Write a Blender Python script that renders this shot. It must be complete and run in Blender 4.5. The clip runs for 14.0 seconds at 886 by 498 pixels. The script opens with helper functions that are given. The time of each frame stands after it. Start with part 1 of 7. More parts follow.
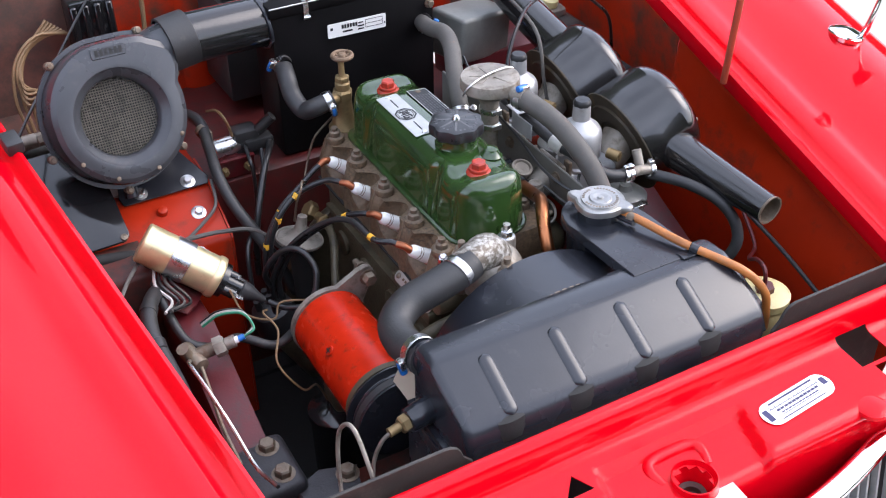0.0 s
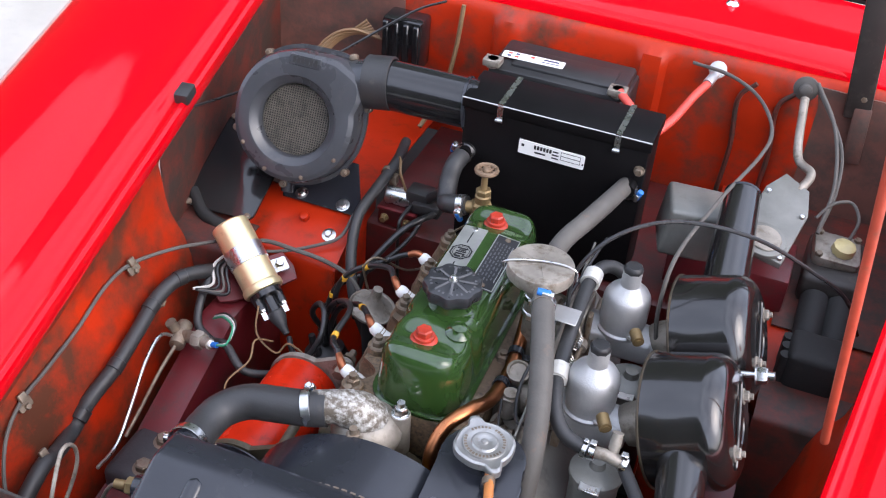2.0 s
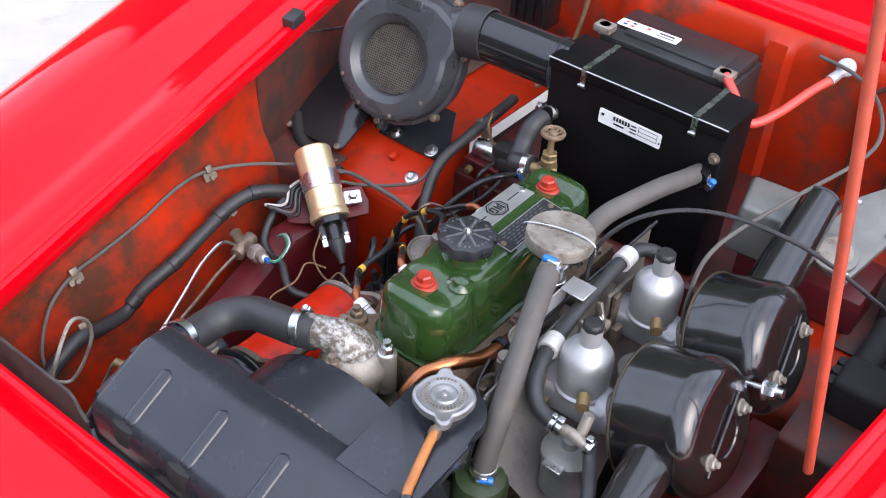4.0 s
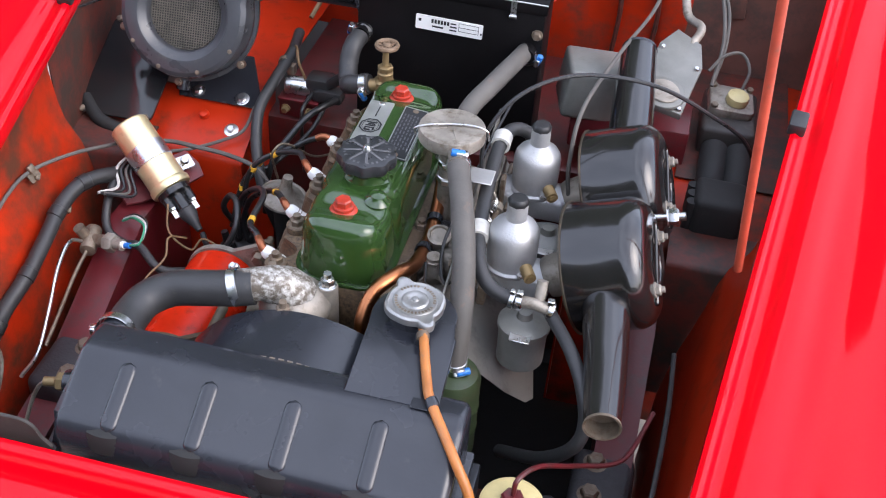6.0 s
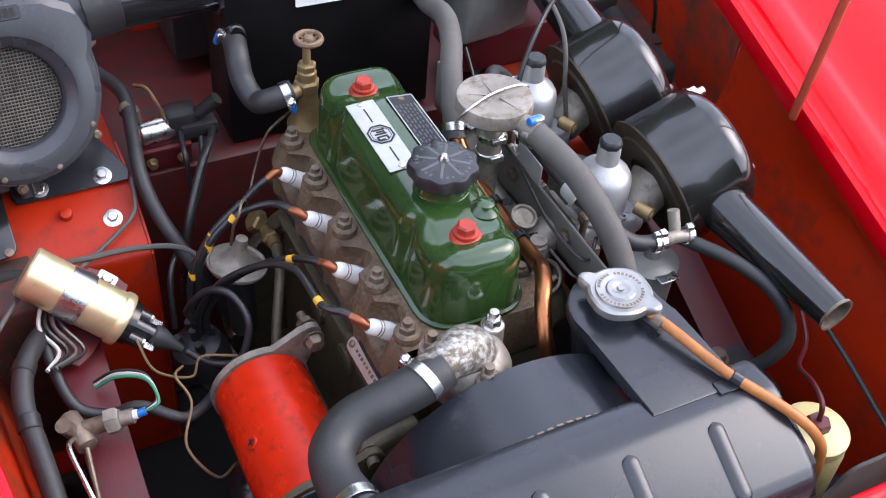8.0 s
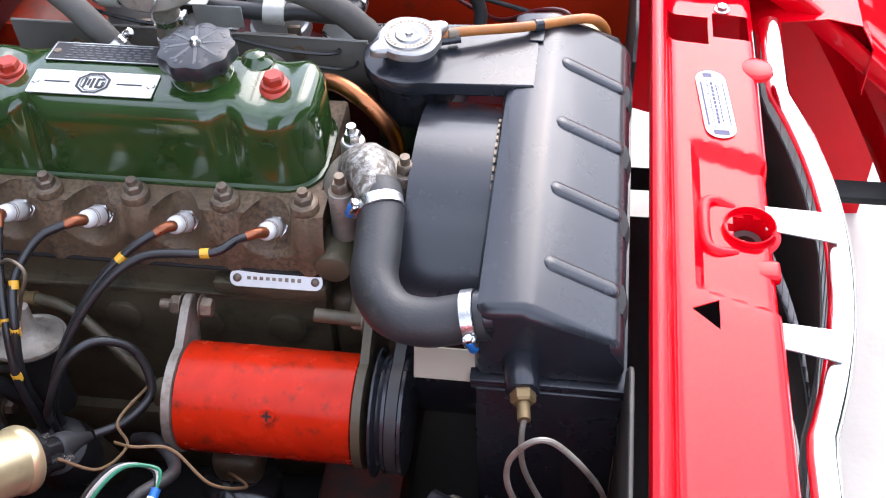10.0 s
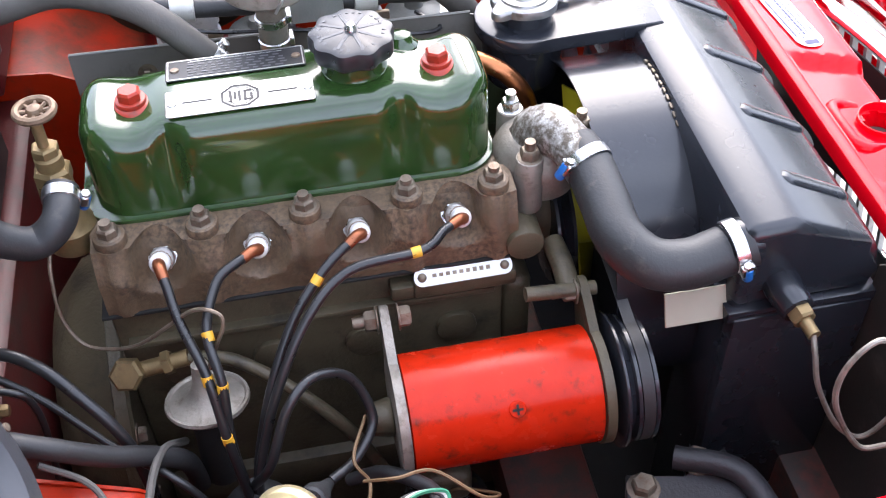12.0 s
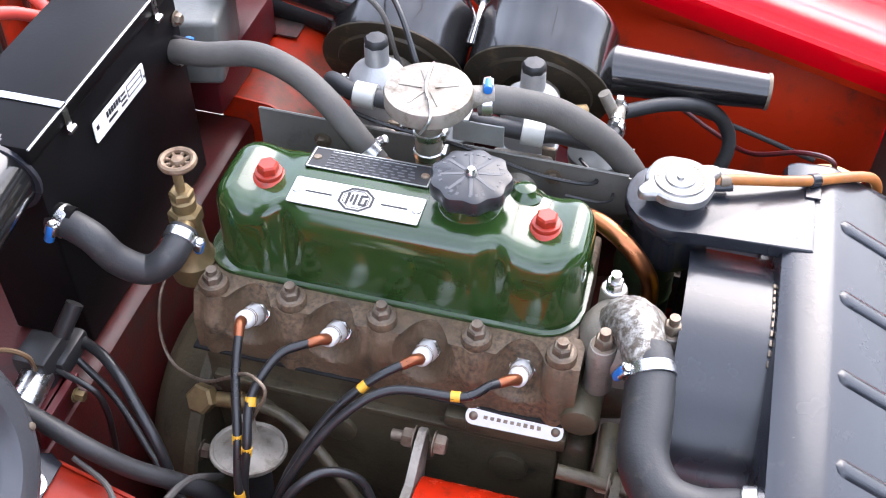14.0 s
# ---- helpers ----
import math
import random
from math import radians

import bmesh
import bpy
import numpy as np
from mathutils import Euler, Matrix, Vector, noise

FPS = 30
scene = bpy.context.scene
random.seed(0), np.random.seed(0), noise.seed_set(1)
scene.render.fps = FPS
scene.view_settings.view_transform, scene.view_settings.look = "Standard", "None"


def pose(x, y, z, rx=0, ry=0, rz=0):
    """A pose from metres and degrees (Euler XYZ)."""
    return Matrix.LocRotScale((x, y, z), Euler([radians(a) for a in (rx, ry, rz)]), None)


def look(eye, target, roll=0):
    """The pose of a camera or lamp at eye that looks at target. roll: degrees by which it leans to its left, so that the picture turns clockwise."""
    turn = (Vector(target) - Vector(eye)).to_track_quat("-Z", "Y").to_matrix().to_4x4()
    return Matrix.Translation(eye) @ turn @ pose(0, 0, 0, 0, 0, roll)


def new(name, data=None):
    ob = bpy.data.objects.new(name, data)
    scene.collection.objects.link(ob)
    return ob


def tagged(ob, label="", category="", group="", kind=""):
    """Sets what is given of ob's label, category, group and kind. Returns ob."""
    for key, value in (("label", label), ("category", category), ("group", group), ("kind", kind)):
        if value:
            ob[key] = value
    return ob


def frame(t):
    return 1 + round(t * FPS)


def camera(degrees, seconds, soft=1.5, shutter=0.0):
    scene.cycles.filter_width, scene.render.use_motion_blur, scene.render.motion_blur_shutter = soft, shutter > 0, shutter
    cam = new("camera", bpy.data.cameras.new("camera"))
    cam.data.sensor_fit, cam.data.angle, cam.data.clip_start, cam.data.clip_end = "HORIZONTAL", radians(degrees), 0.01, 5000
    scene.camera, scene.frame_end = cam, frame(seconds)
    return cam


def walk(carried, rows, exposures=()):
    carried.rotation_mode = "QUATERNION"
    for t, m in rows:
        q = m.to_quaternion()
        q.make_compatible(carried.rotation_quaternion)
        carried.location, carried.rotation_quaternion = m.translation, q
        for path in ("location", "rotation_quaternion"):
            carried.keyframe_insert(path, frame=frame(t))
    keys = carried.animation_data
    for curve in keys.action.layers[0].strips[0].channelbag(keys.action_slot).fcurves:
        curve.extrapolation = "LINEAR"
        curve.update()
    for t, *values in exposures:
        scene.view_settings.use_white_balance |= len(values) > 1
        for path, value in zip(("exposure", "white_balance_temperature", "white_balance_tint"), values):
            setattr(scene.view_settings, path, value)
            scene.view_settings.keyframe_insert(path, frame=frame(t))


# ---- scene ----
cam = camera(44.0, 14.0, 1.1)
EXPOSURE, KELVIN, TINT, SKY, SUN, SUN_EL, SUN_ROT = 0.66, 6150.0, 15.0, 0.12, 1.0, 40.0, 106.0
PATH = [
    (0, (-0.604, -1.001, 1.529), (0.175, 0.413, 0.349), -0.7),
    (0.5, (-0.392, -1.012, 1.543), (0.142, 0.528, 0.385), 2.7),
    (1, (-0.148, -0.988, 1.599), (0.052, 0.593, 0.39), 1.8),
    (1.5, (0.09, -1.002, 1.629), (-0.102, 0.58, 0.421), 2.6),
    (2, (0.307, -0.889, 1.628), (-0.2, 0.631, 0.43), 5.0),
    (2.2, (0.37, -0.838, 1.635), (-0.237, 0.611, 0.398), 7.0),
    (4.3, (0.559, -0.755, 1.607), (-0.347, 0.496, 0.337), 4.1),
    (4.5, (0.54, -0.774, 1.597), (-0.291, 0.512, 0.31), 3.8),
    (5, (0.479, -0.813, 1.572), (-0.126, 0.56, 0.25), 2.9),
    (5.5, (0.417, -0.866, 1.573), (-0.029, 0.568, 0.252), 4.6),
    (6, (0.297, -0.947, 1.571), (0.009, 0.561, 0.289), 4.5),
    (6.5, (0.141, -0.946, 1.585), (0.073, 0.582, 0.297), 6.7),
    (7, (-0.044, -0.903, 1.551), (0.162, 0.601, 0.248), 5.8),
    (7.5, (-0.211, -0.774, 1.528), (0.171, 0.634, 0.16), 3.1),
    (8, (-0.397, -0.66, 1.504), (0.318, 0.603, 0.127), 5.4),
    (8.5, (-0.57, -0.566, 1.472), (0.484, 0.435, 0.099), 3.5),
    (9, (-0.667, -0.472, 1.434), (0.516, 0.288, 0.013), 2.2),
    (9.2, (-0.693, -0.44, 1.433), (0.524, 0.218, -0.011), 1.2),
    (11.3, (-0.77, 0.039, 1.347), (0.607, -0.213, -0.082), -5.2),
    (11.5, (-0.753, 0.078, 1.341), (0.616, -0.182, -0.094), -4.1),
    (12, (-0.735, 0.126, 1.347), (0.632, -0.117, -0.093), -1.5),
    (12.5, (-0.722, 0.133, 1.359), (0.625, -0.06, -0.107), -0.5),
    (13, (-0.712, 0.051, 1.38), (0.68, 0.007, -0.055), -0.7),
    (13.5, (-0.712, -0.061, 1.42), (0.673, 0.186, -0.002), -2.2),
    (14, (-0.664, -0.088, 1.45), (0.685, 0.269, 0.017), 0.2),
]
walk(cam, [(t, look(eye, target, roll)) for t, eye, target, roll in PATH], [(t, EXPOSURE + e, KELVIN, TINT) for t, e in ((0.0, 0.0), (9.0, 0.12), (11.5, 0.62), (14.0, 0.66))])

# ---- light: bright hazy sky ----
world = bpy.data.worlds.new("sky")
scene.world = world
world.use_nodes = True
wn, wl = world.node_tree.nodes, world.node_tree.links
sky = wn.new("ShaderNodeTexSky")
sky.sky_type, sky.sun_disc = "NISHITA", False
sky.sun_elevation, sky.sun_rotation = radians(SUN_EL), radians(SUN_ROT)
sky.dust_density, sky.air_density = 3.0, 1.0
wn["Background"].inputs["Strength"].default_value = SKY
haze = wn.new("ShaderNodeMix")  # an even veil of cloud over the clear sky
haze.data_type, haze.blend_type = "RGBA", "ADD"
haze.inputs["Factor"].default_value = 1.0
cloud = wn.new("ShaderNodeTexNoise")  # soft lighter and darker cloud
cloud.inputs["Scale"].default_value, cloud.inputs["Detail"].default_value = 2.2, 4.0
tone = wn.new("ShaderNodeValToRGB")
tone.color_ramp.elements[0].position, tone.color_ramp.elements[1].position = 0.36, 0.64
tone.color_ramp.elements[0].color, tone.color_ramp.elements[1].color = (5.2, 5.55, 6.3, 1), (10.5, 11.1, 12.2, 1)
wl.new(cloud.outputs["Fac"], tone.inputs["Fac"])
wl.new(tone.outputs["Color"], haze.inputs["B"])
wl.new(sky.outputs["Color"], haze.inputs["A"])
wl.new(haze.outputs["Result"], wn["Background"].inputs["Color"])
sun = new("sun", bpy.data.lights.new("sun", "SUN"))
sun.data.energy, sun.data.angle, sun.data.color = SUN, radians(44), (1.0, 0.97, 0.94)
sd = Vector((math.sin(radians(SUN_ROT)) * math.cos(radians(SUN_EL)), math.cos(radians(SUN_ROT)) * math.cos(radians(SUN_EL)), math.sin(radians(SUN_EL))))
sun.matrix_world = look(sd * 10, (0, 0, 0))

# ---- materials ----
def material(name, color, rough=0.5, metal=0.0, coat=0.0, dirt=None, dirt_amount=0.5, scale=12.0, vary=0.15, bump=0.15, fine=300.0, rough_var=0.12, emit=None, spec=0.5):
    """A surface with tone drift at a large scale, dirt patches, fine grain in the relief and uneven gloss."""
    m = bpy.data.materials.new(name)
    m.use_nodes = True
    n, l = m.node_tree.nodes, m.node_tree.links
    b = n["Principled BSDF"]
    b.inputs["Metallic"].default_value = metal
    b.inputs["Specular IOR Level"].default_value = spec
    b.inputs["Coat Weight"].default_value = coat
    b.inputs["Coat Roughness"].default_value = 0.06
    co = n.new("ShaderNodeTexCoord")

    def noise_node(s, detail=4.0, r=0.6):
        t = n.new("ShaderNodeTexNoise")
        t.inputs["Scale"].default_value, t.inputs["Detail"].default_value, t.inputs["Roughness"].default_value = s, detail, r
        l.new(co.outputs["Object"], t.inputs["Vector"])
        return t

    def ramp(src, a, z, c0=(0, 0, 0, 1), c1=(1, 1, 1, 1)):
        r = n.new("ShaderNodeValToRGB")
        r.color_ramp.elements[0].position, r.color_ramp.elements[1].position = a, z
        r.color_ramp.elements[0].color, r.color_ramp.elements[1].color = c0, c1
        l.new(src, r.inputs["Fac"])
        return r

    def mix(fac, a, c):
        x = n.new("ShaderNodeMix")
        x.data_type = "RGBA"
        l.new(fac, x.inputs["Factor"])
        for sock, v in ((x.inputs["A"], a), (x.inputs["B"], c)):
            if isinstance(v, tuple):
                sock.default_value = (*v[:3], 1)
            else:
                l.new(v, sock)
        return x.outputs["Result"]

    big = noise_node(scale)
    small = noise_node(fine, 3.0, 0.55)
    lo, hi = tuple(c * (1 - vary) for c in color), tuple(min(1, c * (1 + vary)) for c in color)
    col = mix(ramp(big.outputs["Fac"], 0.3, 0.7).outputs["Color"], lo, hi)
    if dirt:
        patch = noise_node(scale * 1.7 + 3, 8.0, 0.68)
        a = 0.75 - 0.5 * dirt_amount
        f = ramp(patch.outputs["Fac"], a, min(1, a + 0.22))
        col = mix(f.outputs["Color"], col, dirt)
    speck = ramp(small.outputs["Fac"], 0.35, 0.75)
    col = mix(speck.outputs["Color"], col, tuple(c * (1 - 0.6 * vary) for c in color) if not dirt else mix(ramp(big.outputs["Fac"], 0.4, 0.6).outputs["Color"], lo, dirt)) if vary > 0.3 else col
    l.new(col if not isinstance(col, tuple) else col, b.inputs["Base Color"])
    rr = n.new("ShaderNodeMapRange")
    rr.inputs["To Min"].default_value, rr.inputs["To Max"].default_value = max(0.02, rough - rough_var), min(1, rough + rough_var)
    l.new(big.outputs["Fac"], rr.inputs["Value"])
    l.new(rr.outputs["Result"], b.inputs["Roughness"])
    if bump:
        bp = n.new("ShaderNodeBump")
        bp.inputs["Strength"].default_value, bp.inputs["Distance"].default_value = bump, 0.001
        l.new(small.outputs["Fac"], bp.inputs["Height"])
        l.new(bp.outputs["Normal"], b.inputs["Normal"])
    if emit:
        b.inputs["Emission Color"].default_value, b.inputs["Emission Strength"].default_value = (*emit[:3], 1), emit[3]
    return m


BODY_RED = material("body red paint", (0.66, 0.0008, 0.007), 0.06, 0.0, 0.0, None, vary=0.05, bump=0.012, fine=120.0, rough_var=0.03, spec=0.25)
BAY_RED = material("engine bay red paint", (0.39, 0.021, 0.003), 0.34, 0.0, 0.0, (0.08, 0.026, 0.015), 0.42, 9.0, 0.14, 0.1, spec=0.28)
# BAY_RED's base; heavier dirt also darkens the left wing as painted shade
WING_DIRT_SHADE = material("engine bay red paint with dirt stains and painted shade", (0.39, 0.021, 0.003), 0.36, 0.0, 0.0, (0.085, 0.030, 0.017), 0.72, 4.0, 0.2, 0.1, spec=0.2)
BAY_DARK = material("dark blotched red paint", (0.12, 0.020, 0.012), 0.55, 0.0, 0.0, (0.034, 0.022, 0.017), 0.74, 11.0, 0.2, 0.2)
BROWN_RED = material("dull maroon paint", (0.095, 0.008, 0.011), 0.42, 0.0, 0.0, (0.05, 0.024, 0.022), 0.5, 14.0, 0.2, 0.2)
BLACK_SATIN = material("satin black paint", (0.018, 0.0195, 0.025), 0.25, 0.0, 0.14, (0.05, 0.048, 0.048), 0.24, 12.0, 0.15, 0.08)
BLACK_GLOSS = material("gloss black paint", (0.012, 0.012, 0.013), 0.15, 0.0, 0.2, (0.050, 0.044, 0.038), 0.20, 16.0, 0.2, 0.06)
BLACK_PLASTIC = material("black plastic", (0.02, 0.02, 0.021), 0.42, 0.0, 0.0, (0.06, 0.055, 0.05), 0.2, 20.0, 0.2, 0.1)
BLACK_MATT = material("matt black", (0.012, 0.012, 0.012), 0.75, 0.0, 0.0, (0.03, 0.028, 0.025), 0.3, 20.0, 0.2, 0.2)
RUBBER = material("grey-black rubber hose", (0.026, 0.026, 0.027), 0.5, 0.0, 0.0, (0.085, 0.072, 0.06), 0.32, 25.0, 0.2, 0.25)
RUBBER_WORN = material("dusty old rubber", (0.085, 0.078, 0.070), 0.65, 0.0, 0.0, (0.18, 0.105, 0.07), 0.3, 16.0, 0.25, 0.3)
CABLE = material("black cable sheath", (0.018, 0.018, 0.019), 0.3, 0.0, 0.0, (0.07, 0.06, 0.05), 0.25, 30.0, 0.2, 0.1)
GREEN = material("dark green engine enamel", (0.022, 0.052, 0.012), 0.15, 0.0, 0.6, (0.035, 0.048, 0.012), 0.12, 16.0, 0.18, 0.04)
GREEN_DULL = material("oily dark green enamel", (0.035, 0.055, 0.022), 0.5, 0.0, 0.2, (0.07, 0.05, 0.03), 0.45, 14.0, 0.3, 0.3)
CAST = material("grimy cast iron", (0.168, 0.112, 0.066), 0.56, 0.1, 0.0, (0.035, 0.028, 0.022), 0.45, 18.0, 0.32, 0.8, 220.0)
CAST_DARK = material("oil-dark cast iron", (0.092, 0.076, 0.046), 0.48, 0.1, 0.0, (0.03, 0.026, 0.02), 0.45, 14.0, 0.3, 0.7, 220.0)
CAST_GREY = material("blue-grey oily casting", (0.038, 0.037, 0.041), 0.5, 0.2, 0.0, (0.02, 0.02, 0.02), 0.45, 16.0, 0.25, 0.5)
ALLOY = material("dull cast aluminium", (0.46, 0.46, 0.46), 0.47, 0.6, 0.0, (0.26, 0.24, 0.21), 0.30, 24.0, 0.15, 0.35, 400.0)
ALLOY_OLD = material("stained aluminium", (0.30, 0.27, 0.23), 0.55, 0.55, 0.0, (0.12, 0.09, 0.06), 0.45, 30.0, 0.3, 0.5)
STEEL = material("zinc-plated steel", (0.62, 0.62, 0.62), 0.28, 1.0, 0.0, (0.35, 0.33, 0.3), 0.25, 40.0, 0.12, 0.08)
STEEL_OLD = material("rusty steel fastener", (0.20, 0.16, 0.12), 0.5, 0.6, 0.0, (0.12, 0.06, 0.03), 0.45, 60.0, 0.3, 0.4)
CHROME = material("bright chrome", (0.85, 0.85, 0.86), 0.08, 1.0, vary=0.03, bump=0.0, rough_var=0.04)
RUSTY = material("brown-rusted pressed steel", (0.20, 0.135, 0.085), 0.5, 0.35, 0.0, (0.10, 0.05, 0.028), 0.5, 70.0, 0.25, 0.4)
COPPER = material("copper pipe", (0.42, 0.16, 0.07), 0.3, 1.0, 0.0, (0.2, 0.09, 0.05), 0.35, 20.0, 0.2, 0.1)
COPPER_CAP = material("copper-brown lead cap", (0.30, 0.10, 0.045), 0.3, 0.7, 0.0, (0.10, 0.045, 0.03), 0.4, 40.0, 0.2, 0.1)
BRASS = material("tarnished brass", (0.24, 0.17, 0.08), 0.5, 0.6, 0.0, (0.16, 0.11, 0.06), 0.4, 50.0, 0.2, 0.2)
GOLD = material("gold lacquered can", (0.80, 0.68, 0.40), 0.34, 0.75, 0.0, (0.45, 0.36, 0.2), 0.2, 30.0, 0.1, 0.05)
DYNAMO_RED = material("orange-red dynamo paint", (0.54, 0.020, 0.003), 0.25, 0.0, 0.0, (0.07, 0.022, 0.012), 0.42, 34.0, 0.14, 0.1, spec=0.24)
BOLT_RED = material("red painted bolt", (0.36, 0.026, 0.010), 0.42, 0.0, 0.1, (0.12, 0.035, 0.02), 0.45, 60.0, 0.2, 0.15)
ORANGE_HOSE = material("orange-brown overflow hose", (0.40, 0.14, 0.03), 0.42, 0.0, 0.1, (0.22, 0.13, 0.07), 0.35, 40.0, 0.2, 0.1)
WHITE = material("white ceramic", (0.82, 0.81, 0.78), 0.22, 0.0, 0.4, None, vary=0.04, bump=0.0)
LABEL_WHITE = material("white printed label", (0.8, 0.8, 0.78), 0.45, vary=0.03, bump=0.0)
PLATE_METAL = material("brushed aluminium plate", (0.52, 0.52, 0.50), 0.38, 0.85, 0.0, (0.34, 0.33, 0.3), 0.25, 50.0, 0.1, 0.1)
INK = material("black printing ink", (0.012, 0.012, 0.014), 0.5, vary=0.05, bump=0.0)
INK_BLUE = material("dark blue printing ink", (0.03, 0.03, 0.10), 0.5, vary=0.05, bump=0.0)
BLUE = material("blue plastic clip screw cover", (0.02, 0.16, 0.52), 0.35, 0.1, 0.2, vary=0.1, bump=0.02)
YELLOW = material("yellow-orange marker sleeve", (0.70, 0.38, 0.03), 0.45, vary=0.1, bump=0.02)
YELLOW_FAN = material("yellow painted fan", (0.45, 0.40, 0.02), 0.4, 0.0, 0.2, (0.2, 0.16, 0.03), 0.25, 20.0, 0.12, 0.05)
CREAM = material("yellowed translucent plastic", (0.55, 0.46, 0.22), 0.4, 0.0, 0.1, (0.3, 0.22, 0.1), 0.3, 30.0, 0.15, 0.05)
GREY_CRACKLE = material("grey machine paint", (0.17, 0.17, 0.155), 0.40, 0.2, 0.0, (0.10, 0.09, 0.08), 0.3, 20.0, 0.2, 0.3)
GREY_CARD = material("grey heat shield sheet", (0.18, 0.172, 0.155), 0.45, 0.1, 0.0, (0.075, 0.068, 0.058), 0.42, 12.0, 0.15, 0.1)
MESH_DARK = material("dusty dark mesh", (0.105, 0.096, 0.08), 0.75, 0.1, 0.0, (0.035, 0.032, 0.028), 0.5, 30.0, 0.25, 0.3)
WIRE_BROWN = material("brown cloth wire", (0.19, 0.115, 0.055), 0.6, vary=0.2, bump=0.1)
WIRE_GREEN = material("green plastic wire", (0.03, 0.22, 0.12), 0.45, vary=0.1, bump=0.05)
WIRE_WHITE = material("grey-white wire", (0.5, 0.48, 0.45), 0.5, vary=0.15, bump=0.05)
RED_CABLE = material("red battery cable", (0.62, 0.07, 0.05), 0.4, vary=0.1, bump=0.05)
ROD_RED = material("dull red painted rod", (0.42, 0.07, 0.035), 0.45, 0.0, 0.1, (0.2, 0.08, 0.05), 0.35, 30.0, 0.2, 0.1)
FLAKED = material("flaked pale aluminium paint", (0.52, 0.51, 0.48), 0.5, 0.3, 0.0, (0.11, 0.09, 0.068), 0.82, 70.0, 0.1, 0.6)
CONCRETE = material("pale concrete", (0.53, 0.505, 0.45), 0.85, 0.0, 0.0, (0.42, 0.395, 0.34), 0.35, 3.0, 0.12, 0.4, 90.0)
HOUSING = material("dusty dark grey moulding", (0.045, 0.047, 0.053), 0.29, 0.0, 0.0, (0.09, 0.085, 0.08), 0.35, 14.0, 0.2, 0.12)
BACK_PLATE = material("brown-stained black plate", (0.045, 0.035, 0.022), 0.5, 0.2, 0.0, (0.14, 0.09, 0.04), 0.4, 26.0, 0.2, 0.2)
CORNER_DIRT = material("brown-grey road dirt over red paint", (0.15, 0.065, 0.048), 0.6, 0.0, 0.0, (0.065, 0.048, 0.04), 0.62, 9.0, 0.3, 0.25)
BAFFLE = material("dusty brown-black sheet", (0.032, 0.028, 0.025), 0.55, 0.0, 0.0, (0.085, 0.072, 0.06), 0.4, 14.0, 0.2, 0.15)
CAP_PLASTIC = material("black filler cap plastic", (0.022, 0.023, 0.026), 0.3, 0.0, 0.0, (0.06, 0.06, 0.06), 0.25, 60.0, 0.15, 0.05)
MOULD_GREY = material("worn grey moulded marks", (0.085, 0.085, 0.09), 0.5, vary=0.2, bump=0.05)
SLEEVE_GREY = material("pale grey pipe sleeve", (0.55, 0.54, 0.50), 0.45, 0.2, 0.0, (0.3, 0.28, 0.25), 0.35, 60.0, 0.1, 0.05)
DRUM_BLACK = material("dusty gloss black drum paint", (0.011, 0.010, 0.010), 0.20, 0.0, 0.6, (0.060, 0.046, 0.034), 0.26, 22.0, 0.25, 0.06, rough_var=0.10)
CAP_METAL = material("worn nickel-plated pressing", (0.34, 0.335, 0.325), 0.36, 0.75, 0.0, (0.16, 0.13, 0.10), 0.34, 45.0, 0.15, 0.2, 400.0)
HEATER_BLACK = material("dull black stove enamel", (0.006, 0.0055, 0.006), 0.40, 0.0, 0.0, (0.016, 0.012, 0.011), 0.3, 16.0, 0.2, 0.08, spec=0.12)
BULKHEAD_RED = material("blotched red bulkhead paint", (0.40, 0.022, 0.003), 0.36, 0.0, 0.0, (0.10, 0.040, 0.026), 0.58, 6.0, 0.2, 0.1, spec=0.3)
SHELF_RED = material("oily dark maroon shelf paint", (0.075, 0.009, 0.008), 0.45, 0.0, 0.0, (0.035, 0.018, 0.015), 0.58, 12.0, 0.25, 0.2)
BEIGE = material("beige card", (0.42, 0.39, 0.30), 0.6, vary=0.08, bump=0.05)
SURROUND_DARK = material("dark surround", (0.03, 0.042, 0.018), 0.8, 0.0, 0.0, (0.012, 0.018, 0.008), 0.5, 1.5, 0.3, 0.2, 20.0)
GLASS_DARK = material("dark windscreen glass", (0.02, 0.025, 0.03), 0.08, vary=0.02, bump=0.0)


# ---- mesh helpers ----
def V(*a):
    return Vector(a)


def finish(bm, sharp=38.0):
    bmesh.ops.recalc_face_normals(bm, faces=bm.faces)
    for f in bm.faces:
        f.smooth = True
    lim = radians(sharp)
    for e in bm.edges:
        e.smooth = len(e.link_faces) == 2 and e.calc_face_angle(0) < lim


def mesh_object(name, bm, mat, sharp=38.0):
    finish(bm, sharp)
    me = bpy.data.meshes.new(name)
    bm.to_mesh(me)
    bm.free()
    me.materials.append(mat)
    return new(name, me)


def part(name, bm, mat, parent, label="", sharp=38.0):
    """Links a bmesh, given in world places, as one mesh under a thing or a part."""
    ob = mesh_object(name, bm, mat, sharp)
    ob.parent = parent
    ob.matrix_parent_inverse = world_of(parent).inverted()
    if label:
        ob["label"] = label
    return ob


WORLD = {}


def world_of(ob):
    """The place of a thing or part as it was built (parts stay at the world's origin)."""
    return WORLD.get(ob.name, Matrix.Identity(4))


def thing(name, base, label, category, group="", kind=""):
    """An Empty at its base, to which parts are added."""
    ob = new(name)
    ob.empty_display_size = 0.02
    ob.location = base
    WORLD[ob.name] = Matrix.Translation(base)
    return tagged(ob, label, category, group, kind)


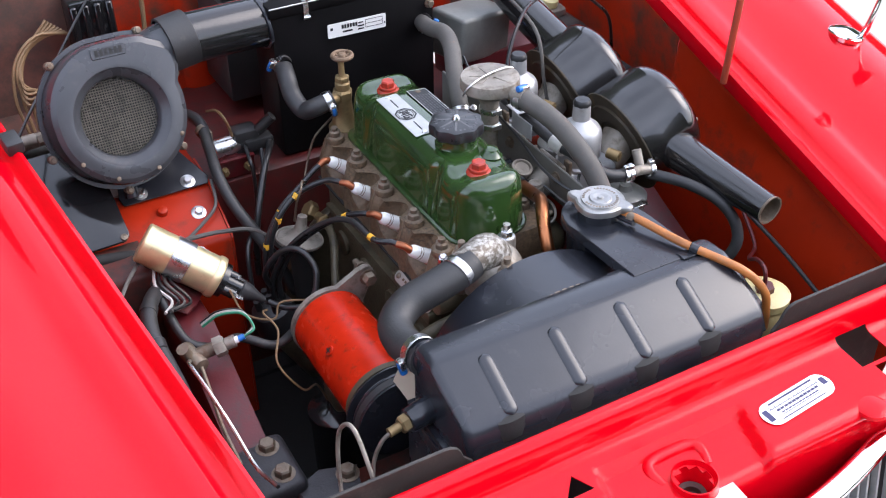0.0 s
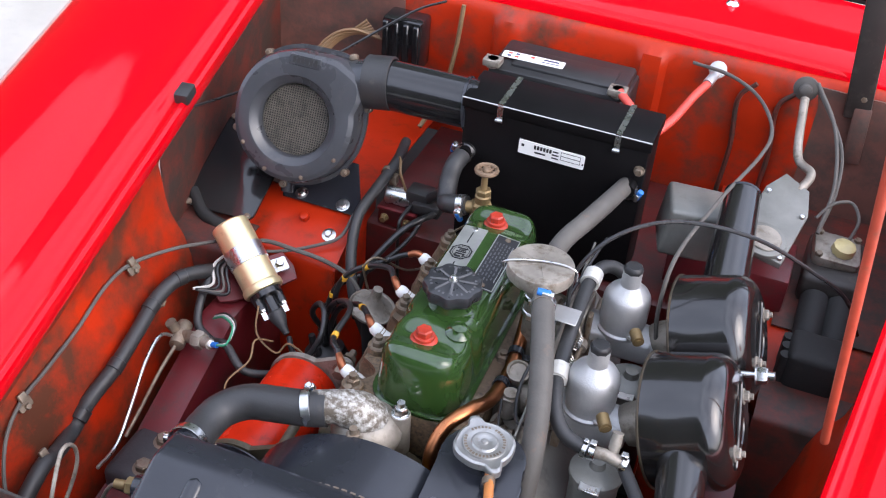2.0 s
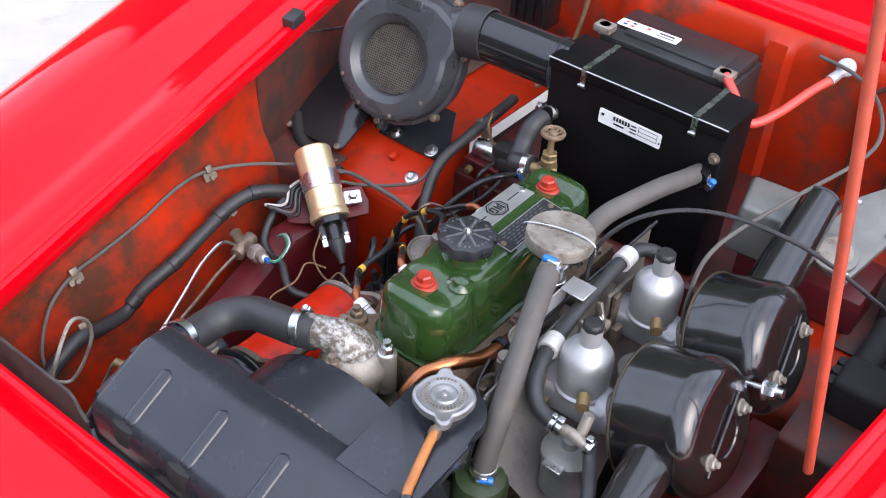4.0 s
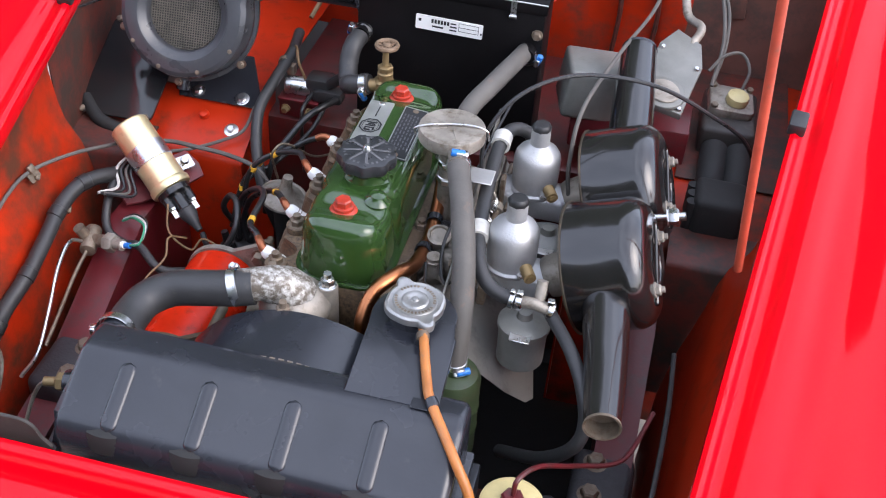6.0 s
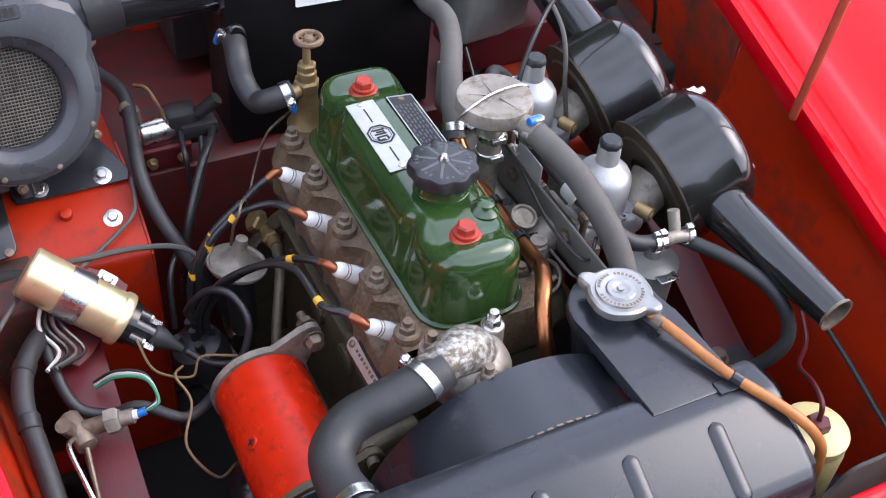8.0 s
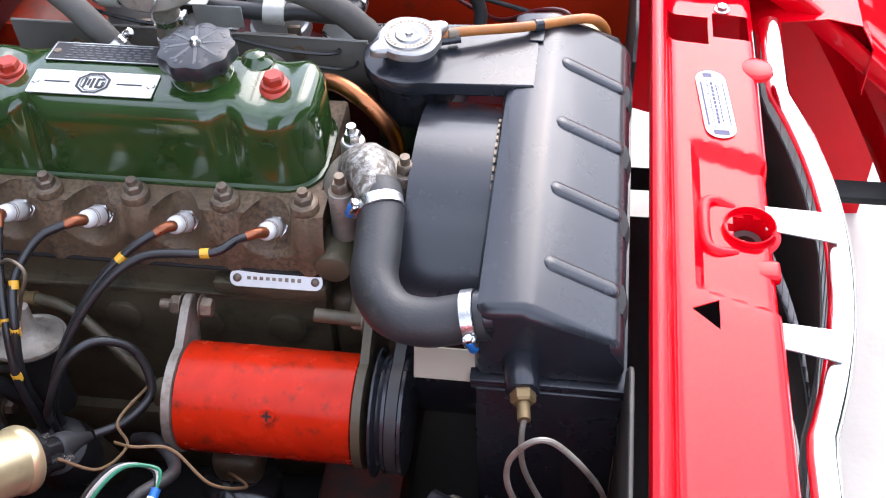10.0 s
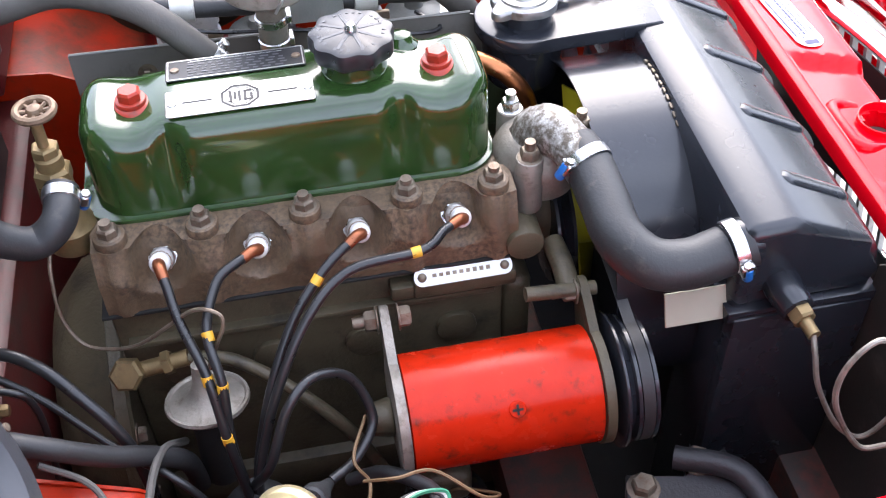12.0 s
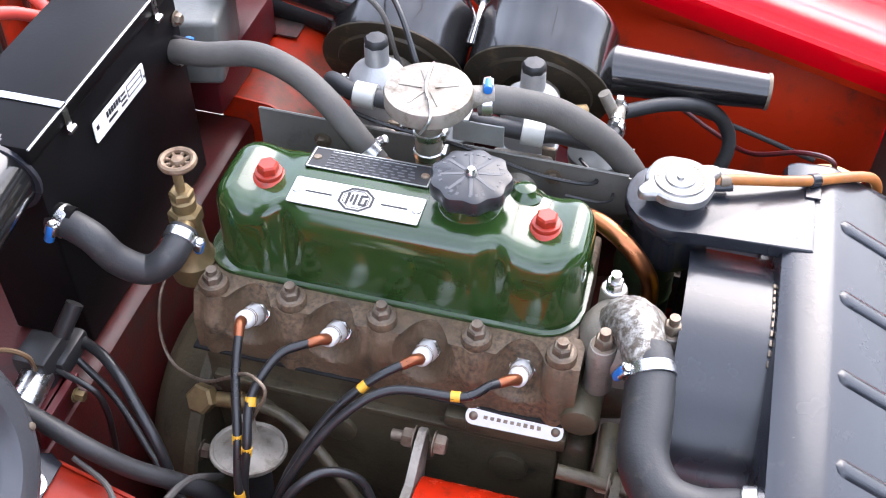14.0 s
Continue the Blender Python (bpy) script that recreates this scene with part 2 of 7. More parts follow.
def solo(name, bm, mat, label, category, group="", kind="", sharp=38.0):
    """A thing of one mesh."""
    return tagged(mesh_object(name, bm, mat, sharp), label, category, group, kind)


def basis(d, up=(0, 0, 1)):
    """A turn that takes z to the direction d and keeps x away from up."""
    z = Vector(d).normalized()
    u = Vector(up)
    if abs(z.dot(u.normalized())) > 0.98:
        u = Vector((0, 1, 0))
    x = u.cross(z).normalized()
    y = z.cross(x)
    return Matrix((x, y, z)).transposed().to_4x4()


def lathe(bm, p, d, profile, seg=24, caps=True, squash=1.0):
    """Turns (radius, height) rows round the axis from p along d."""
    m = Matrix.Translation(p) @ basis(d)
    rings = []
    for r, h in profile:
        rings.append([bm.verts.new(m @ Vector((r * math.cos(2 * math.pi * i / seg), squash * r * math.sin(2 * math.pi * i / seg), h))) for i in range(seg)])
    for a, b in zip(rings, rings[1:]):
        for i in range(seg):
            bm.faces.new((a[i], a[(i + 1) % seg], b[(i + 1) % seg], b[i]))
    if caps:
        if profile[0][0] > 1e-5:
            bm.faces.new(rings[0][::-1])
        if profile[-1][0] > 1e-5:
            bm.faces.new(rings[-1])
    return bm


def cyl(bm, a, b, r, r2=None, seg=20, bevel=0.0):
    a, b = Vector(a), Vector(b)
    h = (b - a).length
    r2 = r if r2 is None else r2
    if bevel:
        prof = [(r - bevel, 0), (r - bevel * 0.3, bevel * 0.3), (r, bevel), (r2, h - bevel), (r2 - bevel * 0.3, h - bevel * 0.3), (r2 - bevel, h)]
    else:
        prof = [(r, 0), (r2, h)]
    return lathe(bm, a, b - a, prof, seg)


def hexa(bm, a, d, r, h):
    """A hexagon head with a chamfered top."""
    lathe(bm, a, d, [(r, 0), (r, h * 0.8), (r * 0.82, h)], 6)
    return bm


def bolt(bm, a, d, r=0.006, h=0.006, washer=0.0, stud=0.0):
    a, d = Vector(a), Vector(d).normalized()
    if washer:
        lathe(bm, a, d, [(washer, 0), (washer, 0.0012), (washer * 0.9, 0.0016)], 18)
        a = a + d * 0.0014
    hexa(bm, a, d, r, h)
    if stud:
        cyl(bm, a + d * h * 0.9, a + d * (h + stud), r * 0.55, seg=10)
    return bm


def box(bm, lo, hi, bevel=0.002, seg=2, turn=None):
    vs = [bm.verts.new((x, y, z)) for x in (lo[0], hi[0]) for y in (lo[1], hi[1]) for z in (lo[2], hi[2])]
    fs = [bm.faces.new([vs[i] for i in q]) for q in ((0, 1, 3, 2), (4, 6, 7, 5), (0, 4, 5, 1), (2, 3, 7, 6), (0, 2, 6, 4), (1, 5, 7, 3))]
    es = list({e for f in fs for e in f.edges})
    new_verts = vs
    if bevel:
        r = bmesh.ops.bevel(bm, geom=es, offset=bevel, segments=seg, profile=0.5, affect="EDGES")
        new_verts = list({v for f in r["faces"] for v in f.verts})
    if turn is not None:
        bmesh.ops.transform(bm, matrix=turn, verts=new_verts)
    return bm


def smooth_path(pts, n=8):
    """A Catmull-Rom path through the points."""
    p = [Vector(q) for q in pts]
    if len(p) < 3:
        return p
    p = [2 * p[0] - p[1]] + p + [2 * p[-1] - p[-2]]
    out = []
    for i in range(1, len(p) - 2):
        a, b, c, d = p[i - 1:i + 3]
        for k in range(n):
            t = k / n
            out.append(0.5 * (2 * b + (c - a) * t + (2 * a - 5 * b + 4 * c - d) * t * t + (3 * b - a - 3 * c + d) * t ** 3))
    out.append(p[-2])
    return out


def tube(bm, pts, r, seg=10, n=8, caps=True, radii=None):
    """A hose along a smooth path; radii: one for each given point."""
    path = smooth_path(pts, n)
    rings = []
    t0 = (path[1] - path[0]).normalized()
    u = t0.orthogonal().normalized()
    for i, p in enumerate(path):
        t = (path[min(i + 1, len(path) - 1)] - path[max(i - 1, 0)]).normalized()
        u = (u - t * u.dot(t)).normalized()
        w = t.cross(u)
        rr = r
        if radii:
            k = i / (len(path) - 1) * (len(radii) - 1)
            j = min(int(k), len(radii) - 2)
            rr = radii[j] + (radii[j + 1] - radii[j]) * (k - j)
        rings.append([bm.verts.new(p + (u * math.cos(2 * math.pi * s / seg) + w * math.sin(2 * math.pi * s / seg)) * rr) for s in range(seg)])
    for a, b in zip(rings, rings[1:]):
        for s in range(seg):
            bm.faces.new((a[s], a[(s + 1) % seg], b[(s + 1) % seg], b[s]))
    if caps:
        bm.faces.new(rings[0][::-1])
        bm.faces.new(rings[-1])
    return bm


def prism(bm, outline, m, depth, bevel=0.0, seg=2):
    """A flat outline (x, y), set by the matrix m, given depth along its z."""
    a = [bm.verts.new(m @ Vector((x, y, 0))) for x, y in outline]
    b = [bm.verts.new(m @ Vector((x, y, depth))) for x, y in outline]
    f0, f1 = bm.faces.new(a[::-1]), bm.faces.new(b)
    for i in range(len(a)):
        bm.faces.new((a[i], a[(i + 1) % len(a)], b[(i + 1) % len(a)], b[i]))
    if bevel:
        bmesh.ops.bevel(bm, geom=list(f1.edges) + list(f0.edges), offset=bevel, segments=seg, profile=0.5, affect="EDGES")
    return bm


def round_rect(w, h, r, n=4):
    out = []
    for cx, cy, a0 in ((w / 2 - r, h / 2 - r, 0), (-w / 2 + r, h / 2 - r, 90), (-w / 2 + r, -h / 2 + r, 180), (w / 2 - r, -h / 2 + r, 270)):
        for k in range(n + 1):
            a = radians(a0 + 90 * k / n)
            out.append((cx + r * math.cos(a), cy + r * math.sin(a)))
    return out


def circle(r, n=24, cx=0.0, cy=0.0):
    return [(cx + r * math.cos(2 * math.pi * i / n), cy + r * math.sin(2 * math.pi * i / n)) for i in range(n)]


def at(p, z, x=None):
    """A matrix at p with local z along z and local x near x."""
    z = Vector(z).normalized()
    x = Vector(x) if x is not None else z.orthogonal()
    x = (x - z * x.dot(z)).normalized()
    y = z.cross(x)
    m = Matrix((x, y, z)).transposed().to_4x4()
    m.translation = Vector(p)
    return m


def loft(bm, rows, closed=False, caps=False):
    """Skins rows of points (all of one length)."""
    vs = [[bm.verts.new(p) for p in r] for r in rows]
    n = len(rows[0])
    for a, b in zip(vs, vs[1:]):
        for i in range(n if closed else n - 1):
            bm.faces.new((a[i], a[(i + 1) % n], b[(i + 1) % n], b[i]))
    if caps and closed:
        bm.faces.new(vs[0][::-1])
        bm.faces.new(vs[-1])
    return bm


def slab(bm, rows, thick):
    """A skin of the rows with thickness, downwards along its normals."""
    vs = [[Vector(p) for p in r] for r in rows]
    loft(bm, rows)
    bm.normal_update()
    geom = bm.faces[:]
    bmesh.ops.recalc_face_normals(bm, faces=geom)
    if sum(f.normal.z for f in geom) < 0:
        for f in geom:
            f.normal_flip()
    bmesh.ops.solidify(bm, geom=geom, thickness=thick)
    return bm


def sheet(bm, rows, off):
    """Two skins of the rows, set apart by the step off, closed round the edges."""
    off = Vector(off)
    front = [[bm.verts.new(Vector(p)) for p in r] for r in rows]
    back = [[bm.verts.new(Vector(p) + off) for p in r] for r in rows]
    n, k = len(rows), len(rows[0])
    for i in range(n - 1):
        for j in range(k - 1):
            bm.faces.new((front[i][j], front[i][j + 1], front[i + 1][j + 1], front[i + 1][j]))
            bm.faces.new((back[i][j], back[i + 1][j], back[i + 1][j + 1], back[i][j + 1]))
    ring = [(i, 0) for i in range(n)] + [(n - 1, j) for j in range(1, k)] + [(i, k - 1) for i in range(n - 2, -1, -1)] + [(0, j) for j in range(k - 2, 0, -1)]
    for (a, b), (c, d) in zip(ring, ring[1:] + ring[:1]):
        bm.faces.new((front[a][b], front[c][d], back[c][d], back[a][b]))
    return bm


def bars(bm, m, rows):
    """Plain printed bars: rows of x, y, width, height on the plate m."""
    for x, y, w, h in rows:
        prism(bm, [(x - w / 2, y - h / 2), (x + w / 2, y - h / 2), (x + w / 2, y + h / 2), (x - w / 2, y + h / 2)], m, 0.0004)
    return bm


def new_bm():
    return bmesh.new()


# ---- ground and the car's body ----
def edge_x(y):
    return 0.457 + 0.135 * y


def edge_z(y):
    return 0.772 + 0.172 * y


g = new_bm()
loft(g, [[(x, y, 0.0) for x in (-400, -3, 3, 400)] for y in (-400, -3, 3, 400)])
solo("ground", g, CONCRETE, "pale concrete ground under and around the car", "ground", kind="structure")

# unseen dark ring, its height set by direction to shape light and reflections
SURROUND_AT = [0, 14, 28, 90, 100, 150, 165, 190, 225, 240, 285, 300, 345, 360]
SURROUND_H = [11.5, 9.0, 2.6, 2.6, 1.3, 1.3, 4.5, 6.5, 6.5, 1.4, 1.4, 12.5, 13.5, 11.5]
g = new_bm()
ring = []
for k in range(73):
    a = 2 * math.pi * k / 72
    r = 9.0 + 0.4 * math.sin(5 * a)
    deg = math.degrees(a)
    h = float(np.interp(deg, SURROUND_AT, SURROUND_H)) + 0.25 * math.sin(11 * a) + 0.2 * math.sin(23 * a + 1)
    ring.append([(r * math.sin(a), r * math.cos(a), 0.0), (r * math.sin(a) * 1.02, r * math.cos(a) * 1.02, h * 0.6), (r * math.sin(a) * 1.05, r * math.cos(a) * 1.05, h)])
loft(g, ring)
solo("backdrop", g, SURROUND_DARK, "unseen dark ring added round the car to shape light and reflections", "hedge", kind="structure")

car = thing("car_body", (0, 0.1, 0), "glossy red sports car body with an open engine bay", "car body")


def wing(side):
    bm = new_bm()
    rows = []
    for k in range(40):
        y = -0.78 + k * 0.06
        ex = edge_x(max(y, -0.62))
        ez = edge_z(min(y, 0.72)) if y > -0.45 else edge_z(-0.45) - 1.1 * (-0.45 - y) ** 1.3
        s = 1.0 if y < 0.5 else 1.0 + 0.25 * (y - 0.5)
        prof = [(0.004, -0.030), (-0.003, -0.006), (-0.002, 0.002), (0.003, 0.005), (0.008, 0.003), (0.012, -0.004), (0.017, -0.007), (0.026, -0.006), (0.032, 0.000), (0.037, 0.004), (0.050, 0.0055), (0.064, 0.0055), (0.070, 0.004), (0.082, 0.0045), (0.095, 0.006), (0.112, 0.011), (0.130, 0.017), (0.155, 0.0235), (0.185, 0.0275), (0.215, 0.027), (0.245, 0.021), (0.272, 0.010), (0.297, -0.008), (0.318, -0.036), (0.332, -0.08), (0.340, -0.15), (0.342, -0.30), (0.33, -0.52)]
        rows.append([(side * (ex + dx * s), y, ez + dz) for dx, dz in prof])
    slab(bm, rows, 0.0015)
    w = part("wing", bm, BODY_RED, car, "glossy red front wing with a rolled bonnet gutter", 50)
    bm = new_bm()
    y = 0.30
    box(bm, (-0.011, -0.016, -0.006), (0.011, 0.016, 0.012), 0.003, turn=pose(side * (edge_x(y) + 0.004), y, edge_z(y) + 0.006, 10, 0, -side * 8))
    part("rubber_buffer", bm, RUBBER, w, "grey rubber bonnet buffer")
    return w


wing_l, wing_r = wing(-1), wing(1)

# bonnet locking panel: rear flange, main face with a dished middle, latch cup, cut-outs
bm = new_bm()
rows = []
NX = 176
for k in range(NX + 1):
    x = -0.44 + 0.88 * k / NX
    row = []
    for y, z in ((-0.347, 0.692), (-0.347, 0.703), (-0.3485, 0.7065), (-0.352, 0.708), (-0.357, 0.707), (-0.3605, 0.703), (-0.363, 0.690), (-0.366, 0.679), (-0.369, 0.674), (-0.373, 0.6715), *((-0.378 - 0.005 * q, 0.670 - 0.00042 * q) for q in range(16)), (-0.458, 0.6625), (-0.4625, 0.659), (-0.465, 0.652), (-0.4665, 0.64), (-0.468, 0.60), (-0.470, 0.572)):
        # dished seat round the latch
        d = max(abs(x + 0.005 - 0.25 * (y + 0.44)) / 0.080, abs(y + 0.447) / 0.046)
        if d < 1.25 and -0.5 < y < -0.37:
            z -= 0.012 * min(1, max(0, (1.25 - d) / 0.12))
        row.append((x, y - 0.02 * (x / 0.44) ** 2 * (1 if y < -0.47 else 0), z))
    rows.append(row)
vs = [[bm.verts.new(p) for p in r] for r in rows]
for i in range(NX):
    for j in range(len(rows[0]) - 1):
        cx, cy = (rows[i][j][0] + rows[i + 1][j][0]) / 2, (rows[i][j][1] + rows[i][j + 1][1]) / 2
        if math.hypot(cx - 0.0, cy + 0.443) < 0.019:
            continue
        if 0.272 < cx < 0.318 and -0.411 < cy < -0.366 or 0.285 < cx < 0.33 and -0.456 < cy < -0.418:
            continue
        bm.faces.new((vs[i][j], vs[i + 1][j], vs[i + 1][j + 1], vs[i][j + 1]))
# three-cornered lightening hole
tri = [V(-0.138, -0.409, 0), V(-0.104, -0.409, 0), V(-0.117, -0.385, 0)]
for k in range(3):
    p, q = tri[k], tri[(k + 1) % 3]
    near = [f for f in bm.faces if abs(f.calc_center_median().x + 0.12) < 0.03 and abs(f.calc_center_median().y + 0.397) < 0.022]
    edges = list({e for f in near for e in f.edges})
    corners = list({v for f in near for v in f.verts})
    bmesh.ops.bisect_plane(bm, geom=near + edges + corners, plane_co=p, plane_no=V(q.y - p.y, p.x - q.x, 0))
gone = []
for f in bm.faces:
    c = f.calc_center_median()
    if all((tri[(k + 1) % 3].x - tri[k].x) * (c.y - tri[k].y) - (tri[(k + 1) % 3].y - tri[k].y) * (c.x - tri[k].x) > 0 for k in range(3)):
        gone.append(f)
bmesh.ops.delete(bm, geom=gone, context="FACES")
bmesh.ops.solidify(bm, geom=bm.faces[:], thickness=0.0015)
slam = part("front_panel", bm, BODY_RED, car, "glossy red bonnet locking panel with cut-outs")
bm = new_bm()
lathe(bm, (0.0, -0.443, 0.618), (0, 0, 1), [(0.0165, 0), (0.0175, 0.02), (0.0205, 0.034), (0.0225, 0.041), (0.0235, 0.0435), (0.0250, 0.043), (0.0250, 0.036), (0.0265, 0.032), (0.031, 0.030)], 40, False)
# loop-shaped pressing behind the cup
tube(bm, [(-0.030, -0.430, 0.650), (-0.034, -0.412, 0.655), (-0.026, -0.402, 0.657), (0.0, -0.400, 0.658), (0.026, -0.402, 0.657), (0.034, -0.412, 0.655), (0.030, -0.430, 0.650)], 0.0068, 12)
box(bm, (-0.060, -0.470, 0.642), (-0.036, -0.430, 0.6535), 0.004, 3)
part("latch_cup", bm, BODY_RED, slam, "red pressed cup of the bonnet latch")
bm = new_bm()
lathe(bm, (0.0, -0.443, 0.625), (0, 0, 1), [(0.0, 0.004), (0.009, 0.004), (0.010, 0.010), (0.0155, 0.012)], 24, False)
part("latch_socket", bm, BAY_DARK, slam, "grimy latch socket")
for x, y in ((0.236, -0.462), (0.395, -0.395)):
    bm = new_bm()
    lathe(bm, (x, y, 0.660), (0, 0, 1), [(0.02, 0), (0.019, 0.004), (0.014, 0.006), (0.0, 0.006)], 24)
    part("pressed_boss", bm, BODY_RED, slam)
bm = new_bm()
bolt(bm, (0.338, -0.430, 0.668), (0, 0, 1), 0.0065, 0.005, 0.009)
part("screw", bm, STEEL, slam)

# side plates that close the gap beside the radiator
for side in (-1, 1):
    bm = new_bm()
    out = [(0.203, 0.30), (0.203, 0.690), (0.215, 0.700)] + [(0.235 + 0.020 * math.cos(radians(a)), 0.702 + 0.020 * math.sin(radians(a))) for a in (160, 135, 112, 90)] + [(0.41, 0.722), (0.41, 0.30)]
    prism(bm, [(side * x, z) for x, z in out], at((0, -0.328, 0), (0, -1, 0), (1, 0, 0)), 0.004, 0.001, 1)
    part("air_baffle", bm, BAFFLE, car, "dusty brown-black sheet baffle beside the radiator")


def inner_wing(side):
    bm = new_bm()
    rows = []
    for k in range(19):
        y = -0.335 + 0.03 * k
        ex, ez = edge_x(y), edge_z(y)
        a = math.exp(-((y + 0.06) / 0.2) ** 2)
        rows.append([(side * px, y, pz) for px, pz in ((ex + 0.004, ez - 0.03), (ex + 0.006, ez - 0.040), (max(ex, 0.468), min(ez - 0.055, 0.715)), (max(0.466, ex - 0.006), 0.690), (0.460 - 0.010 * a, 0.655), (0.452 - 0.014 * a, 0.625), (0.446 - 0.016 * a, 0.585), (0.436 - 0.012 * a, 0.54), (0.42, 0.48), (0.41, 0.40), (0.405, 0.25))])
    slab(bm, rows, 0.0015)
    return part("inner_wing", bm, BAY_RED if side > 0 else WING_DIRT_SHADE, car, "dirty orange-red inner wing panel")


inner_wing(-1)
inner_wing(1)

# footwell boxes, heater shelf, bulkhead
for side in (-1, 1):
    bm = new_bm()
    rows = []
    for x in (0.25, 0.28, 0.32, 0.36, 0.42, 0.50, 0.57):
        rows.append([(side * x, y, z) for y, z in ((0.272, 0.27), (0.272, 0.608), (0.274, 0.615), (0.279, 0.620), (0.30, 0.630), (0.33, 0.646), (0.36, 0.661), (0.372, 0.665), (0.42, 0.667), (0.55, 0.668), (0.70, 0.668))])
    slab(bm, rows, 0.002)
    fw = part("footwell", bm, BAY_RED if side < 0 else WING_DIRT_SHADE, car, "scuffed red footwell panel")
    # darker sheet added over the footwell's outer floor
    bm = new_bm()
    sheet(bm, [[(side * x, y, z + 0.003) for y, z in ((0.372, 0.665), (0.42, 0.667), (0.55, 0.668), (0.685, 0.668))] for x in (0.372, 0.40, 0.45, 0.50, 0.53)], (0, 0, 0.002))
    part("footwell_overlay", bm, BAY_DARK if side > 0 else CORNER_DIRT, fw, "added darker sheet over the outer footwell")
    bm = new_bm()
    prism(bm, [(0.272, 0.27), (0.272, 0.614), (0.280, 0.622), (0.36, 0.664), (0.42, 0.669), (0.42, 0.27)], at((side * 0.248 - 0.0015, 0, 0), (1, 0, 0), (0, 1, 0)), 0.003)
    part("footwell_side", bm, BAY_RED, fw)
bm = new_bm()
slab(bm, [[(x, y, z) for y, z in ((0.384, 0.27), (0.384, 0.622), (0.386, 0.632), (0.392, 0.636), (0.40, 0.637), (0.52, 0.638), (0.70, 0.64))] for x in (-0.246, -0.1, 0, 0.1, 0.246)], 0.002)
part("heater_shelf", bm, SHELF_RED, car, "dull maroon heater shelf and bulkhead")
bm = new_bm()
rows = []
for k in range(113):
    x = -0.56 + 1.12 * k / 112
    rib = max(0.011 * max(0.0, min(1.0, (0.026 - abs(x - c)) / 0.009)) for c in (-0.142, 0.094, 0.33))
    rows.append([(x, y - (rib if z < 0.875 else 0), z) for y, z in ((0.70, 0.63), (0.698, 0.70), (0.696, 0.78), (0.698, 0.85), (0.702, 0.868), (0.706, 0.880), (0.712, 0.885), (0.724, 0.886))])
slab(bm, rows, 0.002)
part("rear_bulkhead", bm, BULKHEAD_RED, car, "orange-red rear bulkhead with pressed swages")
# dirty corner pressings at both ends of the bulkhead
for side in (-1, 1):
    bm = new_bm()
    sheet(bm, [[(side * x, 0.6925 - 0.10 * max(0, x - 0.42) + 0.002 * math.sin(40 * x + 30 * z), z) for z in (0.66, 0.72, 0.78, 0.84, 0.862, 0.878)] for x in (0.325, 0.332, 0.36, 0.40, 0.44, 0.48, 0.52, 0.555)], (0, 0.004, 0))
    part("corner_panel", bm, CORNER_DIRT, car, "corner pressing caked with brown-grey road dirt")
bm = new_bm()
slab(bm, [[(x, y, z - 0.03 * (x / 0.75) ** 2) for y, z in ((0.716, 0.882), (0.717, 0.900), (0.722, 0.906), (0.735, 0.906), (0.738, 0.899), (0.745, 0.897), (0.755, 0.902), (0.80, 0.912), (0.90, 0.922), (0.95, 0.924))] for x in (-0.75, -0.6, -0.4, -0.2, 0, 0.2, 0.4, 0.6, 0.75)], 0.0015)
part("scuttle", bm, BODY_RED, car, "glossy red scuttle panel")
bm = new_bm()
tube(bm, [(-0.62, 1.00, 0.905), (-0.3, 0.955, 0.925), (0, 0.945, 0.93), (0.3, 0.955, 0.925), (0.62, 1.00, 0.905)], 0.009, 10)
part("windscreen_seal", bm, BLACK_MATT, car, "black rubber windscreen seal")
bm = new_bm()
slab(bm, [[(x, y, z) for y, z in ((0.952, 0.925), (1.10, 1.06), (1.25, 1.20))] for x in (-0.6, -0.3, 0, 0.3, 0.6)], 0.004)
part("windscreen", bm, GLASS_DARK, car, "dark windscreen glass")
bm = new_bm()
lathe(bm, (0.185, 0.846, 0.912), (0, 0, 1), [(0.012, 0), (0.011, 0.004), (0.006, 0.008), (0.006, 0.016), (0.004, 0.019)], 16)
part("washer_jet", bm, CHROME, car, "small chrome washer jet")
# left dark rear corner and wing closing panels
for side in (-1, 1):
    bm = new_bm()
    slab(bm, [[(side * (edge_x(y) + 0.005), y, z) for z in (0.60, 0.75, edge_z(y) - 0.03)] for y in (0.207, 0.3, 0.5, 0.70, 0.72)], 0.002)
    part("inner_panel", bm, BAY_DARK if side < 0 else BULKHEAD_RED, car, "dark brown-red side panel" if side < 0 else "blotched orange-red side panel")
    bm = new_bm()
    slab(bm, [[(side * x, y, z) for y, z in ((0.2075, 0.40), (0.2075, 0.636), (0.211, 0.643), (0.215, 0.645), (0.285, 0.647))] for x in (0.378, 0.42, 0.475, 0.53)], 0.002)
    part("panel_step", bm, BAY_DARK, car, "dark brown-red panel step")

# chassis legs, suspension dampers, crossmember, and an added floor that darkens the bay
for side in (-1, 1):
    bm = new_bm()
    prism(bm, [(0.12, 0.605), (-0.10, 0.50), (-0.33, 0.47), (-0.33, 0.36), (0.26, 0.36), (0.26, 0.60)], at((side * 0.356 - 0.024, 0, 0), (1, 0, 0), (0, 1, 0)), 0.048, 0.004)
    part("chassis_leg", bm, BROWN_RED, car, "dull crimson chassis leg")
bm = new_bm()
box(bm, (-0.34, -0.12, 0.33), (0.34, -0.03, 0.40), 0.01)
box(bm, (-0.34, -0.335, 0.30), (0.34, -0.29, 0.44), 0.004)
